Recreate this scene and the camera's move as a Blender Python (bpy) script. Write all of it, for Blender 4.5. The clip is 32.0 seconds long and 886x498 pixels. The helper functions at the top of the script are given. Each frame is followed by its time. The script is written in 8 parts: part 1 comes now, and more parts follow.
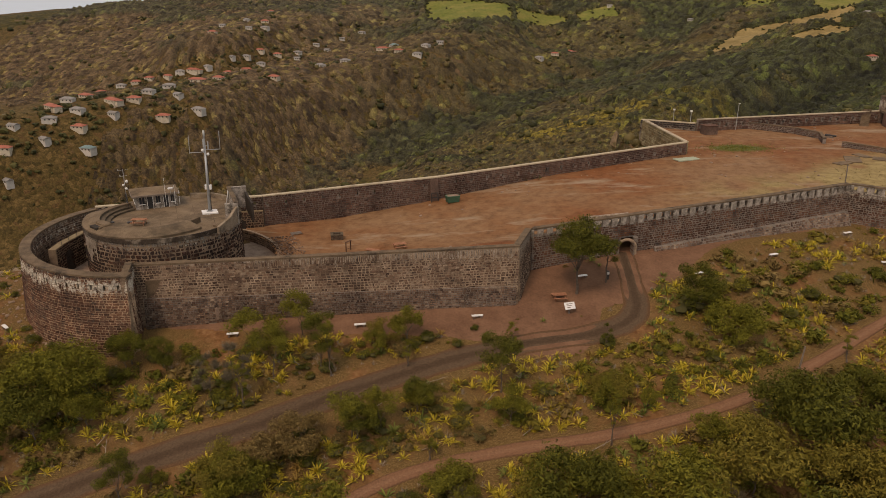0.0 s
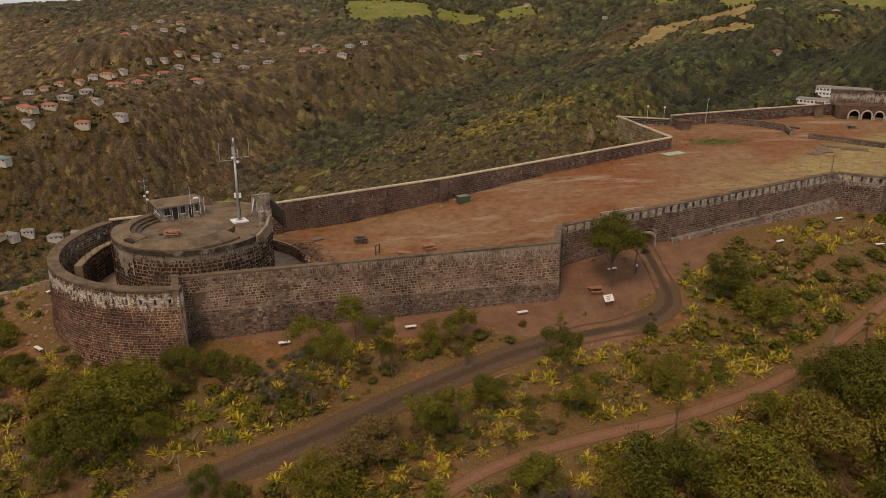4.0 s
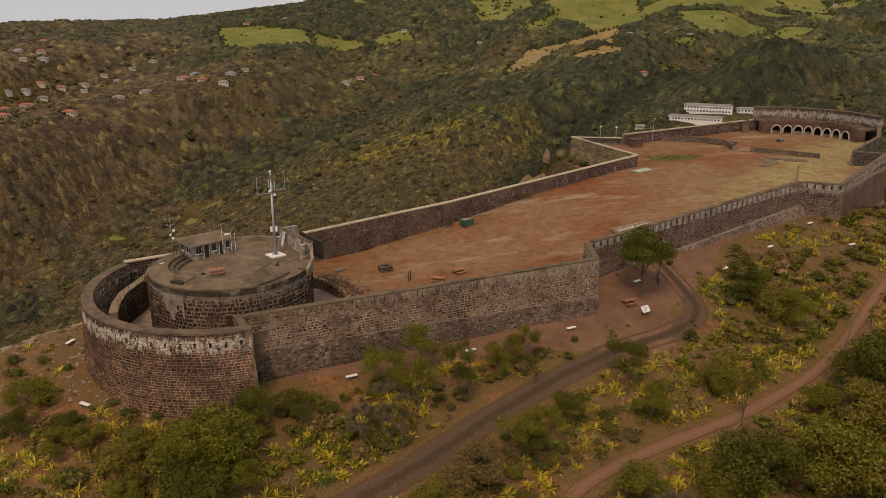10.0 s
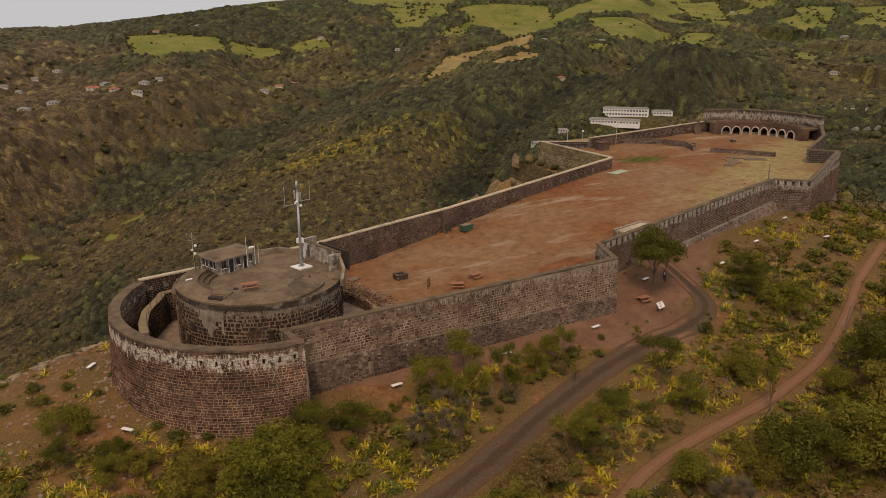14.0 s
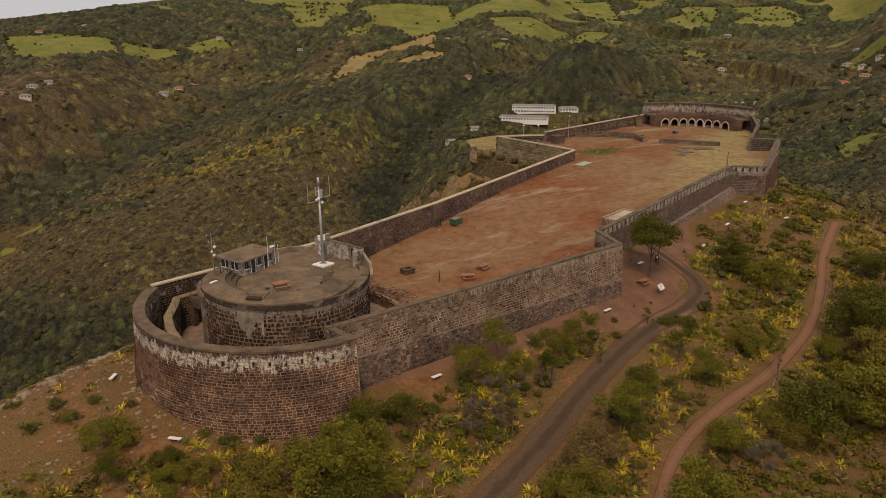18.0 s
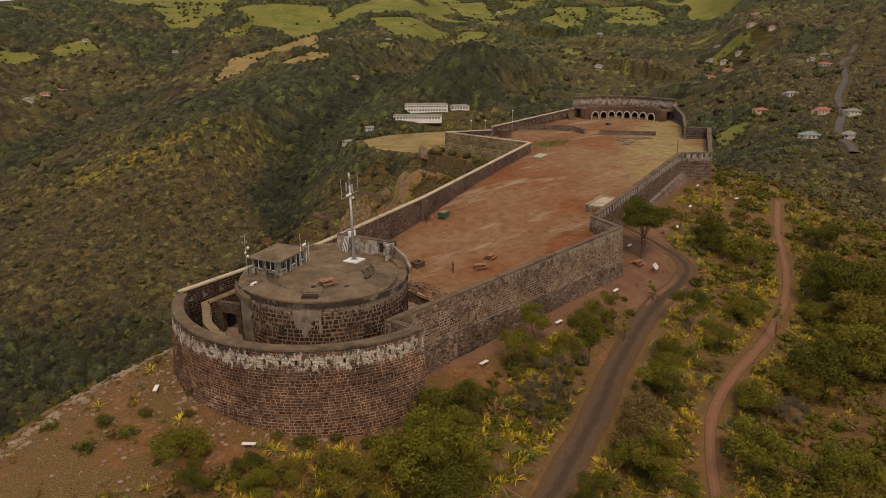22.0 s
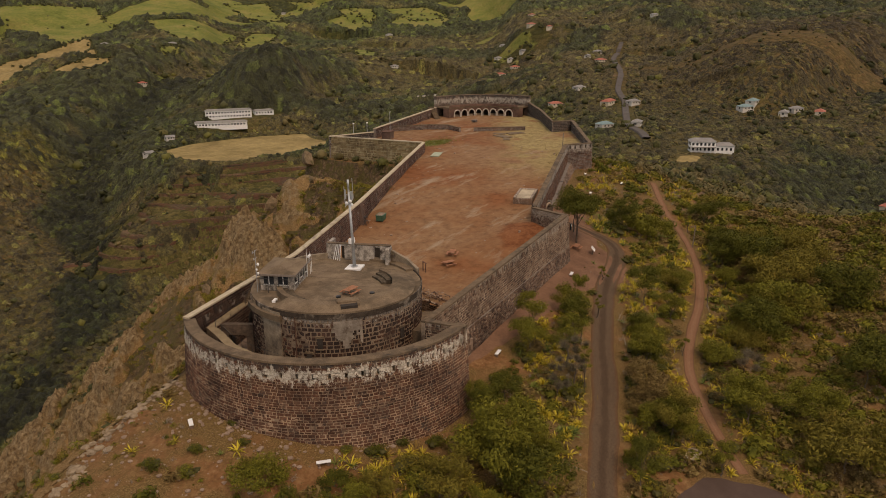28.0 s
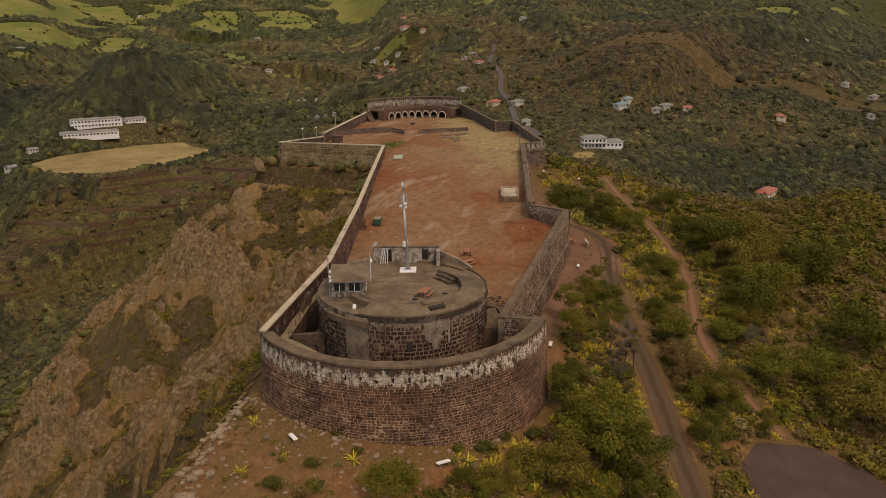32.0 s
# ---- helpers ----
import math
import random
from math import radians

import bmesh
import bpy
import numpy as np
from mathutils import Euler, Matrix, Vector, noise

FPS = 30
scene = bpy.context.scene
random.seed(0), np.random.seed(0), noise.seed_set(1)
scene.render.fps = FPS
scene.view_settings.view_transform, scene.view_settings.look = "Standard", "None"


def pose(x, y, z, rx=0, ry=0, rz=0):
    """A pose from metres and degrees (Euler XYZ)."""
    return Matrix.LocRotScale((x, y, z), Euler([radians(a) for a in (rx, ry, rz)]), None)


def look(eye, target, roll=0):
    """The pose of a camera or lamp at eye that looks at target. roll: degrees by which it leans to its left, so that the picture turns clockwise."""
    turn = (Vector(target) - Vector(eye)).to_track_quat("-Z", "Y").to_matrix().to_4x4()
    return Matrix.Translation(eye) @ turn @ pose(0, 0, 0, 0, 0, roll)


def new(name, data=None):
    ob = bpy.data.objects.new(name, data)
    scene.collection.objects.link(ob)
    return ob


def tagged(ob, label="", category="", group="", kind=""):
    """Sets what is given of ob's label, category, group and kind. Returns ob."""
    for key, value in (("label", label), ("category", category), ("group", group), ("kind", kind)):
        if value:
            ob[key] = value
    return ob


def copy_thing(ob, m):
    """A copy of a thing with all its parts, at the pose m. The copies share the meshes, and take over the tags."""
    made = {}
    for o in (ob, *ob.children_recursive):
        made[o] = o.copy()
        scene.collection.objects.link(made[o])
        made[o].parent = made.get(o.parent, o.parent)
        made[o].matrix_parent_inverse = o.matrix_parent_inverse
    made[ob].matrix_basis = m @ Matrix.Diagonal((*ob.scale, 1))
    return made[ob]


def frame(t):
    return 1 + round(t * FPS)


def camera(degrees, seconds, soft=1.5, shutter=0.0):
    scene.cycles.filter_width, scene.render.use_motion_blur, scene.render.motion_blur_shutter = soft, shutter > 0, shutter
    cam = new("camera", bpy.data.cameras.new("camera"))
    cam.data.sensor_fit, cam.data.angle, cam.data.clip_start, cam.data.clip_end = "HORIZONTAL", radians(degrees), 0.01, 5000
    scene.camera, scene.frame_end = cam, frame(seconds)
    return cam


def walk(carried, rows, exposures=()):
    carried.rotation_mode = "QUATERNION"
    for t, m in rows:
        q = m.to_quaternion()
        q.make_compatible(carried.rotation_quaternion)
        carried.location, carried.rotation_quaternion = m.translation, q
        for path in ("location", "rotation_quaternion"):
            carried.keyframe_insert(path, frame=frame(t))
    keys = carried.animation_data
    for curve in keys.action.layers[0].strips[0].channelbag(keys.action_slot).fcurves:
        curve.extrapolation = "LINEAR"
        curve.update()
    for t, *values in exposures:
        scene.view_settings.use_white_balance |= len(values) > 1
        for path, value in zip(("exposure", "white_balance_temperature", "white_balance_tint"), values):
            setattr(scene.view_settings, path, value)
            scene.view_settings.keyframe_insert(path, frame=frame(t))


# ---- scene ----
# Camera: seconds, eye (m), yaw, pitch, roll (degrees).
cam = camera(61.6, 32.0, 0.6)
PATH = [
    (0, 5.96, 2.07, 38.94, 2.23, -19.78, 0.54),
    (1, 1.77, 1.44, 39.12, 0.63, -19.83, 0.43),
    (2, -2.32, 1.06, 39.24, -1.06, -19.83, 0.42),
    (3, -6.52, 0.86, 39.34, -2.72, -19.82, 0.43),
    (3.5, -8.59, 0.80, 39.42, -3.48, -19.81, 0.42),
    (4.5, -12.65, 0.77, 39.58, -5.11, -19.73, 0.36),
    (5.5, -16.63, 0.90, 39.67, -6.84, -19.62, 0.34),
    (6, -18.60, 1.03, 39.68, -7.72, -19.57, 0.35),
    (7, -22.57, 1.42, 39.78, -9.48, -19.23, 0.38),
    (8, -26.40, 2.01, 39.85, -11.13, -18.76, 0.38),
    (9, -30.17, 2.70, 39.86, -12.65, -18.34, 0.37),
    (10, -33.90, 3.44, 39.84, -14.20, -17.92, 0.34),
    (11, -37.54, 4.15, 39.91, -15.91, -17.50, 0.36),
    (12, -41.28, 5.12, 39.95, -17.61, -17.37, 0.35),
    (13, -45.08, 6.25, 39.95, -19.24, -17.39, 0.32),
    (14, -48.90, 7.33, 39.95, -20.92, -17.40, 0.29),
    (14.5, -50.86, 7.92, 39.90, -21.83, -17.40, 0.27),
    (15.5, -54.66, 9.21, 39.81, -23.74, -17.39, 0.23),
    (16.5, -58.38, 10.66, 39.66, -25.75, -17.38, 0.25),
    (17, -60.27, 11.44, 39.50, -26.76, -17.37, 0.28),
    (18, -64.37, 12.99, 39.14, -28.76, -17.36, 0.32),
    (19, -68.64, 14.86, 38.82, -30.79, -17.36, 0.22),
    (20, -73.20, 17.19, 38.58, -33.00, -17.33, 0.13),
    (21, -77.89, 19.81, 38.36, -35.40, -17.30, 0.13),
    (22, -82.23, 22.41, 38.24, -38.21, -17.28, 0.16),
    (23, -86.11, 24.85, 38.21, -41.10, -17.25, 0.14),
    (24, -89.62, 27.33, 38.27, -44.01, -17.23, 0.08),
    (25, -92.82, 29.96, 38.33, -46.92, -17.22, 0.12),
    (26, -95.90, 32.90, 38.41, -49.63, -17.19, 0.14),
    (26.5, -97.49, 34.57, 38.45, -50.90, -17.20, 0.08),
    (27.5, -101.00, 38.41, 38.61, -53.39, -17.20, -0.08),
    (28.5, -104.72, 42.88, 38.79, -55.86, -17.19, -0.19),
    (29, -106.53, 45.30, 38.86, -57.12, -17.21, -0.23),
    (30, -110.05, 50.34, 38.93, -59.73, -17.21, -0.30),
    (31, -113.38, 55.60, 38.95, -62.40, -17.15, -0.22),
    (32, -116.63, 60.88, 38.83, -65.09, -17.01, -0.15),
]


def aim(x, y, z, yaw, pitch, roll):
    return pose(x, y, z, 90 + pitch, 0, yaw) @ pose(0, 0, 0, 0, 0, roll)


walk(cam, [(t, aim(*p)) for t, *p in PATH], [(0.0, -0.08, 8800, 26), (32.0, -0.08, 8800, 26)])

# ==== WORLD
# Overcast light: a soft sky and a wide, weak sun behind thin cloud.
world = bpy.data.worlds.new("overcast_sky")
scene.world = world
world.use_nodes = True
wn, wl = world.node_tree.nodes, world.node_tree.links
sky = wn.new("ShaderNodeTexSky")
sky.sky_type, sky.sun_disc = "NISHITA", False
sky.sun_elevation, sky.sun_rotation = radians(52), radians(205)
sky.air_density, sky.dust_density, sky.ozone_density = 1.0, 5.0, 0.6
wash = wn.new("ShaderNodeMix")
wash.data_type = "RGBA"
wash.inputs["Factor"].default_value = 0.72
wash.inputs["B"].default_value = (6.9, 8.9, 10.8, 1)
wl.new(sky.outputs["Color"], wash.inputs["A"])
wl.new(wash.outputs["Result"], wn["Background"].inputs["Color"])
wn["Background"].inputs["Strength"].default_value = 0.092
sun = new("sun", bpy.data.lights.new("sun", "SUN"))
sun.data.energy, sun.data.angle, sun.data.color = 1.35, radians(14), (1.0, 0.93, 0.82)
sun.matrix_world = look((-40, -60, 120), (0, 10, 0))
scene.view_settings.exposure = 0.0


# ---- materials ----
def material(name, rough=0.9, metal=0.0):
    m = bpy.data.materials.new(name)
    m.use_nodes = True
    n, l = m.node_tree.nodes, m.node_tree.links
    b = n["Principled BSDF"]
    b.inputs["Roughness"].default_value, b.inputs["Metallic"].default_value = rough, metal
    b.inputs["Specular IOR Level"].default_value = 0.25 if rough < 0.7 else 0.1
    return m, n, l, b


def tex(n, l, kind, scale, detail=4.0, coord=None, rough=0.6):
    t = n.new("ShaderNodeTex" + kind)
    t.inputs["Scale"].default_value = scale
    if kind == "Noise":
        t.inputs["Detail"].default_value, t.inputs["Roughness"].default_value = detail, rough
    if coord:
        l.new(coord, t.inputs["Vector"])
    return t


def ramp(n, l, fac, stops):
    r = n.new("ShaderNodeValToRGB")
    e = r.color_ramp.elements
    while len(e) < len(stops):
        e.new(0.5)
    for s, (p, c) in zip(e, stops):
        s.position, s.color = p, (*c, 1) if len(c) == 3 else c
    l.new(fac, r.inputs["Fac"])
    return r.outputs["Color"]


def mix(n, l, fac, a, b, blend="MIX"):
    m = n.new("ShaderNodeMix")
    m.data_type, m.blend_type = "RGBA", blend
    for sock, v in ((m.inputs["Factor"], fac), (m.inputs["A"], a), (m.inputs["B"], b)):
        if hasattr(v, "default_value") or hasattr(v, "is_linked"):
            l.new(v, sock)
        elif isinstance(v, (int, float)):
            sock.default_value = v
        else:
            sock.default_value = (*v, 1)
    return m.outputs["Result"]


def maths(n, l, op, a, b=0.0, clamp=False):
    m = n.new("ShaderNodeMath")
    m.operation, m.use_clamp = op, clamp
    for sock, v in zip(m.inputs, (a, b)):
        if isinstance(v, (int, float)):
            sock.default_value = v
        else:
            l.new(v, sock)
    return m.outputs["Value"]


def bump(n, l, b, height, strength=0.5, dist=0.05):
    k = n.new("ShaderNodeBump")
    k.inputs["Strength"].default_value, k.inputs["Distance"].default_value = strength, dist
    l.new(height, k.inputs["Height"])
    l.new(k.outputs["Normal"], b.inputs["Normal"])


def place(n):
    return n.new("ShaderNodeNewGeometry").outputs["Position"]


def plain(name, dark, light, scale=2.0, rough=0.85, metal=0.0, relief=0.3, stain=None, fine=9.0):
    """A surface of two mingled tones with broad stains and fine grain."""
    m, n, l, b = material(name, rough, metal)
    p = place(n)
    a, c = tex(n, l, "Noise", scale, 5, p), tex(n, l, "Noise", scale * fine, 3, p)
    f = maths(n, l, "ADD", maths(n, l, "MULTIPLY", a.outputs["Fac"], 0.65), maths(n, l, "MULTIPLY", c.outputs["Fac"], 0.35))
    col = ramp(n, l, f, [(0.32, dark), (0.68, light)])
    if stain:
        s = tex(n, l, "Noise", scale * 0.35, 6, p, 0.7)
        col = mix(n, l, ramp(n, l, s.outputs["Fac"], [(0.52, (0, 0, 0)), (0.66, (1, 1, 1))]), col, stain)
    l.new(col, b.inputs["Base Color"])
    bump(n, l, b, c.outputs["Fac"], relief, 0.05)
    return m


def masonry(name, tones, streak=0.0, streak_z=(0.0, 1.0), dark_band=0.0, single=False):
    """Single stones, each with its own tone; lichen and lime runs in drips below the given heights."""
    m, n, l, b = material(name, 0.95)
    geo = n.new("ShaderNodeNewGeometry")
    p = geo.outputs["Position"]
    k = len(tones)
    pick = n.new("ShaderNodeObjectInfo").outputs["Random"] if single else geo.outputs["Random Per Island"]
    col = ramp(n, l, pick, [(i / (k - 1), t) for i, t in enumerate(tones)])
    g = tex(n, l, "Noise", 5.0, 5, p)
    col = mix(n, l, 0.55, col, ramp(n, l, g.outputs["Fac"], [(0.3, (0.45, 0.43, 0.42)), (0.7, (1.25, 1.2, 1.15))]), "MULTIPLY")
    big = tex(n, l, "Noise", 0.22, 5, p)
    col = mix(n, l, 0.8, col, ramp(n, l, big.outputs["Fac"], [(0.36, (0.4, 0.36, 0.36)), (0.62, (1.15, 1.1, 1.05))]), "MULTIPLY")
    sep = n.new("ShaderNodeSeparateXYZ")
    l.new(p, sep.inputs["Vector"])
    if streak:
        # limewash left in a ragged belt, blackened stone above it
        mp = n.new("ShaderNodeMapping")
        mp.inputs["Scale"].default_value = (2.1, 2.1, 1.0)
        l.new(p, mp.inputs["Vector"])
        d = tex(n, l, "Noise", 1.0, 8, mp.outputs["Vector"], 0.75)
        lo, hi = streak_z
        belt = n.new("ShaderNodeMapRange")
        belt.inputs["From Min"].default_value, belt.inputs["From Max"].default_value = lo, lo + 0.55 * (hi - lo)
        l.new(sep.outputs["Z"], belt.inputs["Value"])
        over = n.new("ShaderNodeMapRange")
        over.inputs["From Min"].default_value, over.inputs["From Max"].default_value = lo + 0.62 * (hi - lo), hi
        l.new(sep.outputs["Z"], over.inputs["Value"])
        f = maths(n, l, "ADD", d.outputs["Fac"], maths(n, l, "MULTIPLY", maths(n, l, "SUBTRACT", belt.outputs["Result"], over.outputs["Result"]), 0.24))
        soot = maths(n, l, "ADD", tex(n, l, "Noise", 0.8, 7, p, 0.75).outputs["Fac"], maths(n, l, "MULTIPLY", over.outputs["Result"], 0.2))
        col = mix(n, l, ramp(n, l, soot, [(0.56, (0, 0, 0)), (0.68, (0.85,) * 3)]), col, (0.05, 0.045, 0.04))
        f = ramp(n, l, f, [(0.64, (0, 0, 0)), (0.7, (streak,) * 3)])
        col = mix(n, l, f, col, ramp(n, l, g.outputs["Fac"], [(0.35, (0.35, 0.3, 0.235)), (0.6, (0.62, 0.56, 0.46))]))
    if dark_band:
        d2 = tex(n, l, "Noise", 0.9, 6, p, 0.7)
        f2 = ramp(n, l, d2.outputs["Fac"], [(0.47, (0, 0, 0)), (0.6, (dark_band,) * 3)])
        col = mix(n, l, f2, col, (0.035, 0.032, 0.03))
    l.new(col, b.inputs["Base Color"])
    bump(n, l, b, g.outputs["Fac"], 0.5, 0.06)
    return m


REDS = [(0.07, 0.036, 0.024), (0.155, 0.072, 0.046), (0.185, 0.095, 0.06), (0.11, 0.055, 0.037), (0.25, 0.145, 0.096)]
GREYS = [(0.075, 0.046, 0.034), (0.19, 0.118, 0.082), (0.26, 0.18, 0.13), (0.12, 0.078, 0.058), (0.36, 0.28, 0.21)]
RED_STONE = masonry("red_stone", REDS, 0.9, (1.5, 4.7), 0.3)
GATE_STONE = masonry("gate_stone", REDS, 0.6, (5.6, 8.0), 0.3)
GREY_STONE = masonry("grey_stone", GREYS, 0.4, (2.9, 7.2), 0.3)
TOWER_TONES = [(0.035, 0.023, 0.018), (0.1, 0.046, 0.03), (0.07, 0.04, 0.03), (0.045, 0.03, 0.024), (0.13, 0.068, 0.044)]
DARK_STONE = masonry("dark_stone", TOWER_TONES, 0.45, (4.4, 7.4), 0.5)
MORTAR = plain("lime_mortar", (0.09, 0.056, 0.038), (0.5, 0.37, 0.255), 0.4, relief=0.4, stain=(0.085, 0.052, 0.036))
TOWER_MORTAR = plain("brown_mortar", (0.14, 0.096, 0.064), (0.29, 0.21, 0.145), 1.2, relief=0.4, stain=(0.08, 0.055, 0.04))
DARK_MORTAR = plain("dark_mortar", (0.12, 0.1, 0.085), (0.27, 0.225, 0.185), 1.2, relief=0.4, stain=(0.06, 0.05, 0.045))
COPING = plain("weathered_coping", (0.085, 0.058, 0.037), (0.2, 0.14, 0.088), 0.8, relief=0.4, stain=(0.05, 0.039, 0.029))
PALE_COPING = plain("pale_coping", (0.36, 0.29, 0.2), (0.52, 0.43, 0.3), 0.8, relief=0.3, stain=(0.25, 0.2, 0.14))
SLAB = plain("roof_concrete", (0.1, 0.068, 0.042), (0.24, 0.172, 0.11), 0.5, relief=0.25, stain=(0.085, 0.062, 0.04), fine=14)
PLASTER = plain("stained_plaster", (0.13, 0.095, 0.062), (0.35, 0.275, 0.195), 0.9, relief=0.3, stain=(0.09, 0.07, 0.055))
YELLOW_WALL = plain("ochre_render", (0.25, 0.2, 0.11), (0.36, 0.3, 0.18), 0.5, relief=0.2, stain=(0.2, 0.16, 0.1))
# Near-black colour puts the shade inside openings and recesses into the material.
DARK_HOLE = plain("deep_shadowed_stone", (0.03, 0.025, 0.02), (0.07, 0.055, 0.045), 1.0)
STEEL = plain("galvanised_steel", (0.34, 0.35, 0.35), (0.5, 0.51, 0.5), 3.0, rough=0.45, metal=0.6, relief=0.1)
BLACK_METAL = plain("dark_metal", (0.03, 0.03, 0.03), (0.07, 0.065, 0.06), 3.0, rough=0.5, metal=0.4, relief=0.1)
WHITE = plain("white_paint", (0.62, 0.61, 0.58), (0.8, 0.79, 0.76), 0.8, rough=0.6, relief=0.1)
WOOD = plain("red_brown_wood", (0.22, 0.09, 0.048), (0.4, 0.19, 0.11), 3.0, relief=0.3)
GREY_WOOD = plain("weathered_wood", (0.13, 0.1, 0.08), (0.26, 0.21, 0.17), 3.0, relief=0.3)
GREEN_PAINT = plain("green_paint", (0.035, 0.09, 0.055), (0.06, 0.13, 0.08), 1.5, rough=0.6, relief=0.1)
RUST = plain("rusty_iron", (0.07, 0.035, 0.025), (0.16, 0.085, 0.055), 3.0)
RED_ROOF = plain("red_roof", (0.3, 0.09, 0.06), (0.42, 0.16, 0.11), 0.3, rough=0.7)
GREY_ROOF = plain("grey_roof", (0.16, 0.145, 0.13), (0.28, 0.26, 0.235), 0.2, rough=0.6)
TEAL_ROOF = plain("blue_green_roof", (0.12, 0.19, 0.19), (0.19, 0.27, 0.26), 0.2, rough=0.6)
PALE_WALL = plain("weathered_white_wall", (0.4, 0.37, 0.32), (0.58, 0.54, 0.48), 0.4, rough=0.8)
CREAM = plain("cream_wall", (0.42, 0.36, 0.27), (0.58, 0.51, 0.4), 0.4, rough=0.8)
DARK_GLASS = plain("dark_window_glass", (0.02, 0.022, 0.025), (0.04, 0.043, 0.046), 0.5, rough=0.12)
BARK = plain("bark", (0.075, 0.055, 0.042), (0.17, 0.13, 0.1), 4.0)
DRY_WOOD = plain("bleached_branch", (0.2, 0.16, 0.125), (0.36, 0.3, 0.24), 4.0)
ROCK = plain("cliff_rock", (0.1, 0.066, 0.036), (0.29, 0.2, 0.12), 1.4, relief=1.0, stain=(0.1, 0.08, 0.032))
RUBBLE = plain("rubble", (0.17, 0.11, 0.078), (0.36, 0.26, 0.19), 1.0, relief=0.6)


def foliage(name, a, b_, scale=0.6, dry=None):
    m, n, l, b = material(name, 0.75)
    geo = n.new("ShaderNodeNewGeometry")
    k = tex(n, l, "Noise", scale, 3, geo.outputs["Position"])
    f = maths(n, l, "ADD", maths(n, l, "MULTIPLY", k.outputs["Fac"], 0.6), maths(n, l, "MULTIPLY", geo.outputs["Random Per Island"], 0.45))
    stops = [(0.28, a), (0.75, b_)]
    if dry:
        stops.append((0.86, dry))
    l.new(ramp(n, l, f, stops), b.inputs["Base Color"])
    # Extra sheen on distant leaves stands in for haze.
    if name.startswith("distant"):
        b.inputs["Specular IOR Level"].default_value = 0.3
    return m


LEAF_DARK = foliage("dark_green_leaves", (0.038, 0.041, 0.006), (0.112, 0.107, 0.015))
LEAF_MID = foliage("mid_green_leaves", (0.062, 0.062, 0.008), (0.185, 0.165, 0.022))
LEAF_OLIVE = foliage("olive_leaves", (0.08, 0.066, 0.0105), (0.2, 0.155, 0.027), 0.6, (0.26, 0.16, 0.0375))
LEAF_DRY = foliage("dry_brown_scrub", (0.09, 0.056, 0.0195), (0.22, 0.15, 0.054), 0.6, (0.28, 0.2, 0.0863))
BLADE = foliage("yellow_green_blades", (0.23, 0.18, 0.02), (0.58, 0.44, 0.055), 0.5, (0.52, 0.31, 0.07))
BLADE_GREEN = foliage("green_blades", (0.07, 0.09, 0.022), (0.2, 0.22, 0.05), 0.5)
BLADE_RUST = foliage("rusty_blades", (0.17, 0.1, 0.03), (0.35, 0.22, 0.06), 0.5, (0.3, 0.14, 0.06))
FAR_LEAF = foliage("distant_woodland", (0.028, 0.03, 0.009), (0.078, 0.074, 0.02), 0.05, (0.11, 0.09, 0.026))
FAR_SCRUB = foliage("distant_scrub", (0.072, 0.056, 0.019), (0.15, 0.112, 0.039), 0.05, (0.175, 0.118, 0.05))


FAR_FRESH = foliage("distant_fresh_leaves", (0.06, 0.06, 0.013), (0.135, 0.122, 0.025), 0.05)


# ---- geometry helpers ----
def mesh_of(name, verts, faces, mat, smooth=False):
    me = bpy.data.meshes.new(name)
    v = np.asarray(verts, np.float32).reshape(-1, 3)
    f = np.asarray(faces, np.int32)
    k = f.shape[1]
    me.vertices.add(len(v))
    me.vertices.foreach_set("co", v.ravel())
    me.loops.add(f.size)
    me.loops.foreach_set("vertex_index", f.ravel())
    me.polygons.add(len(f))
    me.polygons.foreach_set("loop_start", np.arange(0, f.size, k, dtype=np.int32))
    me.polygons.foreach_set("loop_total", np.full(len(f), k, np.int32))
    me.polygons.foreach_set("use_smooth", np.full(len(f), smooth, bool))
    me.update(calc_edges=True)
    me.materials.append(mat)
    return me


def part(name, bm, mat, parent=None, label="", smooth=False):
    """Links a bmesh (or a finished mesh) as one object, under parent where one is given."""
    if isinstance(bm, bmesh.types.BMesh):
        me = bpy.data.meshes.new(name)
        bm.to_mesh(me)
        bm.free()
        me.materials.append(mat)
        me.polygons.foreach_set("use_smooth", [smooth] * len(me.polygons))
    else:
        me = bm
    ob = new(name, me)
    if parent:
        ob.parent = parent
    return tagged(ob, label)


def thing(name, label, category, m=None, group="", kind=""):
    ob = new(name)
    if m is not None:
        ob.matrix_basis = m
    return tagged(ob, label, category, group, kind)


def box(bm, x0, x1, y0, y1, z0, z1, m=None, bevel=0.0):
    r = bmesh.ops.create_cube(bm, size=1, matrix=(m or Matrix()) @ Matrix.Translation(((x0 + x1) / 2, (y0 + y1) / 2, (z0 + z1) / 2)) @ Matrix.Diagonal((x1 - x0, y1 - y0, z1 - z0, 1)))
    if bevel:
        es = list({e for v in r["verts"] for e in v.link_edges})
        bmesh.ops.bevel(bm, geom=es, offset=bevel, segments=1, affect="EDGES")
    return bm


def boxed(*a, bevel=0.0, m=None):
    return box(bmesh.new(), *a, m=m, bevel=bevel)


def tube(bm, a, b, r0, r1=None, n=8):
    a, b = Vector(a), Vector(b)
    d = b - a
    m = Matrix.Translation((a + b) / 2) @ d.to_track_quat("Z", "Y").to_matrix().to_4x4()
    bmesh.ops.create_cone(bm, cap_ends=True, segments=n, radius1=r0, radius2=r0 if r1 is None else r1, depth=d.length, matrix=m)
    return bm


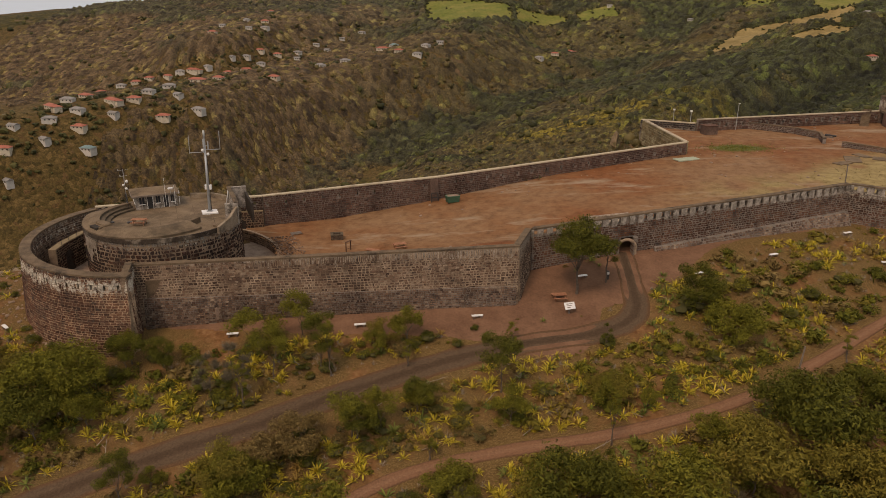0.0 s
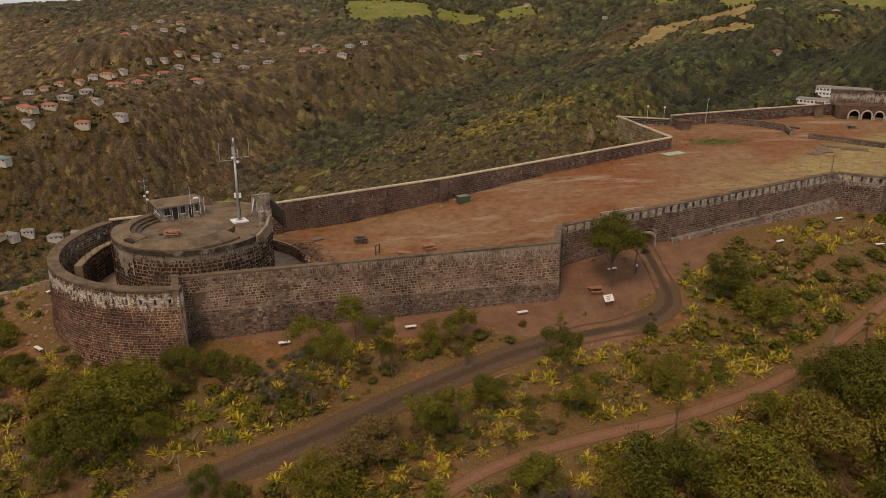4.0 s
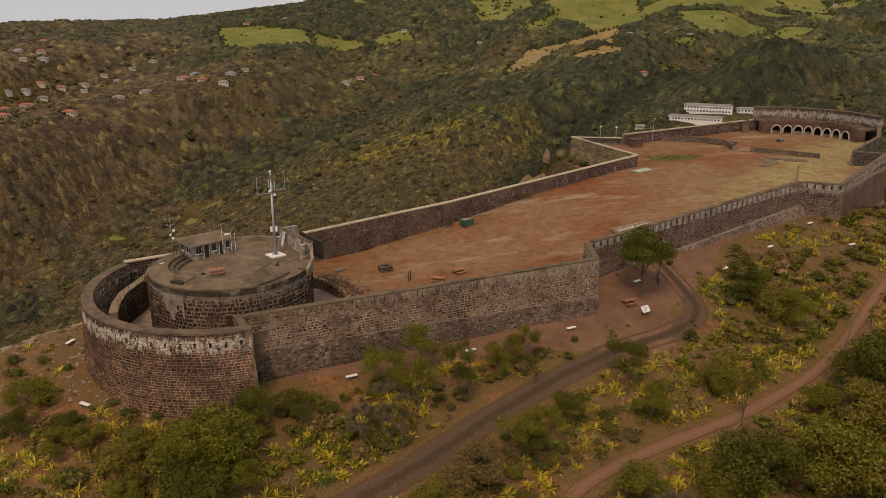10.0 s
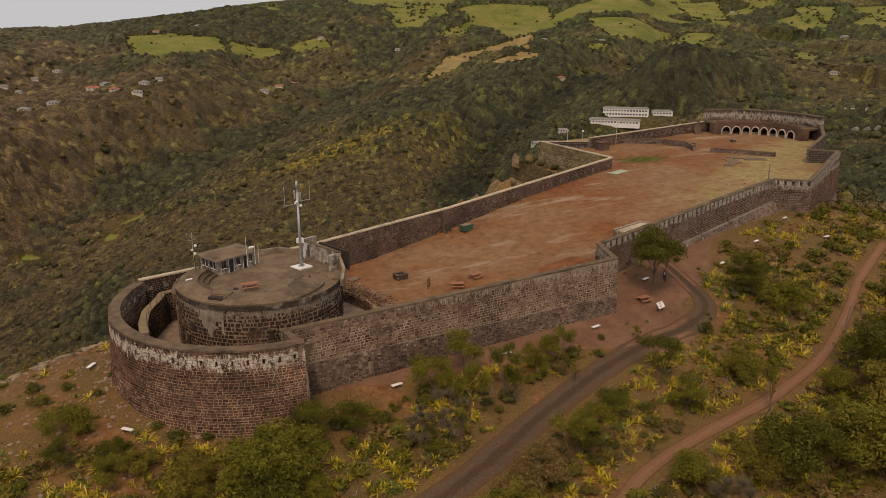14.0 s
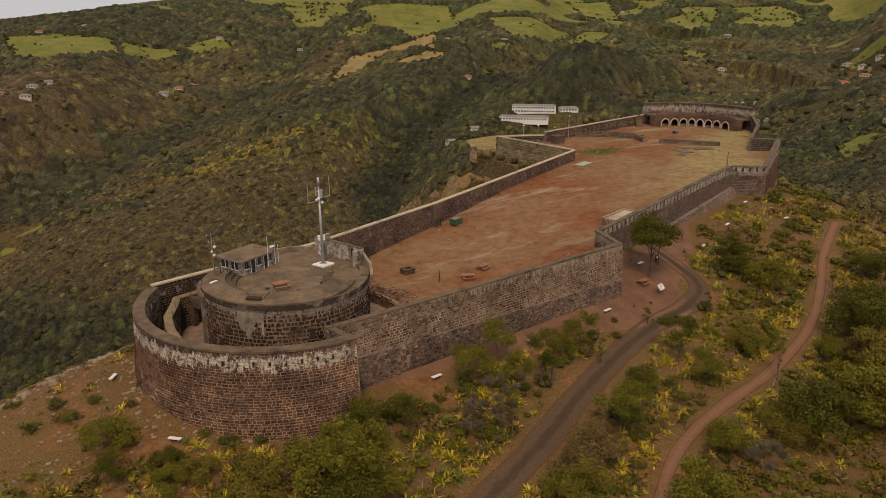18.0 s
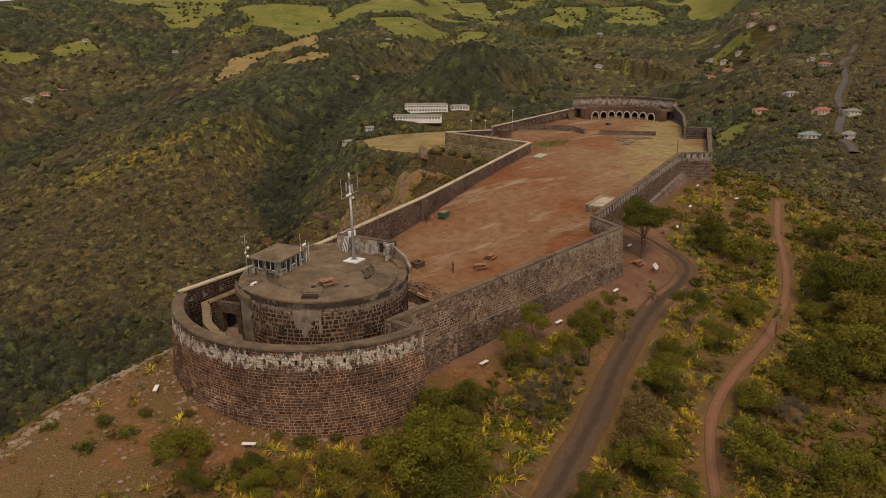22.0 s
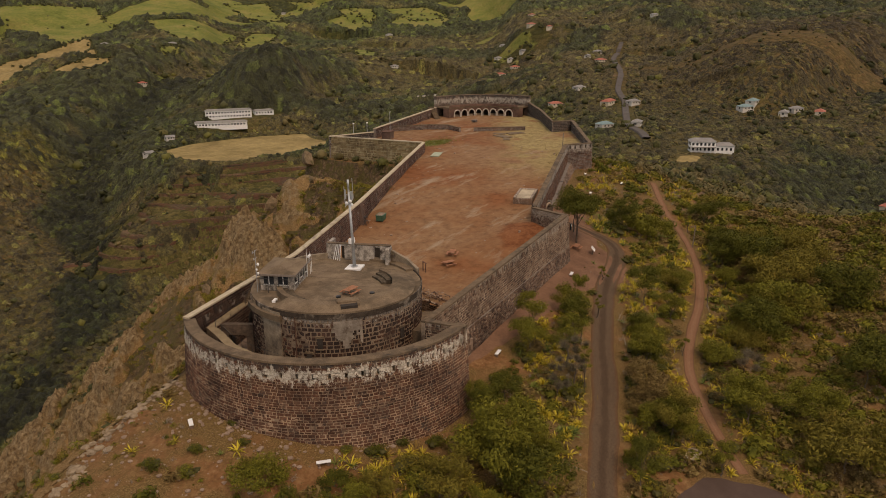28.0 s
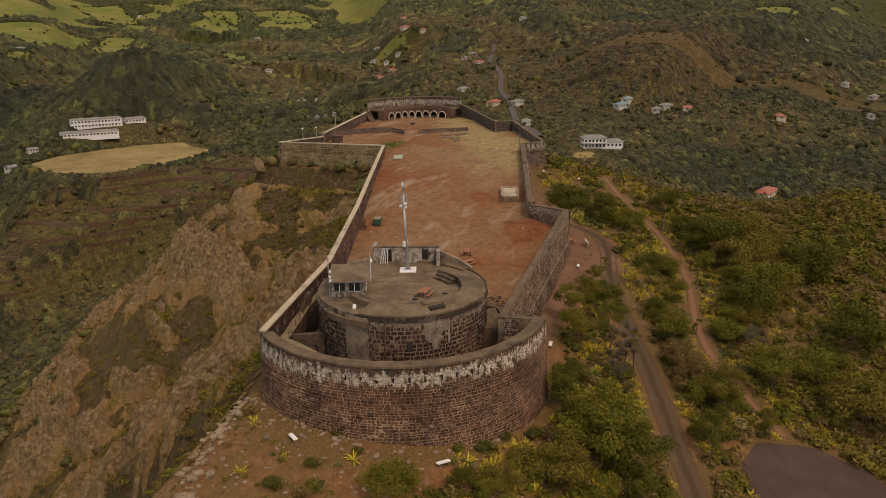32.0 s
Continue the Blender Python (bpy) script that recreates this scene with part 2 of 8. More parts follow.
def smooth01(v, a, b):
    t = np.clip((np.asarray(v, float) - a) / (b - a), 0, 1)
    return t * t * (3 - 2 * t)


# Value noise on a lattice, for whole arrays at once.
LATTICE = np.random.RandomState(7).rand(256, 256)


def lumps(x, y, size, octaves=4, seed=0):
    x, y = np.asarray(x, float) / size + 31.7 * seed, np.asarray(y, float) / size + 17.3 * seed
    out, amp, total = 0.0, 1.0, 0.0
    for _ in range(octaves):
        i, j = np.floor(x).astype(int), np.floor(y).astype(int)
        u, v = x - i, y - j
        u, v = u * u * (3 - 2 * u), v * v * (3 - 2 * v)
        g = lambda a, b: LATTICE[(i + a) % 256, (j + b) % 256]
        out = out + amp * ((g(0, 0) * (1 - u) + g(1, 0) * u) * (1 - v) + (g(0, 1) * (1 - u) + g(1, 1) * u) * v)
        total, amp, x, y = total + amp, amp * 0.5, x * 2.03, y * 2.03
    return out / total - 0.5


# ---- the plan: corners of the fort, metres ----
TOWER, TOWER_R, ROOF_Z = (-38.3, 102.9), 10.65, 6.75
RING, RING_R, RING_TOP = (-38.9, 102.8), 18.2, 4.7
JOIN, LONG_START, STEP, STEP_IN = (-36.0, 84.7), (-37.36, 89.45), (12.5, 95.6), (14.6, 103.4)
EAST_IN, EAST_OUT, EAST_FAR = (68.3, 123.4), (74.4, 119.5), (103.0, 138.5)
KINK, LEFT_1, GREEN_NEAR, GREEN_FAR = (-53.8, 113.4), (-29.0, 120.6), (49.6, 155.3), (47.2, 186.0)
FAR_LEFT, ARCADE_L, ARCADE_R = (58.6, 179.5), (107.2, 193.0), (127.3, 167.0)


def yard_z(x, y):
    u = np.asarray(x, float) + 0.3 * (np.asarray(y, float) - 107)
    z = np.interp(u, [-40, -12, 10, 30, 60, 80, 120, 200], [0, 0, 1.9, 4.0, 5.8, 6.3, 6.6, 6.8])
    mound = 1.3 * np.exp(-(((np.asarray(x) - 9) / 9) ** 2 + ((np.asarray(y) - 103) / 5) ** 2))
    return z + mound + 0.28 * lumps(x, y, 9, 4, 3) + 0.1 * lumps(x, y, 1.6, 2, 5)


def beyond(x, y, line):
    """Signed distance to the left of a line of points."""
    x, y = np.asarray(x, float), np.asarray(y, float)
    best, sign = np.full(x.shape, 1e9), np.zeros(x.shape)
    for (ax, ay), (bx, by) in zip(line, line[1:]):
        dx, dy = bx - ax, by - ay
        t = np.clip(((x - ax) * dx + (y - ay) * dy) / (dx * dx + dy * dy), 0, 1)
        d = np.hypot(x - ax - t * dx, y - ay - t * dy)
        s = dx * (y - ay) - dy * (x - ax)
        near = d < best
        best, sign = np.where(near, d, best), np.where(near, np.sign(s), sign)
    return best * sign


CLIFF = [(-160, 44), (-100, 90), (-78, 105.5), (-69, 112.3), (-54, 115.4), (-28, 122.5), (45, 157), (42, 190), (60, 200), (108, 205), (150, 230), (260, 330), (330, 420)]
# Ridges and valley floors of the country round the knoll: x, y, z along each.
RIDGES = [
    [(-900, 620, -110), (-520, 640, -84), (-284, 752, -61), (-193, 950, -62), (-67, 1050, -43), (10, 1250, -20), (37, 1470, 16), (150, 1750, 62)],  # houses in a row
    [(-1300, 1350, -60), (-950, 1527, -33), (-700, 1660, -11), (-470, 1750, 5), (-220, 1800, 8), (-28, 1806, 29), (190, 1790, 55), (420, 1950, 85)],  # skyline
    [(-361, 1075, -33), (-300, 1300, -14), (-220, 1600, 4)],
    [(147, 1225, -66), (236, 1405, -3), (330, 1600, 45), (420, 1950, 85)],
    [(300, 1120, -55), (379, 1195, -36), (450, 1330, 10), (620, 1550, 75), (760, 1800, 120)],
    [(478, 940, -44), (519, 1056, 2), (642, 1100, 0), (760, 1250, 30), (900, 1500, 95), (980, 1750, 140)],
    [(10, 740, -126), (66, 760, -108), (184, 770, -80), (300, 860, -58), (400, 960, -45), (478, 1010, -20)],  # flowering spur
    [(475, 752, -48), (520, 768, -14), (565, 788, 9), (620, 825, -4), (772, 905, -18)],  # wooded hill
    [(772, 875, -18), (969, 1022, -10), (1026, 967, 5), (1200, 1080, 45), (1380, 1250, 110), (1500, 1450, 150)],
    [(480, 262, -39), (529, 305, -38), (620, 350, -22), (760, 420, -8), (860, 471, -6), (989, 446, 41), (1200, 480, 80), (1500, 560, 120)],
    [(575, 200, -32), (625, 190, 0), (720, 200, 24), (860, 215, 33), (1050, 190, 38)],  # brown hill
    [(958, 600, 33), (1150, 700, 60), (1400, 850, 105), (1700, 1000, 160)],
    [(1050, 190, 38), (1300, 120, 60), (1700, 60, 74), (2200, -100, 90)],
    [(1500, 560, 120), (1540, 260, 92), (1680, 80, 92), (2200, -100, 106)],
]
VALLEYS = [
    [(-900, 250, -270), (-420, 330, -225), (-150, 365, -195), (20, 425, -178), (120, 490, -160), (190, 590, -146), (230, 680, -126), (330, 800, -98), (430, 880, -74), (560, 960, -48)],  # gorge
    [(-420, 330, -225), (-230, 600, -190), (-60, 840, -140), (60, 980, -112), (200, 1090, -92), (330, 1280, -40), (520, 1400, 5)],
    [(-900, 900, -150), (-520, 900, -120), (-330, 1000, -90), (-180, 1200, -60)],
    [(560, 960, -48), (700, 1000, -40), (820, 1100, -20), (1000, 1300, 30)],
    [(620, 700, -62), (757, 663, -50), (764, 563, -42), (880, 680, -20), (1050, 830, 0), (1250, 900, 30)],
    [(365, 470, -82), (450, 540, -76), (620, 700, -62)],
    [(120, 490, -162), (180, 498, -162), (235, 512, -158), (300, 480, -145), (370, 420, -110), (430, 370, -70)],  # ravine below the red cliff
    [(365, 180, -41), (464, 250, -41), (574, 166, -41), (700, 90, -30), (900, 60, 0)],
    [(389, 66, -64), (600, 0, -52), (1000, -60, -20), (1600, -150, 20)],
    [(300, -200, -90), (900, -500, -60)],
    [(-200, -300, -110), (-700, -100, -150)],
    [(-2600, 1500, -200), (-1500, 2500, -190), (-400, 3000, -170), (700, 3600, -120)],  # low far ground, set so the skyline fits the camera's view
]
LEDGES = [[(300, 600, -84), (400, 590, -82), (470, 630, -81), (380, 675, -81)], [(400, 712, -70), (450, 728, -68), (490, 706, -68)], [(205, 580, -120), (235, 562, -112), (290, 550, -105), (350, 515, -97), (400, 470, -88)], [(304, 692, -90), (318, 676, -89)]]


def line_height(x, y, line):
    """The nearest distance to a line of points, and the height there."""
    best, h = np.full(np.shape(x), 1e9), np.zeros(np.shape(x))
    for (ax, ay, az), (bx, by, bz) in zip(line, line[1:]):
        dx, dy = bx - ax, by - ay
        t = np.clip(((x - ax) * dx + (y - ay) * dy) / (dx * dx + dy * dy), 0, 1)
        d = np.hypot(x - ax - t * dx, y - ay - t * dy)
        near = d < best
        best, h = np.where(near, d, best), np.where(near, az + t * (bz - az), h)
    return best, h


OVAL = [(304, 628), (319, 574), (398, 556), (448, 577), (476, 640), (440, 668), (364, 684), (318, 668)]  # the sports field


def within(x, y, poly, reach=60.0):
    """Signed distance to a polygon's edge, positive inside; no finer than needed past reach."""
    x, y = np.asarray(x, float), np.asarray(y, float)
    out = np.full(x.shape, -reach)
    p = np.array(poly, float)
    k = (x > p[:, 0].min() - reach) & (x < p[:, 0].max() + reach) & (y > p[:, 1].min() - reach) & (y < p[:, 1].max() + reach)
    if not k.any():
        return out
    px, py = x[k], y[k]
    best, hit = np.full(px.shape, reach), np.zeros(px.shape, bool)
    for (ax, ay), (bx, by) in zip(poly, poly[1:] + poly[:1]):
        dx, dy = bx - ax, by - ay
        t = np.clip(((px - ax) * dx + (py - ay) * dy) / (dx * dx + dy * dy), 0, 1)
        best = np.minimum(best, np.hypot(px - ax - t * dx, py - ay - t * dy))
        hit ^= ((ay > py) != (by > py)) & (px < dx * (py - ay) / (dy or 1e-9) + ax)
    out[k] = np.where(hit, best, -best)
    return out


def far_z(x, y):
    """Ridges, valleys and shelves, each pulling the ground to its own height close by."""
    top, total = 0.0, 0.0
    for lines, reach in ((RIDGES, 22.0), (VALLEYS, 16.0), (LEDGES, 18.0)):
        for line in lines:
            d, h = line_height(x, y, line)
            w = (d * d + reach * reach) ** -1.4
            top, total = top + w * h, total + w
    z = top / total
    rough = smooth01(np.hypot(x - 20, y - 100), 250, 600)
    z = z + rough * (9 * lumps(x, y, 120, 4, 2) + 7 * (0.22 - np.abs(lumps(x, y, 75, 3, 17))))
    z = z + (-240 - z) * smooth01(np.hypot(x - 150, y - 250), 1950, 2350) * smooth01(500 - x, 0, 300) * smooth01(y, 900, 1200)  # sunk so the pale strip shows over the ridge from the camera
    flat = smooth01(within(x, y, OVAL), -32, -3)
    return z + (-82 - z) * flat


def ground_z(x, y):
    x, y = np.asarray(x, float), np.asarray(y, float)
    # the knoll's side towards the tracks
    cx, cy = np.clip(x, -78, 82), np.clip(y, 46, 119)
    u, v = cx / 50, (cy - 90) / 30
    near = -3.57 - 0.62 * u + 9.57 * v - 0.99 * u * u + 0.25 * u * v - 2.5 * v * v - 1.43 * u * u * v + 2.92 * u * v * v + 0.7 * u**3 - 2.35 * v**3
    near -= 0.34 * np.maximum(46 - y, 0) + 0.42 * np.maximum(-78 - x, 0) + 0.21 * np.maximum(x - 82, 0)
    near += 0.5 * lumps(x, y, 11, 4, 1)
    r = np.hypot(np.maximum(np.abs(x - 20) - 90, 0), np.maximum(np.abs(y - 100) - 60, 0))
    d = beyond(x, y, CLIFF)
    far = far_z(x, y) if np.any((r > 20) | (d > 0)) else near
    z = near + (far - near) * smooth01(r, 20, 240)
    # the steep side behind the fort
    crag = 9 * (0.28 - np.abs(lumps(x, y, 34, 4, 4))) + 5 * (0.25 - np.abs(lumps(x, y, 12, 4, 8))) + 2.6 * lumps(x, y, 4, 3, 6) + 4 * lumps(x, y, 26, 3, 4)
    steep = np.where(d > 0, -2.0 - 0.88 * d - 0.9 * np.clip(d, 0, 28) * smooth01(-x, 46, 58) + (crag - 3.2) * smooth01(d, 1, 14), z)
    z = np.where(d > 0, np.maximum(np.minimum(z, steep), np.minimum(far, z)), z)
    lid = yard_z(x, y) - 1.6
    inside = (beyond(x, y, CLIFF) < 0) & (x > -60) & (x < 130) & (y > 84)
    return np.where(inside, np.minimum(z, lid), z)


# ---- ground ----
PASTURES = [  # corners of green fields, in turn
    [(545, 1510), (623, 1507), (746, 1475), (681, 1302), (560, 1265), (551, 1431)], [(473, 1394), (546, 1422), (495, 1315), (447, 1314)], [(737, 1304), (848, 1262), (896, 1237), (784, 1147), (676, 1118)],
    [(815, 1157), (919, 1230), (964, 1204), (871, 1126)], [(609, 1076), (646, 1075), (620, 1049), (588, 1042)], [(1096, 1039), (1289, 1102), (1248, 973), (1134, 926)], [(1106, 1207), (1182, 1184), (1081, 1041), (1036, 1061)],
]
PASTURES += [
    [(1082, 1498), (1212, 1505), (1070, 1284), (1046, 1359)], [(842, 977), (794, 880), (760, 880)], [(520, 1692), (547, 1552), (522, 1476), (469, 1540)], [(-87, 1473), (-16, 1434), (65, 1373), (67, 1296), (-31, 1253), (-77, 1348)],
    [(75, 1372), (153, 1387), (173, 1355), (77, 1307)], [(186, 1398), (253, 1423), (256, 1364), (187, 1349)], [(448, 1696), (526, 1629), (477, 1518), (422, 1505)], [(915, 957), (910, 898), (840, 840), (800, 850)],
]
PASTURES += [
    [(1046, 1412), (1075, 1272), (1002, 1216), (1013, 1349)], [(1230, 1146), (1305, 1082), (1273, 988), (1160, 1010)], [(1184, 1246), (1216, 1164), (1121, 1075), (1132, 1170)], [(1232, 1455), (1235, 1323), (1181, 1323)],
    [(1330, 240), (1400, 290), (1243, 209)], [(1264, 149), (1311, 91), (1223, 55), (1160, 110)], [(503, 383), (532, 376), (513, 360), (474, 354)], [(540, 1000), (560, 985), (545, 965), (525, 975)],
]
STRAW_FIELDS = [[(338, 1105), (415, 1213), (504, 1235), (628, 1300), (560, 1190), (489, 1047), (459, 1149), (386, 1098)], [(405, 1050), (476, 1055), (510, 1030), (466, 1009)], OVAL, [(330, 180), (352, 186), (356, 172), (340, 166)], [(352, 76), (372, 66), (362, 52), (346, 60)]]


def lines_from(lo, hi, step, out_lo, out_hi, grow=1.1):
    mid = list(np.arange(lo, hi + 0.1, step))
    a, s, left = lo, step, []
    while a > out_lo:
        s = min(s * grow, 9) if a > -700 else s * 1.15
        a -= s
        left.append(a)
    a, s, right = hi, step, []
    while a < out_hi:
        s = min(s * grow, 9) if a < 1500 else s * 1.15
        a += s
        right.append(a)
    return np.array(left[::-1] + mid + right)


def bushes(n, l, p, scale, tones):
    """Close-set crowns: a tone for each and its height."""
    w = n.new("ShaderNodeTexVoronoi")
    w.inputs["Scale"].default_value = scale
    wob = tex(n, l, "Noise", scale * 2.5, 3, p)
    l.new(mix(n, l, 0.5 / scale, p, wob.outputs["Color"], "ADD"), w.inputs["Vector"])
    sc = n.new("ShaderNodeSeparateColor")
    l.new(w.outputs["Color"], sc.inputs["Color"])
    k = len(tones)
    return ramp(n, l, sc.outputs["Red"], [(i / (k - 1), t) for i, t in enumerate(tones)]), maths(n, l, "SUBTRACT", 1.0, w.outputs["Distance"])


def ground_material():
    m, n, l, b = material("hill_ground", 0.97)
    # Raised sheen lightens the far ground in place of haze.
    b.inputs["Specular IOR Level"].default_value = 0.16
    geo = n.new("ShaderNodeNewGeometry")
    p = geo.outputs["Position"]
    n1, n2, n3 = tex(n, l, "Noise", 0.09, 6, p, 0.65), tex(n, l, "Noise", 1.1, 5, p, 0.7), tex(n, l, "Noise", 7.0, 3, p)
    soil = ramp(n, l, n2.outputs["Fac"], [(0.3, (0.115, 0.05, 0.02)), (0.5, (0.185, 0.086, 0.034)), (0.7, (0.275, 0.15, 0.07))])
    litter = ramp(n, l, n3.outputs["Fac"], [(0.34, (0.075, 0.042, 0.015)), (0.5, (0.135, 0.078, 0.027)), (0.66, (0.225, 0.148, 0.06))])
    near = mix(n, l, ramp(n, l, n1.outputs["Fac"], [(0.38, (0, 0, 0)), (0.5, (1, 1, 1))]), soil, litter)
    rock = ramp(n, l, n2.outputs["Fac"], [(0.3, (0.085, 0.052, 0.028)), (0.5, (0.175, 0.112, 0.062)), (0.72, (0.3, 0.205, 0.125))])
    crack = n.new("ShaderNodeTexVoronoi")
    crack.feature = "DISTANCE_TO_EDGE"
    crack.inputs["Scale"].default_value = 0.45
    l.new(mix(n, l, 1.2, p, n2.outputs["Color"], "ADD"), crack.inputs["Vector"])
    rock = mix(n, l, ramp(n, l, crack.outputs["Distance"], [(0.0, (0.65, 0.65, 0.65)), (0.09, (0, 0, 0))]), rock, (0.06, 0.045, 0.028))
    herb = ramp(n, l, tex(n, l, "Noise", 0.3, 7, p, 0.72).outputs["Fac"], [(0.46, (0, 0, 0)), (0.53, (0.95, 0.95, 0.95))])
    grassy = ramp(n, l, n3.outputs["Fac"], [(0.35, (0.075, 0.06, 0.02)), (0.65, (0.17, 0.135, 0.045))])
    sep = n.new("ShaderNodeSeparateXYZ")
    l.new(geo.outputs["Normal"], sep.inputs["Vector"])
    slope = ramp(n, l, sep.outputs["Z"], [(0.84, (1, 1, 1)), (0.945, (0, 0, 0))])
    near = mix(n, l, slope, near, mix(n, l, herb, rock, grassy))
    dark, h1 = bushes(n, l, p, 0.13, [(0.026, 0.027, 0.008), (0.048, 0.044, 0.013), (0.034, 0.034, 0.01), (0.066, 0.056, 0.016), (0.08, 0.066, 0.019)])
    olive, h2 = bushes(n, l, p, 0.3, [(0.042, 0.035, 0.012), (0.095, 0.071, 0.026), (0.062, 0.049, 0.016), (0.125, 0.09, 0.035), (0.05, 0.042, 0.014), (0.11, 0.07, 0.03)])
    a, a2 = n.new("ShaderNodeAttribute"), n.new("ShaderNodeAttribute")
    a.attribute_name, a2.attribute_name = "cover", "growth"
    s2, s3 = n.new("ShaderNodeSeparateColor"), n.new("ShaderNodeSeparateColor")
    l.new(a.outputs["Color"], s2.inputs["Color"])
    l.new(a2.outputs["Color"], s3.inputs["Color"])
    edge = tex(n, l, "Noise", 0.05, 5, p, 0.7)
    woods = maths(n, l, "ADD", s3.outputs["Red"], maths(n, l, "MULTIPLY", maths(n, l, "SUBTRACT", edge.outputs["Fac"], 0.5), 0.6))
    woods = ramp(n, l, woods, [(0.46, (0, 0, 0)), (0.54, (1, 1, 1))])
    far = mix(n, l, woods, olive, dark)
    tint = ramp(n, l, s3.outputs["Green"], [(0.3, (1.12, 0.98, 0.95)), (0.5, (1.0, 0.97, 0.9)), (0.7, (0.9, 1.0, 0.85))])
    far = mix(n, l, 1.0, far, tint, "MULTIPLY")
    far = mix(n, l, s3.outputs["Blue"], far, (1.5, 1.4, 0.8), "MULTIPLY")
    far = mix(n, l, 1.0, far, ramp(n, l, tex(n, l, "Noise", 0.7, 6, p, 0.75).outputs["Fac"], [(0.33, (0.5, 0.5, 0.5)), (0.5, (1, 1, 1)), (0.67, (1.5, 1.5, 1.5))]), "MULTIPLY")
    bare = ramp(n, l, tex(n, l, "Noise", 0.018, 7, p, 0.7).outputs["Fac"], [(0.62, (0, 0, 0)), (0.67, (0.7, 0.7, 0.7))])
    far = mix(n, l, bare, far, (0.17, 0.105, 0.058))
    fine = tex(n, l, "Noise", 0.25, 5, p, 0.7)
    pasture = ramp(n, l, tex(n, l, "Noise", 0.025, 6, p, 0.7).outputs["Fac"], [(0.35, (0.105, 0.125, 0.024)), (0.52, (0.165, 0.165, 0.038)), (0.68, (0.23, 0.185, 0.055))])
    straw = ramp(n, l, tex(n, l, "Noise", 0.03, 6, p, 0.7).outputs["Fac"], [(0.35, (0.19, 0.132, 0.05)), (0.65, (0.33, 0.235, 0.095))])
    shade = ramp(n, l, fine.outputs["Fac"], [(0.3, (0.72, 0.72, 0.72)), (0.7, (1.2, 1.2, 1.2))])
    pasture, straw = mix(n, l, 1.0, pasture, shade, "MULTIPLY"), mix(n, l, 1.0, straw, shade, "MULTIPLY")
    col = mix(n, l, s2.outputs["Red"], near, far)
    sharp = [(0.49, (0, 0, 0)), (0.51, (1, 1, 1))]
    wob = maths(n, l, "MULTIPLY", maths(n, l, "SUBTRACT", edge.outputs["Fac"], 0.5), 0.16)
    green, gold = ramp(n, l, maths(n, l, "ADD", s2.outputs["Green"], wob), sharp), ramp(n, l, maths(n, l, "ADD", s2.outputs["Blue"], wob), sharp)
    col = mix(n, l, gold, mix(n, l, green, col, pasture), straw)
    l.new(col, b.inputs["Base Color"])
    near_h = maths(n, l, "MULTIPLY", maths(n, l, "ADD", n2.outputs["Fac"], maths(n, l, "MULTIPLY", n3.outputs["Fac"], 0.3)), 0.1)
    far_h = mix(n, l, woods, maths(n, l, "MULTIPLY", h2, 0.6), maths(n, l, "MULTIPLY", h1, 1.2))
    jut = maths(n, l, "MULTIPLY", tex(n, l, "Noise", 0.45, 7, p, 0.75).outputs["Fac"], maths(n, l, "MULTIPLY", slope, 2.0))
    near_h = maths(n, l, "ADD", near_h, jut)
    hgt = mix(n, l, maths(n, l, "SUBTRACT", s2.outputs["Red"], maths(n, l, "ADD", green, gold), True), near_h, far_h)
    bump(n, l, b, hgt, 1.0, 1.6)
    return m


def field_mask(x, y, which):
    """One half at a field's edge, rising inwards."""
    out = np.full(np.shape(x), -60.0)
    for poly in which:
        out = np.maximum(out, within(x, y, poly))
    return np.clip(0.5 + out / 30 + 0.35 * lumps(x, y, 30, 3, 9), 0, 1)


def pasture_mask(x, y):
    """The hedged fields and the open meadows of the far heights."""
    heights = 0.32 + 2.4 * lumps(x, y, 150, 4, 80) + np.clip((x + y - 2250) / 1100, -0.5, 0.3)
    return np.maximum(field_mask(x, y, PASTURES), np.clip(heights, 0, 1))


def blob(x, y, cx, cy, rx, ry):
    return np.exp(-(((x - cx) / rx) ** 2 + ((y - cy) / ry) ** 2))


def growth(x, y):
    """Woodland against scrub, dry against fresh, and the yellow-flowering spur."""
    wood = 0.36 + 1.3 * lumps(x, y, 110, 4, 14) + 0.7 * blob(x, y, 565, 800, 110, 80) + 0.5 * blob(x, y, 720, 1030, 320, 170) + 0.5 * blob(x, y, 330, 880, 130, 110) + 0.3 * blob(x, y, 500, 540, 110, 70) - 0.3 * blob(x, y, 220, 530, 130, 90)
    wood = wood + 0.4 * np.exp(-((line_height(x, y, VALLEYS[0])[0] / 26) ** 2)) + 0.25 * np.exp(-((line_height(x, y, VALLEYS[1])[0] / 55) ** 2)) + 0.45 * smooth01(y, 1150, 1450) + 0.3 * smooth01(x, 850, 1150)
    wood = wood - 0.5 * blob(x, y, 800, 210, 230, 110) - 0.25 * smooth01(-x, 200, 420) + 0.22 * blob(x, y, 470, 180, 220, 160)
    fresh = 0.48 + 0.7 * lumps(x, y, 300, 3, 15) - 0.35 * smooth01(220 - x, 0, 600) - 0.5 * blob(x, y, 800, 210, 260, 130) + 0.25 * smooth01(x + 0.6 * y, 1100, 1700) + 0.2 * blob(x, y, 470, 180, 220, 160)
    spur = blob(x, y, 190, 775, 75, 36) + blob(x, y, 95, 765, 60, 32)
    spur = np.clip(spur * (0.75 + 2.2 * lumps(x, y, 30, 3, 16)), 0, 1)
    return np.clip(wood, 0, 1), np.clip(fresh, 0, 1), spur


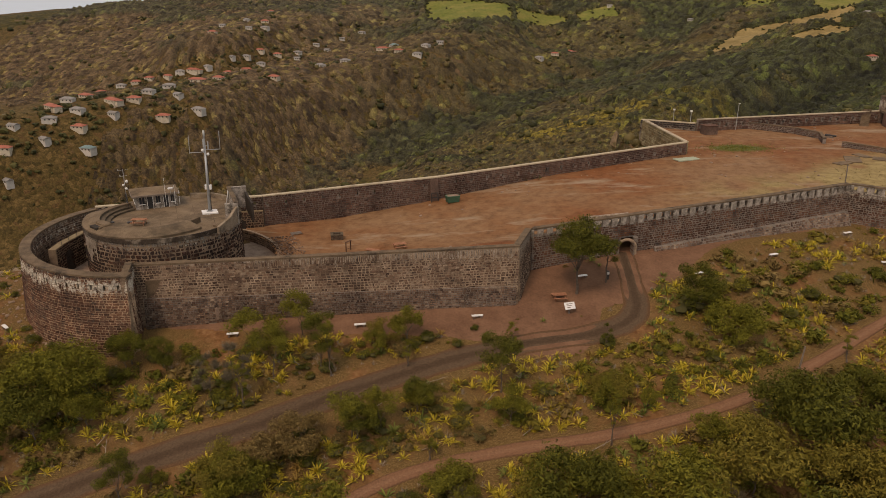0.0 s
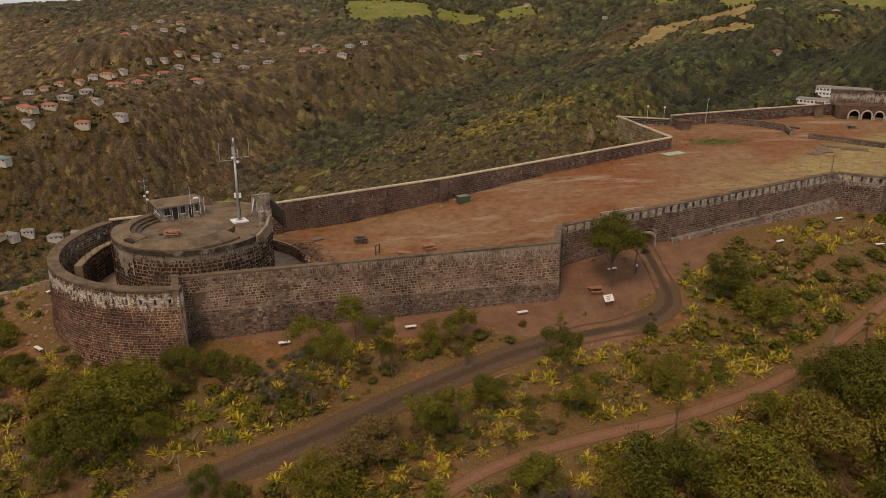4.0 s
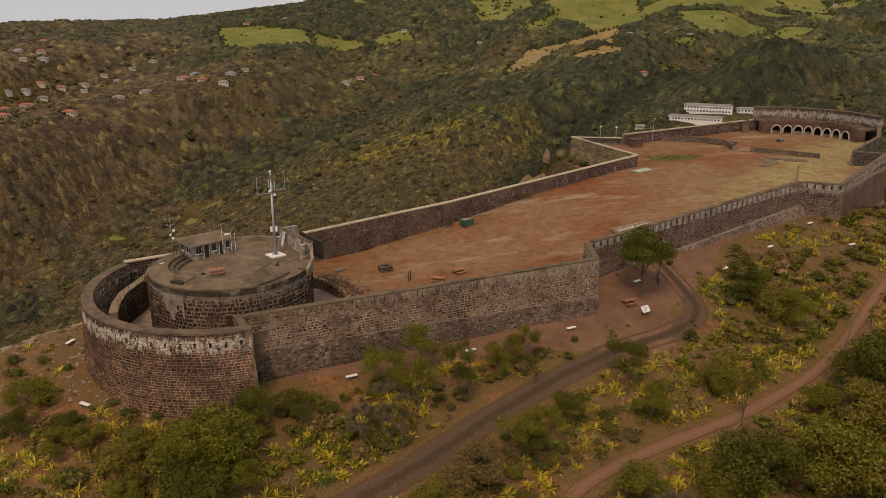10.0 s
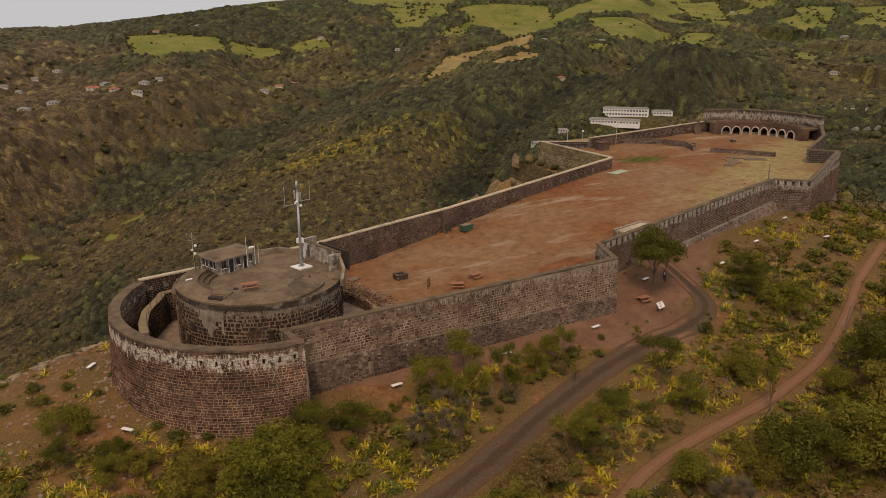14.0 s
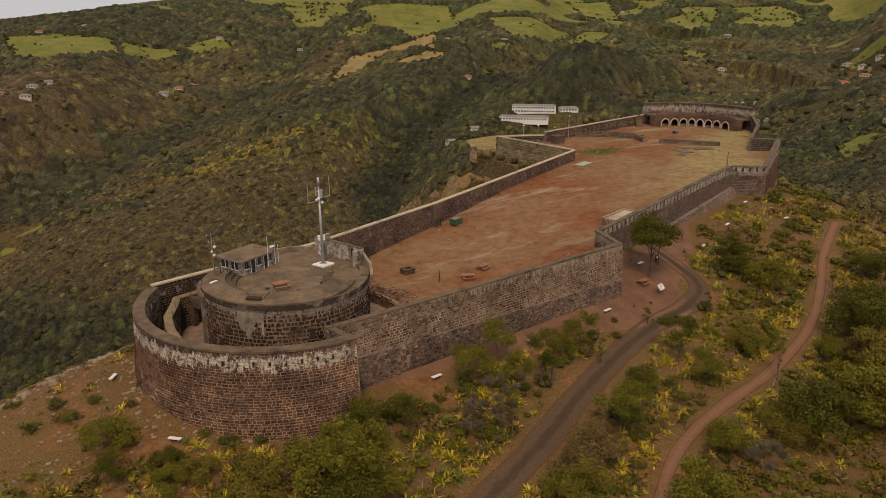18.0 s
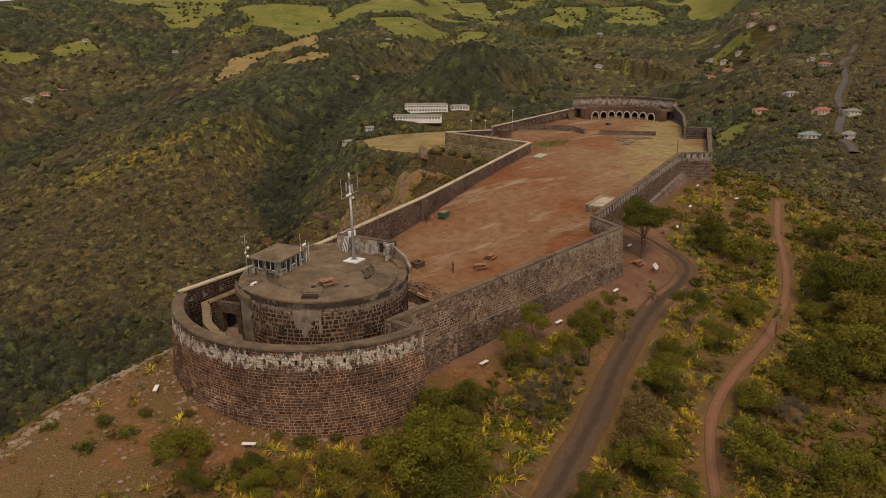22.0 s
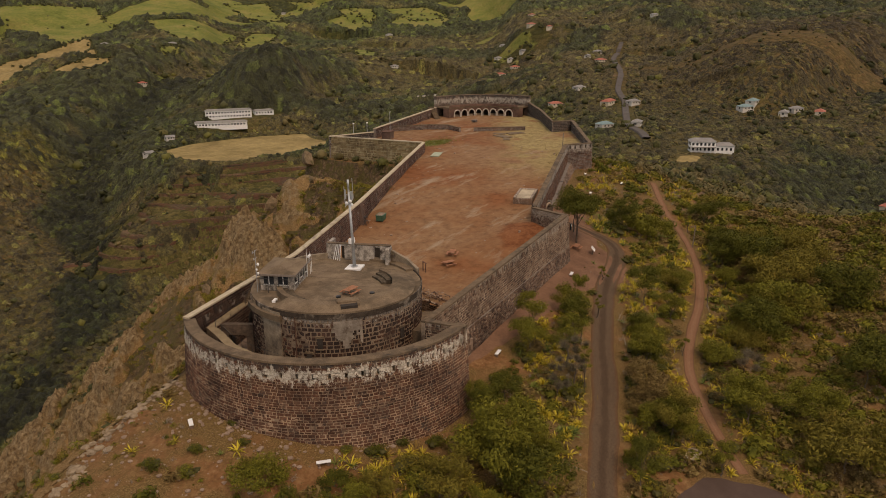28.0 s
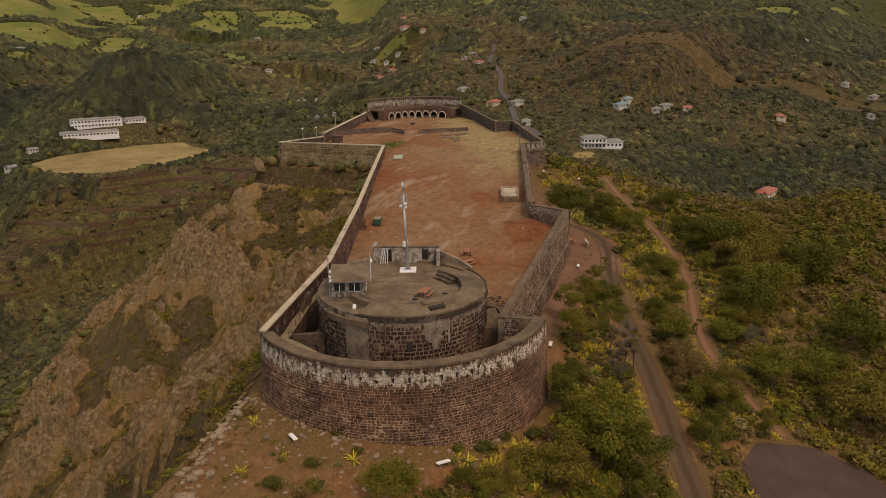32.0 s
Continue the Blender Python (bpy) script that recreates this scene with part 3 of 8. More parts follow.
def build_ground():
    xs = lines_from(-118, 150, 1.6, -3800, 4300, 1.06)
    ys = lines_from(34, 215, 1.6, -3000, 4400, 1.06)
    gx, gy = np.meshgrid(xs, ys)
    gz = ground_z(gx, gy)
    nx, ny = len(xs), len(ys)
    i = np.arange(nx * ny).reshape(ny, nx)
    faces = np.stack([i[:-1, :-1], i[:-1, 1:], i[1:, 1:], i[1:, :-1]], -1).reshape(-1, 4)
    me = mesh_of("ground", np.stack([gx, gy, gz], -1), faces, ground_material(), True)
    r = np.hypot(np.maximum(np.abs(gx - 20) - 90, 0), np.maximum(np.abs(gy - 110) - 60, 0))
    gold = field_mask(gx, gy, STRAW_FIELDS)
    one = np.ones_like(gx)
    for name, layers in (("cover", (smooth01(r, 10, 70), pasture_mask(gx, gy), gold, one)), ("growth", growth(gx, gy) + (one,))):
        at = me.color_attributes.new(name, "FLOAT_COLOR", "POINT")
        at.data.foreach_set("color", np.stack(layers, -1).astype(np.float32).ravel())
    tagged(new("ground", me), "reddish-brown rocky hillside ground with dry litter", "ground", kind="structure")


build_ground()

# assumed sea, added so a pale strip shows above the western ridge
SEA, n, l, b = material("sea_water", 0.18)
b.inputs["Base Color"].default_value = (0.05, 0.075, 0.09, 1)
b.inputs["Specular IOR Level"].default_value = 0.5
bump(n, l, b, tex(n, l, "Noise", 0.08, 4, place(n)).outputs["Fac"], 0.2, 0.6)
tagged(new("water", mesh_of("water", np.array([(-6500, 1750, -205.0), (900, 1750, -205.0), (900, 7000, -205.0), (-6500, 7000, -205.0)]), np.array([(0, 1, 2, 3)]), SEA)), "assumed sea sheet giving a pale strip beyond the ridge", "sea", kind="structure")


# ---- swept walls ----
OCHRE_STONE = masonry("ochre_stone", [(0.2, 0.15, 0.08), (0.27, 0.21, 0.115), (0.3, 0.24, 0.14), (0.24, 0.18, 0.1)], 0.0, (0, 1), 0.2)
NORTH_STONE = masonry("brown_wall_stone", [(0.09, 0.05, 0.04), (0.16, 0.092, 0.07), (0.2, 0.122, 0.092), (0.12, 0.078, 0.062), (0.24, 0.17, 0.135)], 0.0, (0, 1), 0.3)


class Line:
    """A plan line that is walked by its length; right() points to the right of the way."""

    def __init__(self, pts):
        self.p = np.array(pts, float)
        self.s = np.r_[0, np.cumsum(np.hypot(*np.diff(self.p, axis=0).T))]
        self.length = self.s[-1]
        d = np.diff(self.p, axis=0)
        d /= np.hypot(*d.T)[:, None]
        t = np.vstack([d[:1], (d[1:] + d[:-1]) / 2, d[-1:]])
        t /= np.hypot(*t.T)[:, None]
        self.n = np.stack([t[:, 1], -t[:, 0]], -1)

    def at(self, s):
        return np.stack([np.interp(s, self.s, self.p[:, k]) for k in (0, 1)], -1)

    def right(self, s):
        n = np.stack([np.interp(s, self.s, self.n[:, k]) for k in (0, 1)], -1)
        return n / np.linalg.norm(n, axis=-1, keepdims=True)


def arc(centre, r, a0, a1, step=2.5):
    k = max(2, int(abs(a1 - a0) / step))
    return [(centre[0] + r * math.cos(radians(a)), centre[1] + r * math.sin(radians(a))) for a in np.linspace(a0, a1, k + 1)]


class Solid:
    """Gathers prisms and stones into one mesh."""

    def __init__(self):
        self.v, self.f, self.k = [], [], 0

    def hexa(self, corners):
        """Eight corners: bottom four in turn, then the top four."""
        k = self.k
        self.v += corners
        self.f += [(k, k + 3, k + 2, k + 1), (k + 4, k + 5, k + 6, k + 7), (k, k + 1, k + 5, k + 4), (k + 1, k + 2, k + 6, k + 5), (k + 2, k + 3, k + 7, k + 6), (k + 3, k, k + 4, k + 7)]
        self.k += 8

    def mesh(self, name, mat):
        return mesh_of(name, self.v, self.f, mat)


def band(solid, line, s0, s1, low, high, out0, out1, inn, seg=1.2):
    """A stretch of wall from s0 to s1; low, high: heights by s; out0, out1: reach to the right at the foot and at the top; inn: reach to the left."""
    cuts = np.unique(np.r_[np.linspace(s0, s1, max(2, int((s1 - s0) / seg) + 1)), [s for s in line.s if s0 < s < s1]])
    p, n = line.at(cuts), line.right(cuts)
    lo, hi = np.array([low(s) for s in cuts]), np.array([high(s) for s in cuts])
    if callable(out0):
        out0 = np.array([out0(s) for s in cuts])[:, None]
    A, B = np.c_[p + n * out0, lo], np.c_[p - n * inn, lo]
    C, D = np.c_[p + n * out1, hi], np.c_[p - n * inn, hi]
    k0, m = solid.k, len(cuts)
    solid.v += [tuple(q) for i in range(m) for q in (A[i], B[i], D[i], C[i])]
    for i in range(m - 1):
        a, b = k0 + 4 * i, k0 + 4 * i + 4
        solid.f += [(a + j, a + (j + 1) % 4, b + (j + 1) % 4, b + j) for j in range(4)]
    solid.f += [(k0, k0 + 3, k0 + 2, k0 + 1), (k0 + 4 * m - 4, k0 + 4 * m - 3, k0 + 4 * m - 2, k0 + 4 * m - 1)]
    solid.k += 4 * m


def stones(solid, rng, line, s0, s1, top, depth, course, size, reach, batter, gap=0.055, proud=0.055, side=1, skip=None, floor=None, rough=0.02, single=None):
    """Courses of single stones on a wall's face, laid down from its top to the given depth."""
    d = 0.0
    while d < depth:
        h = course * rng.uniform(0.8, 1.25)
        s = s0 - rng.uniform(0, size[1])
        while s < s1:
            w = rng.uniform(*size)
            a, b = max(s, s0) + gap / 2, min(s + w, s1) - gap / 2
            s += w
            if b - a < 0.08 or (skip and skip((a + b) / 2, d + h / 2)):
                continue
            zt = float(top((a + b) / 2))
            if floor is not None and zt - d < floor((a + b) / 2):
                continue
            (xa, ya), (xb, yb) = line.at(a), line.at(b)
            (na, ma), (nb, mb) = line.right(a) * side, line.right(b) * side
            ta, tb = float(top(a)), float(top(b))
            back, out = -0.06, proud * rng.uniform(0.5, 1.6)
            e = 0.025
            o0, o1 = reach + batter * d, reach + batter * (d + h)
            if single and single["from"] < a and b < single["to"] and len(single["got"]) < 300:
                single["got"].append(((xa, ya, ta - d - h + gap / 2), (xb, yb), (na, ma), o1, o0, h - gap, b - a, out))
                continue
            j = lambda: rng.uniform(-rough, rough)
            g = gap / 2
            k = solid.k
            solid.v += [
                (xa + na * (o1 + back), ya + ma * (o1 + back), ta - d - h + g), (xb + nb * (o1 + back), yb + mb * (o1 + back), tb - d - h + g),
                (xb + nb * (o0 + back), yb + mb * (o0 + back), tb - d - g), (xa + na * (o0 + back), ya + ma * (o0 + back), ta - d - g),
            ]
            ux, uy = (xb - xa) / (b - a) * e, (yb - ya) / (b - a) * e
            solid.v += [
                (xa + ux + na * (o1 + out) + j(), ya + uy + ma * (o1 + out), ta - d - h + g + e + j()), (xb - ux + nb * (o1 + out) + j(), yb - uy + mb * (o1 + out), tb - d - h + g + e + j()),
                (xb - ux + nb * (o0 + out) + j(), yb - uy + mb * (o0 + out), tb - d - g - e + j()), (xa + ux + na * (o0 + out) + j(), ya + uy + ma * (o0 + out), ta - d - g - e + j()),
            ]
            solid.f += [(k + 4, k + 5, k + 6, k + 7), (k, k + 1, k + 5, k + 4), (k + 1, k + 2, k + 6, k + 5), (k + 2, k + 3, k + 7, k + 6), (k + 3, k, k + 4, k + 7)]
            solid.k += 8
        d += h


def stone_shape(seed):
    """A rough block one unit wide and high, its face bevelled and uneven."""
    r = random.Random(seed)
    bm = bmesh.new()
    e = 0.05
    back = [bm.verts.new(p) for p in ((0, -0.06, 0), (1, -0.06, 0), (1, -0.06, 1), (0, -0.06, 1))]
    face = [bm.verts.new((x + r.uniform(-0.07, 0.07), 1, z + r.uniform(-0.1, 0.1))) for x, z in ((e, e), (1 - e, e), (1 - e, 1 - e), (e, 1 - e))]
    bm.faces.new(face)
    for i in range(4):
        bm.faces.new((back[i], back[(i + 1) % 4], face[(i + 1) % 4], face[i]))
    bmesh.ops.recalc_face_normals(bm, faces=bm.faces[:])
    return bm


def single_stones(got, mat, parent):
    """Blocks that stand alone, on a few shared shapes."""
    shapes = []
    for k in range(5):
        me = bpy.data.meshes.new("stone")
        bm = stone_shape(k)
        bm.to_mesh(me)
        bm.free()
        me.materials.append(mat)
        shapes.append(me)
    for i, ((xa, ya, z), (xb, yb), (nx, ny), o1, o0, h, w, out) in enumerate(got):
        ux, uy = (xb - xa) / w, (yb - ya) / w
        m = Matrix(((ux * w, nx * out, nx * (o0 - o1), xa + nx * o1), (uy * w, ny * out, ny * (o0 - o1), ya + ny * o1), (0, 0, h, z), (0, 0, 0, 1)))
        o = part("stone", shapes[i % 5], mat, parent)
        o.matrix_basis = m


def stone_part(solid, mat, parent):
    return tagged(part("stonework", solid.mesh("stonework", mat), mat, parent), "coursed rough stone blocks", kind="stuff")


def foot(line):
    return lambda s: float(ground_z(*line.at(s))) - 1.5


rng = random.Random(11)


RING_MORTAR = masonry("limewashed_mortar", [(0.4, 0.29, 0.2), (0.44, 0.32, 0.22)], 0.9, (1.5, 4.7), 0.45)
RED_SINGLE = masonry("red_block", REDS, 0.9, (1.5, 4.7), 0.3, True)
GREY_SINGLE = masonry("grey_block", GREYS, 0.4, (2.9, 7.2), 0.3, True)


# Outer ring wall with its loopholes.
def ring_wall():
    w = thing("wall_ring", "curved reddish stone rampart with lime-stained loopholed parapet", "wall", kind="structure")
    pts = arc(RING, RING_R, -80.5, -214, 2.0)
    pts = [JOIN] + pts[1:]
    line = Line(pts)  # runs clockwise seen from above: left of the way lies inside
    line.n = -line.n
    L = line.length
    top = lambda s: RING_TOP - 0.22
    low = lambda s: -8.0
    body = Solid()
    d0, d1, pitch, half = 1.0, 1.75, 1.72, 0.15
    slots = np.arange(1.2, L - 1, pitch)
    band(body, line, 0, L, low, lambda s: RING_TOP - 0.22 - d1, 0.072 * 12.48, 0.072 * d1, 1.25)
    band(body, line, 0, L, lambda s: RING_TOP - 0.22 - d0, top, 0.0, 0.0, 1.25)
    edges = [0] + [v for s in slots for v in (s - half, s + half)] + [L]
    for a, b in zip(edges[::2], edges[1::2]):
        band(body, line, a, b, lambda s: RING_TOP - 0.22 - d1, lambda s: RING_TOP - 0.22 - d0, 0.0, 0.0, 1.25)
    part("core", body.mesh("core", RING_MORTAR), RING_MORTAR, w)
    st = Solid()
    hole = lambda s, d: d0 - 0.1 < d < d1 + 0.05 and abs((s - 1.2 + pitch / 2) % pitch - pitch / 2) < half + 0.14
    one = {"from": 20.0, "to": 31.0, "got": []}
    stones(st, rng, line, 0, L, top, 11.5, 0.33, (0.35, 0.85), 0.0, 0.072, gap=0.062, proud=0.03, rough=0.05, skip=hole, floor=lambda s: float(ground_z(*(line.at(s) + line.right(s)))) - 0.8, single=one)
    stone_part(st, RED_STONE, w)
    single_stones(one["got"], RED_SINGLE, w)
    inner = Solid()
    stones(inner, rng, line, 0, L, top, 6.4, 0.34, (0.35, 0.8), 1.25, 0.0, side=-1, skip=hole)
    stone_part(inner, GREY_STONE, w)
    cap = Solid()
    for a in np.arange(0, L, 3.1):
        band(cap, line, a + 0.01, min(a + 3.09, L), lambda s: RING_TOP - 0.22, lambda s: RING_TOP, 0.1, 0.07, 1.33)
    part("coping", cap.mesh("coping", COPING), COPING, w, "broad weathered coping")


ring_wall()


def straight_wall(name, label, pts, tops, thick, reach, depth, mat, core, coping, course=0.3, size=(0.3, 0.7), batter=0.07, inner=None, inner_depth=2.5, upright=False, crenel=None, holes=(), cap_over=0.07, cap_h=0.2, slots=None, alone=None, plinth=None, limed=None):
    """A rampart along pts; outside lies to the right of the way."""
    w = thing(name, label, "wall", kind="structure")
    line = Line(pts)
    top = lambda s: float(np.interp(s, np.linspace(0, line.length, len(tops)) if len(tops) != len(line.s) else line.s, tops))
    body = Solid()
    low = lambda s: min(float(ground_z(*line.at(s))), top(s) - depth) - 1.0
    gap_at = lambda s: next((h for h in holes if h[0] < s < h[1]), None)
    cuts = [0.0] + sorted(v for h in holes for v in h[:2]) + [line.length]
    d_par = crenel[2] if crenel else 0.0
    for a, b in zip(cuts, cuts[1:]):
        h = gap_at((a + b) / 2)
        if h:
            band(body, line, a, b, lambda s: h[3], lambda s: top(s) - d_par, 0.03, 0.0, thick)
            band(body, line, a, b, low, lambda s: h[2], 0.03, 0.0, thick)
        elif slots:
            pitch, half, da, db = slots
            band(body, line, a, b, low, lambda s: top(s) - db, lambda s: batter * (top(s) - low(s)), batter * db, thick)
            band(body, line, a, b, lambda s: top(s) - da, top, 0.0, 0.0, thick)
            edges = [a] + [v for s in np.arange(pitch / 2, b - half, pitch) if s - half > a for v in (s - half, s + half)] + [b]
            for e, f in zip(edges[::2], edges[1::2]):
                band(body, line, e, f, lambda s: top(s) - db, lambda s: top(s) - da, 0.0, 0.0, thick)
        else:
            band(body, line, a, b, low, lambda s: top(s) - d_par, lambda s: batter * (top(s) - low(s)), batter * d_par, thick)
    if crenel:
        pitch, width, _ = crenel
        for s in np.arange(0, line.length - width, pitch):
            band(body, line, s, s + width, lambda q: top(q) - d_par, top, 0.0, 0.0, 0.55)
    part("core", body.mesh("core", core), core, w)
    st = Solid()
    cut = lambda s, d: (slots and slots[2] - 0.1 < d < slots[3] + 0.1 and abs(s % slots[0] - slots[0] / 2) < slots[1] + 0.12) or (gap_at(s) and gap_at(s)[2] < top(s) - d < gap_at(s)[3] + 0.35) or (crenel and d < d_par and (s % crenel[0]) > crenel[1])
    floor = lambda s: float(ground_z(*(line.at(s) + line.right(s)))) - 0.7
    off = 0.0
    if upright:
        stones(st, rng, line, upright, line.length, lambda s: top(s) - 0.05, 0.85, 0.82, (0.2, 0.42), 0.0, batter, proud=0.07, skip=cut, gap=0.09)
        stones(st, rng, line, 0, upright, lambda s: top(s) - 0.05, 0.85, course, size, 0.0, batter, skip=cut)
        off = 0.9
    one = {"from": alone, "to": alone + 14, "got": []} if alone else None
    stones(st, rng, line, 0, line.length, lambda s: top(s) - off, depth - off + 3, course, size, batter * off, batter, gap=0.1, proud=0.035, rough=0.075, skip=lambda s, d: cut(s, d + off), floor=floor, single=one)
    if plinth:
        # a rougher battered footing below a ledge
        s0, d0, d1 = plinth
        low_top = lambda s: top(s) - float(np.interp(s, (s0, line.length), (d0, d1)))
        foot_wall = Solid()
        band(foot_wall, line, s0, line.length - 0.3, low, low_top, batter * d0 + 0.2 + 0.1 * (depth - d0 + 1), batter * d0 + 0.18, 0.0)
        part("footing", foot_wall.mesh("footing", DARK_MORTAR), DARK_MORTAR, w)
        stones(st, rng, line, s0, line.length - 0.3, low_top, depth, course * 0.8, (0.25, 0.6), batter * d0 + 0.2, 0.12, proud=0.05, rough=0.05, floor=floor)
    stone_part(st, mat, w)
    if limed:
        # limewash left on the parapet between its loopholes
        skin = Solid()
        edges = [0.05] + [v for s in np.arange(slots[0] / 2, line.length - slots[1], slots[0]) for v in (s - slots[1], s + slots[1])] + [line.length - 0.05]
        for k, (e, f) in enumerate(zip(edges[::2], edges[1::2])):
            hang = slots[3] + 0.05 + 0.22 * LATTICE[k % 256, 9]
            band(skin, line, e, f, lambda s: top(s) - hang, lambda s: top(s) - 0.01, batter * hang + 0.13, 0.15, 0.0)
        part("parapet_limewash", skin.mesh("parapet_limewash", limed), limed, w, "pale flaking limewash")
    if one:
        single_stones(one["got"], GREY_SINGLE, w)
    if inner:
        si = Solid()
        stones(si, rng, line, 0, line.length, lambda s: top(s) - d_par, inner_depth, course, size, thick, 0.0, side=-1, skip=lambda s, d: cut(s, d + d_par))
        stone_part(si, inner, w)
    cap = Solid()
    if crenel:
        pitch, width, _ = crenel
        for s in np.arange(0, line.length - width, pitch):
            band(cap, line, s - 0.03, s + width + 0.03, top, lambda q: top(q) + 0.1, 0.05, 0.03, 0.6)
        band(cap, line, 0, line.length, lambda s: top(s) - d_par, lambda s: top(s) - d_par + 0.06, -0.56, -0.56, thick + 0.04)
    else:
        for a in np.arange(0, line.length, 2.7):
            b = min(a + 2.69, line.length)
            band(cap, line, a + 0.01, b, top, lambda s: top(s) + cap_h, cap_over, cap_over - 0.02, thick + cap_over)
    part("coping", cap.mesh("coping", coping), coping, w, "worn flat coping")
    return w, line


LONG, LONG_LINE = straight_wall("wall_south", "long battered rubble-stone rampart with upright parapet stones", [LONG_START, STEP], [4.15, 5.8], 0.8, 0, 8.6, GREY_STONE, MORTAR, COPING, 0.32, (0.3, 0.72), 0.085, GREY_STONE, 5.0, upright=15.0, alone=16.0, plinth=(1.0, 4.4, 5.4))
straight_wall("wall_step", "short stepped parapet wall of rough stone", [STEP, STEP_IN], [5.8, 5.7], 0.8, 0, 8.0, GREY_STONE, MORTAR, COPING, 0.3, (0.28, 0.62), 0.05, GREY_STONE, 3.5)
straight_wall("wall_return", "short return wall between the ring and the long rampart", [JOIN, LONG_START], [4.5, 4.6], 0.75, 0, 8.0, RED_STONE, MORTAR, COPING, 0.34, (0.35, 0.8), 0.05, GREY_STONE, 2.0)
GATE_S = 14.6
LIMED = plain("flaking_limewash", (0.075, 0.06, 0.048), (0.5, 0.44, 0.37), 1.5, relief=0.5, stain=(0.06, 0.048, 0.038))
straight_wall("wall_gate", "stone rampart with a limewashed loopholed parapet and arched gateway", [STEP_IN, (14.9, 103.2), EAST_IN], [5.75, 5.75, 8.1], 0.9, 0, 7.5, GATE_STONE, DARK_MORTAR, COPING, 0.32, (0.3, 0.7), 0.06, GREY_STONE, 2.0, slots=(1.5, 0.27, 0.2, 1.0), limed=LIMED, holes=[(GATE_S, GATE_S + 2.5, 0.0, 3.1)])
straight_wall("wall_bastion", "projecting bastion wall of dark stone with limewashed loopholed parapet", [EAST_IN, EAST_OUT, EAST_FAR], [8.1, 8.1, 9.5], 0.9, 0, 7.0, GATE_STONE, DARK_MORTAR, COPING, 0.34, (0.3, 0.75), 0.06, GREY_STONE, 2.0, slots=(1.5, 0.27, 0.2, 1.0), limed=LIMED)


def gate_footing():
    """The sloping rubble footing below the gate wall."""
    w = thing("wall_footing", "sloping grey rubble footing below the gate wall", "wall", kind="structure")
    line = Line([STEP_IN, (14.9, 103.2), EAST_IN])
    s0, s1 = GATE_S + 6, line.length - 0.6
    top = lambda q: float(np.interp(q, (s0, line.length), (1.3, 3.9)))
    low = lambda q: float(ground_z(*(line.at(q) + 2.4 * line.right(q)))) - 0.6
    core, st = Solid(), Solid()
    band(core, line, s0, s1, low, top, lambda q: 1.0 + 0.55 * (top(q) - low(q)), 1.0, 0.0)
    part("core", core.mesh("core", DARK_MORTAR), DARK_MORTAR, w)
    stones(st, rng, line, s0, s1, top, 4.5, 0.3, (0.3, 0.7), 1.0, 0.55, gap=0.09, proud=0.05, rough=0.08, floor=lambda q: low(q) + 0.2)
    stone_part(st, GREY_STONE, w)


gate_footing()
straight_wall("wall_east", "far eastern parapet wall of stone", [EAST_FAR, (97, 142.2), (118, 157), ARCADE_R], [9.5, 9.6, 9.8, 11.0], 0.8, 0, 4.0, GREY_STONE, DARK_MORTAR, COPING, 0.4, (0.5, 0.9), 0.04, GREY_STONE, 3.0)
straight_wall("wall_north", "long stone parapet wall with a pale worn top", [GREEN_NEAR, (0.0, 133.2), LEFT_1], [8.3, 5.7, 5.0], 0.7, 0, 4.2, RED_STONE, DARK_MORTAR, PALE_COPING, 0.34, (0.35, 0.8), 0.03, NORTH_STONE, 5.2, slots=(3.1, 0.14, 1.0, 1.5))
straight_wall("wall_north_west", "stone parapet wall with loopholes beside the tower", [LEFT_1, KINK], [5.0, 4.7], 0.7, 0, 6.0, RED_STONE, DARK_MORTAR, PALE_COPING, 0.34, (0.35, 0.8), 0.03, DARK_STONE, 5.5, slots=(2.6, 0.2, 0.75, 1.35))
straight_wall("wall_bastion_north", "ochre rendered bastion wall with small loopholes", [GREEN_FAR, GREEN_NEAR], [7.6, 8.3], 0.7, 0, 6.5, OCHRE_STONE, YELLOW_WALL, PALE_COPING, 0.6, (0.8, 1.4), 0.03, slots=(1.9, 0.16, 2.0, 2.5))
straight_wall("wall_bastion_back", "low parapet wall with a pale worn top", [FAR_LEFT, GREEN_FAR], [8.0, 7.6], 0.7, 0, 5, RED_STONE, DARK_MORTAR, PALE_COPING, 0.5, (0.6, 1.0), 0.03, DARK_STONE, 2.0)
straight_wall("wall_far_north", "far parapet wall of stone with a pale top", [ARCADE_L, FAR_LEFT], [9.5, 8.9], 0.7, 0, 4, RED_STONE, DARK_MORTAR, PALE_COPING, 0.45, (0.5, 1.0), 0.03, NORTH_STONE, 3.0, slots=(2.2, 0.25, 1.0, 1.7))
straight_wall("wall_inner_west", "low inner retaining wall of dark stone", [(69.3, 184), (80.5, 176.5), (83.5, 171), (82.3, 166)], [7.8, 7.8, 7.8, 7.4], 0.6, 0, 1.8, NORTH_STONE, DARK_MORTAR, COPING, 0.35, (0.4, 0.8), 0.02, NORTH_STONE, 1.5)
straight_wall("wall_inner_east", "low inner retaining wall of dark stone", [(84.6, 162.2), (95.2, 150.6)], [7.5, 7.5], 0.6, 0, 1.8, NORTH_STONE, DARK_MORTAR, COPING, 0.35, (0.4, 0.8), 0.02)


# ---- courtyard floor ----
def inside(x, y, poly):
    hit = np.zeros(np.shape(x), bool)
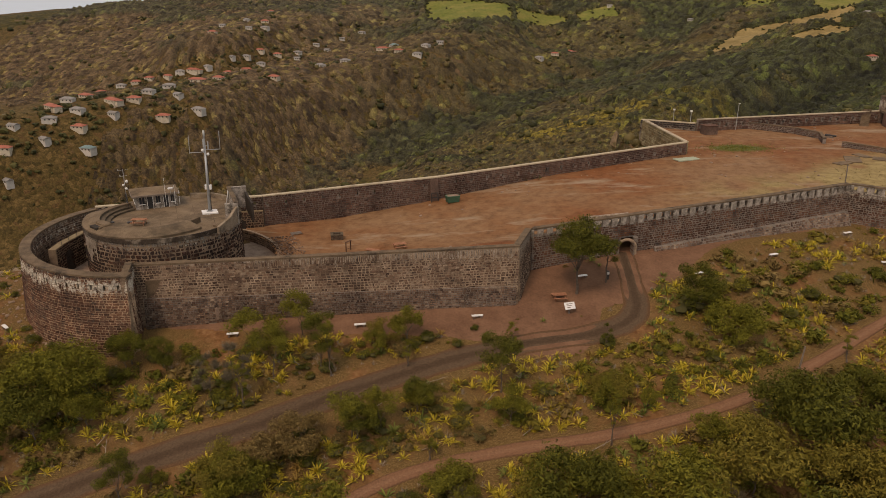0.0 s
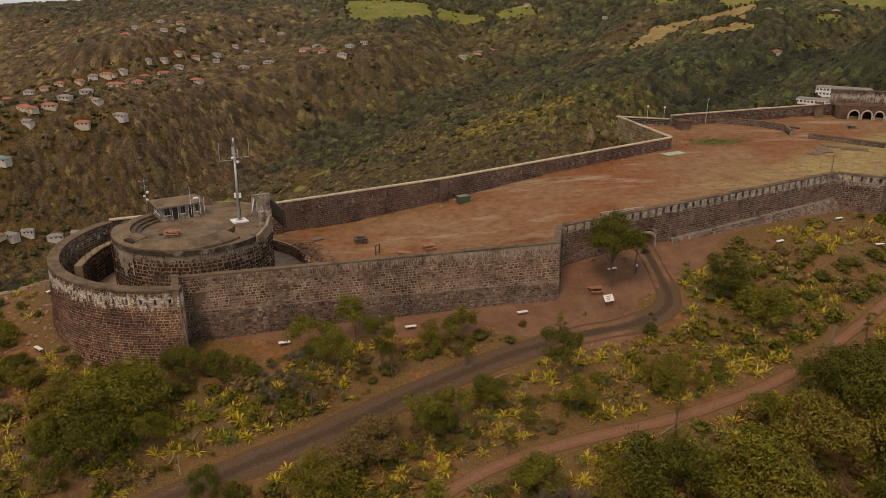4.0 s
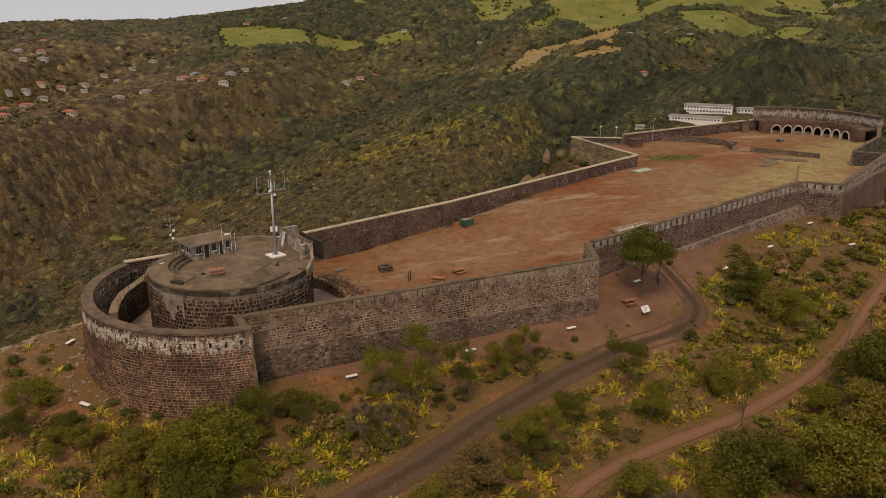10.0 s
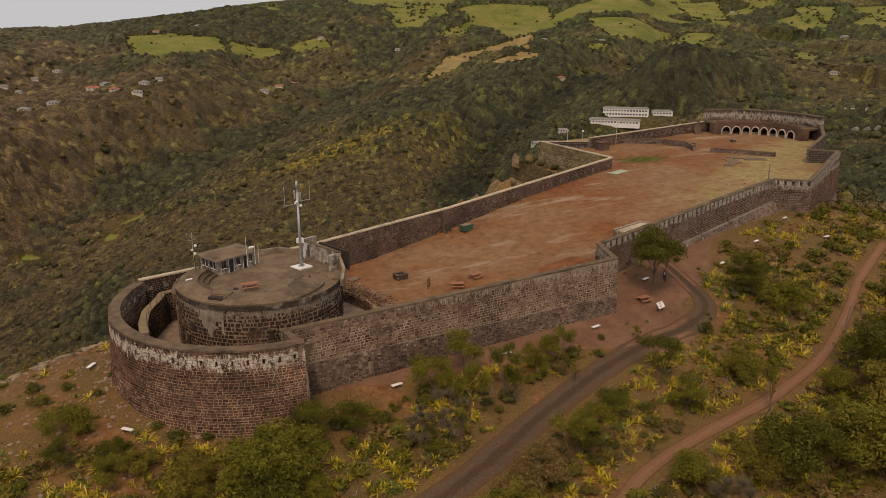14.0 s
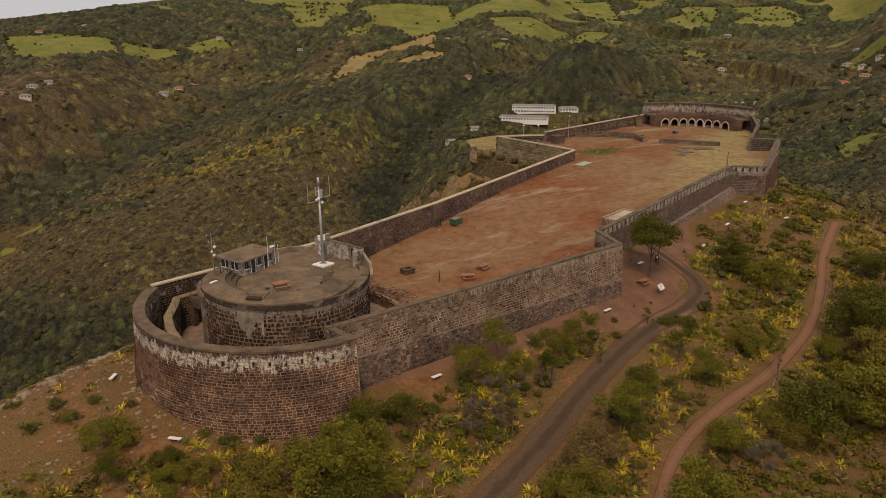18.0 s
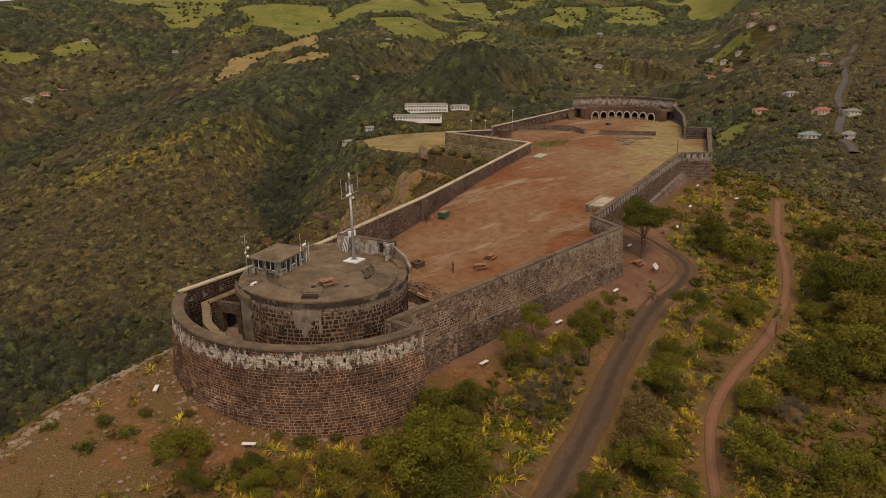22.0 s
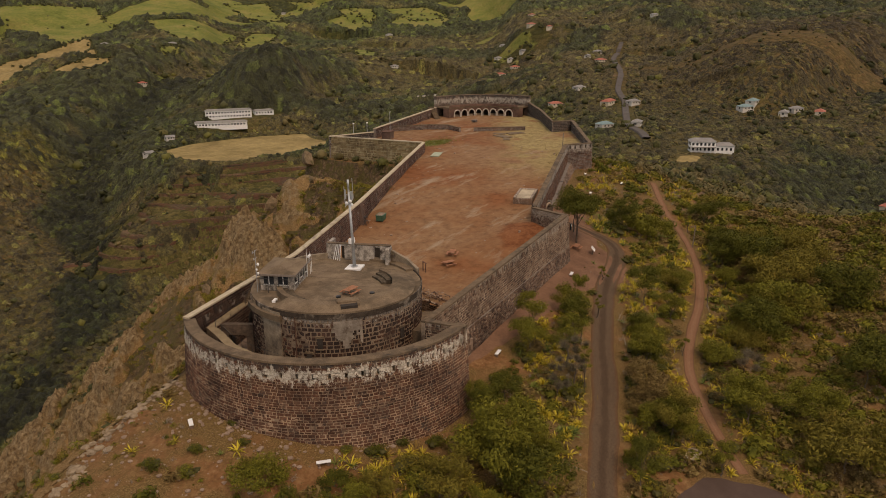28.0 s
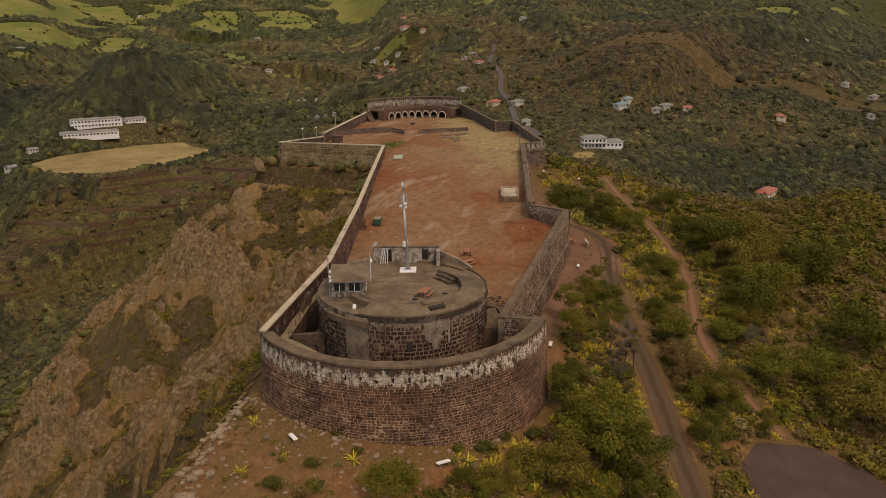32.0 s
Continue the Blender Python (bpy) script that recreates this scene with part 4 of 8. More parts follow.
    for (ax, ay), (bx, by) in zip(poly, poly[1:] + poly[:1]):
        cross = ((ay > y) != (by > y)) & (x < (bx - ax) * (y - ay) / ((by - ay) if by != ay else 1e-9) + ax)
        hit ^= cross
    return hit


YARD = [LONG_START, STEP, STEP_IN, EAST_IN, EAST_OUT, EAST_FAR, (97, 142.2), (118, 157), ARCADE_R, (128, 186), ARCADE_L, FAR_LEFT, GREEN_FAR, GREEN_NEAR, (0.0, 133.2), LEFT_1, (-31, 120)]


def earth_material():
    m, n, l, b = material("red_earth", 0.97)
    p = place(n)
    a, c, d = tex(n, l, "Noise", 0.055, 6, p, 0.62), tex(n, l, "Noise", 0.6, 6, p, 0.7), tex(n, l, "Noise", 6, 3, p)
    col = ramp(n, l, a.outputs["Fac"], [(0.34, (0.21, 0.082, 0.034)), (0.47, (0.222, 0.108, 0.051)), (0.6, (0.24, 0.134, 0.07))])
    col = mix(n, l, 0.85, col, ramp(n, l, c.outputs["Fac"], [(0.3, (0.55, 0.5, 0.47)), (0.5, (0.95, 0.93, 0.92)), (0.7, (1.2, 1.22, 1.22))]), "MULTIPLY")
    mp = n.new("ShaderNodeMapping")
    mp.inputs["Rotation"].default_value = (0, 0, radians(-25))
    mp.inputs["Scale"].default_value = (0.05, 0.2, 0.2)
    l.new(p, mp.inputs["Vector"])
    t = tex(n, l, "Noise", 1.0, 6, mp.outputs["Vector"], 0.7)
    col = mix(n, l, ramp(n, l, t.outputs["Fac"], [(0.55, (0, 0, 0)), (0.68, (0.8, 0.8, 0.8))]), col, (0.33, 0.25, 0.17))
    at = n.new("ShaderNodeAttribute")
    at.attribute_name = "cover"
    s2 = n.new("ShaderNodeSeparateColor")
    l.new(at.outputs["Color"], s2.inputs["Color"])
    straw = ramp(n, l, c.outputs["Fac"], [(0.3, (0.19, 0.13, 0.055)), (0.7, (0.36, 0.27, 0.12))])
    col = mix(n, l, s2.outputs["Red"], col, straw)
    green = ramp(n, l, d.outputs["Fac"], [(0.3, (0.07, 0.085, 0.025)), (0.7, (0.16, 0.16, 0.05))])
    col = mix(n, l, s2.outputs["Green"], col, green)
    col = mix(n, l, s2.outputs["Blue"], col, ramp(n, l, c.outputs["Fac"], [(0.35, (0.13, 0.042, 0.016)), (0.65, (0.24, 0.095, 0.04))]))
    l.new(col, b.inputs["Base Color"])
    bump(n, l, b, maths(n, l, "ADD", c.outputs["Fac"], maths(n, l, "MULTIPLY", d.outputs["Fac"], 0.4)), 0.5, 0.12)
    return m


def courtyard():
    step = 0.6
    xs, ys = np.arange(-38, 132, step), np.arange(82, 206, step)
    gx, gy = np.meshgrid(xs, ys)
    gz = yard_z(gx, gy)
    cx, cy = gx[:-1, :-1] + step / 2, gy[:-1, :-1] + step / 2
    keep = inside(cx, cy, YARD) & (np.hypot(cx - TOWER[0], cy - TOWER[1]) > 15.4)
    i = np.arange(gx.size).reshape(gx.shape)
    f = np.stack([i[:-1, :-1], i[:-1, 1:], i[1:, 1:], i[1:, :-1]], -1)[keep]
    used = np.unique(f)
    back = np.full(gx.size, -1)
    back[used] = np.arange(len(used))
    me = mesh_of("courtyard", np.stack([gx, gy, gz], -1).reshape(-1, 3)[used], back[f], earth_material(), True)
    x, y = gx.ravel()[used], gy.ravel()[used]
    # dry grass along the eastern edge, green damp patch by the inner wall
    along = -beyond(x, y, [STEP_IN, EAST_IN, EAST_OUT, EAST_FAR])
    straw = smooth01(x, 34, 62) * smooth01(26 - np.abs(beyond(x, y, [(30, 110), EAST_IN, (118, 157)])), 6, 17) * smooth01(lumps(x, y, 7, 4, 8), -0.28, 0.02)
    green = smooth01(1.3 - np.hypot((x - 62) / 6.5, (y - 160.5) / 3.2) - lumps(x, y, 6, 3, 4), 0.2, 0.6)
    fresh = smooth01(np.exp(-(((x - 9) / 8) ** 2 + ((y - 102.5) / 5) ** 2)) + 0.8 * lumps(x, y, 4, 3, 12), 0.3, 0.6)
    at = me.color_attributes.new("cover", "FLOAT_COLOR", "POINT")
    at.data.foreach_set("color", np.stack([straw, green, fresh, 1 + 0 * x], -1).astype(np.float32).ravel())
    tagged(new("floor_courtyard", me), "bare red earth parade ground with pale worn streaks", "ground", kind="structure")


courtyard()


# ---- tracks ----
def smooth_line(pts, k=12):
    p = [Vector(q) for q in pts]
    out = []
    for i in range(len(p) - 1):
        a, b, c, d = p[max(i - 1, 0)], p[i], p[i + 1], p[min(i + 2, len(p) - 1)]
        for j in range(k):
            t = j / k
            out.append(0.5 * (2 * b + (c - a) * t + (2 * a - 5 * b + 4 * c - d) * t * t + (3 * b - a - 3 * c + d) * t**3))
    return [tuple(q) for q in out + [p[-1]]]


ROAD_PTS = [(28.8, 108.6), (28.9, 101), (28.2, 94), (22.5, 90.2), (9.3, 86.5), (-7, 79.8), (-15, 75.8), (-24, 71.8), (-33.5, 67.8), (-48, 60.5), (-66, 50), (-90, 34)]
TRAIL_PTS = [(78, 104), (62, 95), (53, 88.8), (43, 82.5), (34, 78.2), (22, 74.3), (10, 71.8), (0.4, 69), (-6, 65.5), (-13, 60), (-17, 56)]


def track(name, label, pts, half, mat, lift=0.05, ruts=True):
    line = Line(smooth_line(pts))
    s = np.arange(0, line.length, 0.5)
    p, n = line.at(s), line.right(s)
    across = np.linspace(-1, 1, 13)
    edge = 1 + 0.35 * lumps(s, s * 0, 3, 3, 5)
    verts = []
    for a in across:
        w = half * a * edge
        q = p + n * w[:, None]
        z = ground_z(q[:, 0], q[:, 1]) + lift * (1 if abs(a) < 0.95 else -2.5)
        if ruts:
            z = z - 0.06 * math.exp(-(((abs(a) - 0.5) / 0.16) ** 2))
        verts.append(np.c_[q, z])
    v = np.stack(verts, 1).reshape(-1, 3)
    m, k = len(s), len(across)
    i = np.arange(m * k).reshape(m, k)
    f = np.stack([i[:-1, :-1], i[:-1, 1:], i[1:, 1:], i[1:, :-1]], -1).reshape(-1, 4)
    me = mesh_of(name, v, f, mat, True)
    at = me.color_attributes.new("across", "FLOAT_COLOR", "POINT")
    at.data.foreach_set("color", np.repeat(np.tile(np.abs(across), m)[:, None], 4, 1).astype(np.float32).ravel())
    return tagged(new(name, me), label, "road", kind="structure")




def worn_track(name, edge, middle, rut):
    """Packed ground with two worn ruts and a loose crown between them."""
    m, n, l, b = material(name, 0.95)
    p = place(n)
    at = n.new("ShaderNodeAttribute")
    at.attribute_name = "across"
    g, c = tex(n, l, "Noise", 5, 5, p, 0.7), tex(n, l, "Noise", 0.5, 5, p, 0.7)
    f = maths(n, l, "ADD", at.outputs["Fac"], maths(n, l, "MULTIPLY", maths(n, l, "SUBTRACT", c.outputs["Fac"], 0.5), 0.5))
    col = ramp(n, l, f, [(0.12, middle), (0.34, rut), (0.6, rut), (0.82, edge)])
    col = mix(n, l, 0.9, col, ramp(n, l, g.outputs["Fac"], [(0.3, (0.62, 0.62, 0.62)), (0.7, (1.3, 1.3, 1.3))]), "MULTIPLY")
    l.new(col, b.inputs["Base Color"])
    bump(n, l, b, g.outputs["Fac"], 0.5, 0.06)
    return m


GRAVEL = worn_track("grey_gravel", (0.12, 0.063, 0.032), (0.074, 0.046, 0.028), (0.104, 0.067, 0.041))
TRAIL_EARTH = worn_track("red_trail_earth", (0.13, 0.066, 0.035), (0.22, 0.115, 0.066), (0.2, 0.1, 0.055))
TARMAC = plain("old_tarmac", (0.058, 0.036, 0.027), (0.092, 0.06, 0.047), 0.3, relief=0.2, fine=30)
APRON = plain("trodden_red_soil", (0.115, 0.056, 0.032), (0.22, 0.118, 0.07), 0.35, relief=0.4)
track("road", "grey gravel access road with worn wheel ruts", ROAD_PTS, 2.0, GRAVEL, 0.07)
track("footpath", "narrow reddish earth footpath through scrub", TRAIL_PTS, 0.9, TRAIL_EARTH, 0.06, False)


# ---- the round tower ----
# Dark tone for steps and lining: dirt, with contact shade painted in.
STEP_STONE = plain("shade_and_dirt_stone", (0.05, 0.037, 0.025), (0.15, 0.112, 0.074), 1.2, relief=0.4, stain=(0.035, 0.027, 0.019))
DARK_RIM = plain("black_weathered_rim", (0.022, 0.016, 0.012), (0.085, 0.064, 0.047), 1.4, relief=0.5, stain=(0.22, 0.18, 0.14))
PALE_PLASTER = plain("pale_lime_plaster", (0.28, 0.215, 0.16), (0.6, 0.51, 0.41), 1.6, relief=0.4, stain=(0.2, 0.145, 0.105))
DARK_SINGLE = masonry("dark_block", TOWER_TONES, 0.45, (4.4, 7.4), 0.5, True)


def circle(centre, r, a0=0, a1=360, step=4.0):
    return Line(arc(centre, r, a0, a1, step))


def disc(z0, z1, r0, r1, a0, a1, centre=TOWER, step=4.0):
    """A sector of a ring, solid."""
    s = Solid()
    line = circle(centre, r1, a0, a1, step)
    line.n = np.array([((x - centre[0]) / r1, (y - centre[1]) / r1) for x, y in line.p])
    band(s, line, 0, line.length, lambda q: z0, lambda q: z1, 0.0, 0.0, r1 - r0, 50)
    return s


def on_tower(r, a):
    return TOWER[0] + r * math.cos(radians(a)), TOWER[1] + r * math.sin(radians(a))


def tower():
    t = thing("round_tower", "round dark stone gun tower with a concrete roof terrace", "tower")
    part("core", disc(-4, ROOF_Z - 0.3, 0.05, TOWER_R, 0, 360).mesh("core", TOWER_MORTAR), TOWER_MORTAR, t)
    line = Line([on_tower(TOWER_R, a) for a in np.arange(0, -361, -3)])
    line.n = np.array([((x - TOWER[0]) / TOWER_R, (y - TOWER[1]) / TOWER_R) for x, y in line.p])
    one = {"from": 22.0, "to": 29.0, "got": []}
    st = Solid()
    stones(st, rng, line, 0, line.length, lambda s: ROOF_Z - 0.5, 9.5, 0.46, (0.32, 0.85), 0.0, 0.0, gap=0.14, proud=0.04, rough=0.11, single=one)
    stone_part(st, DARK_STONE, t)
    single_stones(one["got"], DARK_SINGLE, t)
    part("roof", disc(ROOF_Z - 0.32, ROOF_Z, 0.05, TOWER_R - 0.05, 0, 360).mesh("roof", SLAB), SLAB, t, "stained concrete roof terrace")
    part("parapet", disc(ROOF_Z - 0.2, ROOF_Z + 0.3, 9.6, TOWER_R + 0.1, -27, 25, step=3).mesh("parapet", SLAB), SLAB, t, "low curved kerb")
    # gun position: a sunken round floor behind a broad sloping parapet
    gun = Vector((-39.5, 101.6))
    off = Vector(TOWER) - gun
    rim = lambda a: off.dot(Vector((math.cos(a), math.sin(a)))) + math.sqrt(max(TOWER_R**2 - (off.x * math.sin(a) - off.y * math.cos(a)) ** 2, 0)) + 0.12
    cuts = [radians(a) for a in np.arange(172, 337, 3)]
    bm = bmesh.new()
    rows = []
    for a in cuts:
        ro = min(rim(a), 9.6)
        rows.append([bm.verts.new((gun.x + r * math.cos(a), gun.y + r * math.sin(a), ROOF_Z + z)) for r, z in ((6.8, -0.3), (6.8, 0.85), (7.75, 0.8), (ro, 0.3), (ro, -0.3))])
    for p, q in zip(rows, rows[1:]):
        for k in range(5):
            bm.faces.new((p[k], p[(k + 1) % 5], q[(k + 1) % 5], q[k]))
    bm.faces.new(rows[0])
    bm.faces.new(rows[-1][::-1])
    bmesh.ops.recalc_face_normals(bm, faces=bm.faces[:])
    part("gun_parapet", bm, SLAB, t, "broad sloping curved gun parapet")
    part("gun_parapet_lining", disc(ROOF_Z - 0.1, ROOF_Z + 0.8, 6.74, 6.82, 172, 334, tuple(gun), 3).mesh("gun_parapet_lining", STEP_STONE), STEP_STONE, t, "inner parapet face toned dark with painted shade")
    for a0, a1 in ((138, 208), (318, 350)):
        for r0, r1, h in ((6.1, 6.82, 0.52), (5.45, 6.12, 0.26)):
            part("step", disc(ROOF_Z - 0.1, ROOF_Z + h, r0, r1, a0, a1, tuple(gun), 3).mesh("step", STEP_STONE), STEP_STONE, t)
    part("gun_parapet_end", disc(ROOF_Z - 0.1, ROOF_Z + 0.85, 6.8, 7.45, 138, 172, tuple(gun), 3).mesh("gun_parapet_end", COPING), COPING, t)
    part("gun_parapet_end", disc(ROOF_Z - 0.1, ROOF_Z + 0.8, 6.8, 7.45, 334, 352, tuple(gun), 3).mesh("gun_parapet_end", COPING), COPING, t)
    m = Matrix.Translation((*gun, 0)) @ Matrix.Rotation(radians(232 + 90), 4, "Z")
    part("embrasure", boxed(-1.3, 1.3, -7.5, -6.4, ROOF_Z + 0.5, ROOF_Z + 1.12, bevel=0.12, m=m), SLAB, t)
    # Solid dark block painted as the shade of an opening.
    part("embrasure_shade_block", boxed(-0.95, 0.95, -8.5, -7.45, ROOF_Z + 0.3, ROOF_Z + 0.8, m=m), DARK_HOLE, t)
    part("embrasure_cheek", boxed(0.95, 1.25, -8.2, -7.45, ROOF_Z + 0.4, ROOF_Z + 0.95, bevel=0.06, m=m), SLAB, t)
    # dark weathered rim under the roof edge
    part("rim_course", disc(ROOF_Z - 0.55, ROOF_Z + 0.1, TOWER_R, TOWER_R + 0.14, 160, 395, step=3).mesh("rim_course", DARK_RIM), DARK_RIM, t, "black weathered rim course")
    for r, a in ((6.0, 268), (7.0, 212), (5.0, 225)):
        b = bmesh.new()
        x, y = on_tower(r, a)
        tube(b, (x, y, ROOF_Z - 0.02), (x, y, ROOF_Z + 0.14), 0.32, n=14)
        tube(b, (x, y, ROOF_Z + 0.12), (x, y, ROOF_Z + 0.17), 0.2, n=14)
        part("drain_cover", b, BLACK_METAL, t)
    # roof joints
    for k in range(-2, 3):
        m = Matrix.Translation((TOWER[0] + 1.5 + 2.6 * k, TOWER[1] + 1, 0)) @ Matrix.Rotation(radians(24), 4, "Z")
        part("roof_joint", boxed(-0.04, 0.04, -6.5 + abs(k), 6.5 - abs(k), ROOF_Z - 0.05, ROOF_Z + 0.012, m=m), COPING, t)
    # windows (dark blocks painted for their inner shade) and drip hoods in the outer wall
    for a, z in ((212, 2.6), (268, 2.2), (205, 0.6)):
        m = Matrix.Translation((*on_tower(TOWER_R + 0.12, a), 0)) @ Matrix.Rotation(radians(a + 90), 4, "Z")
        w = part("window", boxed(-0.3, 0.3, -0.06, 0.08, z, z + 1.3, m=m), DARK_HOLE, t)
        part("lintel", boxed(-0.5, 0.5, -0.1, 0.1, z + 1.3, z + 1.6, m=m, bevel=0.03), COPING, w)
        part("sill", boxed(-0.45, 0.45, -0.12, 0.1, z - 0.16, z, m=m, bevel=0.03), COPING, w)
    # plaster patch runs and a plastered turret on the north-west side
    part("plaster_face", disc(-3.5, ROOF_Z - 0.2, TOWER_R - 0.2, TOWER_R + 0.22, 170, 186, step=3).mesh("plaster_face", PLASTER), PLASTER, t, "pale streaked plaster")
    # flaking plaster left on the face towards the sea
    bm = bmesh.new()
    nz, na = 22, 30
    grid = {}
    for i in range(nz + 1):
        for k in range(na + 1):
            z, a = 2.6 + 3.4 * i / nz, 219 + 23 * k / na
            x, y = on_tower(TOWER_R + 0.17, a)
            lean = abs(a - 229) * 0.2 - 0.5 - 1.7 * (z - 2.6) / 3.4 + 2.4 * float(lumps(a * 0.2, z, 0.9, 3, 2))
            if lean < 0 or (abs(a - 237.5) < 0.9 and z > 3.0 + float(lumps(z, a, 1, 2, 3))):
                grid[i, k] = bm.verts.new((x, y, z))
    for i in range(nz):
        for k in range(na):
            c = [grid.get(q) for q in ((i, k), (i, k + 1), (i + 1, k + 1), (i + 1, k))]
            if all(c):
                bm.faces.new(c)
    bmesh.ops.solidify(bm, geom=bm.faces[:], thickness=0.05)
    part("plaster_patch", bm, PALE_PLASTER, t, "flaking pale lime plaster")
    # ledge under the hut
    part("ledge", disc(ROOF_Z - 1.2, ROOF_Z - 0.5, TOWER_R - 0.2, TOWER_R + 0.55, 150, 187, step=3).mesh("ledge", COPING), COPING, t)
    part("downpipe", tube(bmesh.new(), (*on_tower(TOWER_R + 0.3, 197), -2), (*on_tower(TOWER_R + 0.3, 197), ROOF_Z - 0.4), 0.07), RUST, t)
    # walled gun shelter at the back, with door gaps, and its sloping wing
    a, b = Vector((-31.3, 111.0, 0)), Vector((-27.6, 102.9, 0))
    m = Matrix.Translation(a) @ (b - a).to_track_quat("X", "Z").to_matrix().to_4x4()
    L = (b - a).length
    sh = thing("ruined_shelter", "roofless lime-stained shelter wall with two dark door gaps", "ruin")
    for x0, x1, z0, z1 in ((0, 1.5, ROOF_Z - 1, 9.0), (1.5, 2.4, 8.75, 9.0), (2.4, 6.6, ROOF_Z - 1, 9.0), (6.6, 7.5, 8.75, 9.0), (7.5, L, ROOF_Z - 1, 9.0)):
        part("wall", boxed(x0, x1, -0.25, 0.25, z0, z1, m=m), SHELTER, sh)
    part("coping", boxed(-0.1, L + 0.1, -0.33, 0.33, 9.0, 9.12, m=m, bevel=0.03), COPING, sh)
    part("return_wall", boxed(-0.25, 0.25, -0.1, 2.6, ROOF_Z - 1, 9.0, m=m), SHELTER, sh)
    part("return_wall", boxed(L - 0.3, L + 0.2, -1.6, 0.2, ROOF_Z - 1, 8.95, m=m), SHELTER, sh)
    # Coloured near-black as the shade seen through the door gaps.
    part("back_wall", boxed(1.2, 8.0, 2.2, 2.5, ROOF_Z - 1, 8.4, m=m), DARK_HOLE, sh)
    for k in range(4):
        part("timber", tube(bmesh.new(), m @ Vector((0.8 + 0.35 * k, -0.5 - 0.1 * k, ROOF_Z)), m @ Vector((1.3 + 0.2 * k, -0.26, 8.9)), 0.05), WHITE, sh, "bleached leaning timber")
    s = Solid()
    line = Line([(-27.6, 102.6), (-27.7, 99.8), (-28.6, 97.4)])
    band(s, line, 0, line.length, lambda q: ROOF_Z - 0.6, lambda q: 8.5 - 0.26 * q, 0.2, 0.2, 0.2)
    part("wing_wall", s.mesh("wing_wall", PLASTER), PLASTER, sh, "sloping plastered wing wall")
    s = Solid()
    line = Line([(-38.0, 112.6), (-34.5, 113.0), (-31.3, 111.2)])
    band(s, line, 0, line.length, lambda q: ROOF_Z - 1.0, lambda q: ROOF_Z + 0.75, 0.22, 0.2, 0.22)
    part("low_wall", s.mesh("low_wall", PLASTER), PLASTER, sh)


SHELTER = plain("limewashed_rubble", (0.05, 0.04, 0.032), (0.56, 0.49, 0.41), 1.6, relief=0.6, stain=(0.04, 0.031, 0.025))
tower()


# ---- moat side: retaining wall, terrace, walk, stairs ----
def moat():
    s = Solid()
    line = Line([on_tower(15.6, a) for a in np.arange(-50, 95, 3)])
    w = thing("wall_moat", "curved retaining wall of rough stone round the tower ditch", "wall", kind="structure")
    top = lambda q: float(yard_z(*line.at(q))) + 0.15
    band(s, line, 0, line.length, lambda q: -5.0, top, 0.5, 0.4, 0.0)
    part("core", s.mesh("core", MORTAR), MORTAR, w)
    st = Solid()
    stones(st, rng, line, 0, line.length, top, 3.5, 0.35, (0.35, 0.8), 0.0, 0.0, side=-1)
    stone_part(st, GREY_STONE, w)
    f = tagged(new("floor_ditch", disc(-3.2, -1.6, 0.1, 17.4, -50, 262).mesh("floor_ditch", RUBBLE)), "earth floor of the ditch round the tower", "floor", kind="structure")
    tagged(new("floor_ditch_south", disc(-3.2, -1.58, 0.1, 13.6, 262, 310).mesh("floor_ditch_south", RUBBLE)), "earth floor of the ditch below the rampart", "floor", kind="structure")
    t = thing("terrace", "raised stone terrace beside the tower with worn paving", "terrace", kind="structure")
    part("platform", disc(-2.5, 2.25, TOWER_R, 13.9, -80, -47, step=3).mesh("platform", COPING), COPING, t)
    part("kerb", disc(2.2, 2.6, 12.6, 13.0, -80, -50, step=3).mesh("kerb", COPING), COPING, t)
    # rampart walk on the north-west side
    k = thing("rampart_walk", "narrow earth-covered rampart walk with slim iron rails", "walkway", kind="structure")
    line = Line([LEFT_1, (-41.0, 117.2), (-51.5, 113.0), on_tower(15.9, 152), on_tower(15.9, 168), on_tower(16.0, 184), on_tower(16.4, 196)])
    s = Solid()
    band(s, line, 0, line.length, lambda q: -3.0, lambda q: 2.75, -0.4, -0.4, 1.5)
    part("body", s.mesh("body", TOWER_MORTAR), TOWER_MORTAR, k)
    s = Solid()
    band(s, line, 0, line.length, lambda q: 2.74, lambda q: 2.8, -0.4, -0.4, 1.48)
    part("path", s.mesh("path", WALK_EARTH), WALK_EARTH, k)
    s = Solid()
    stones(s, rng, line, 0, line.length, lambda q: 2.7, 5.0, 0.36, (0.3, 0.75), 1.5, 0.0, side=-1, gap=0.1, proud=0.04, rough=0.06)
    stone_part(s, DARK_STONE, k)
    for q in np.arange(4.0, line.length - 2, 5.2):
        (x, y), (nx, ny) = line.at(q), line.right(q)
        m = Matrix.Translation((x - nx * 1.5, y - ny * 1.5, 0)) @ Matrix.Rotation(math.atan2(-ny, -nx) - math.pi / 2, 4, "Z")
        # Dark solid painted for the recess shade; the wall behind is not hollow.
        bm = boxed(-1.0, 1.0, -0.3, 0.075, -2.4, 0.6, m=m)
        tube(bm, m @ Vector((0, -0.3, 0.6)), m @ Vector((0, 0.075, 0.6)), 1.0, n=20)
        part("arch_shade_block", bm, DARK_HOLE, k, "dark block painted as a shaded casemate arch")
    for q in np.arange(1.0, line.length - 0.5, 2.1):
        (x, y), (nx, ny) = line.at(q), line.right(q)
        x, y = x - nx * 1.4, y - ny * 1.4
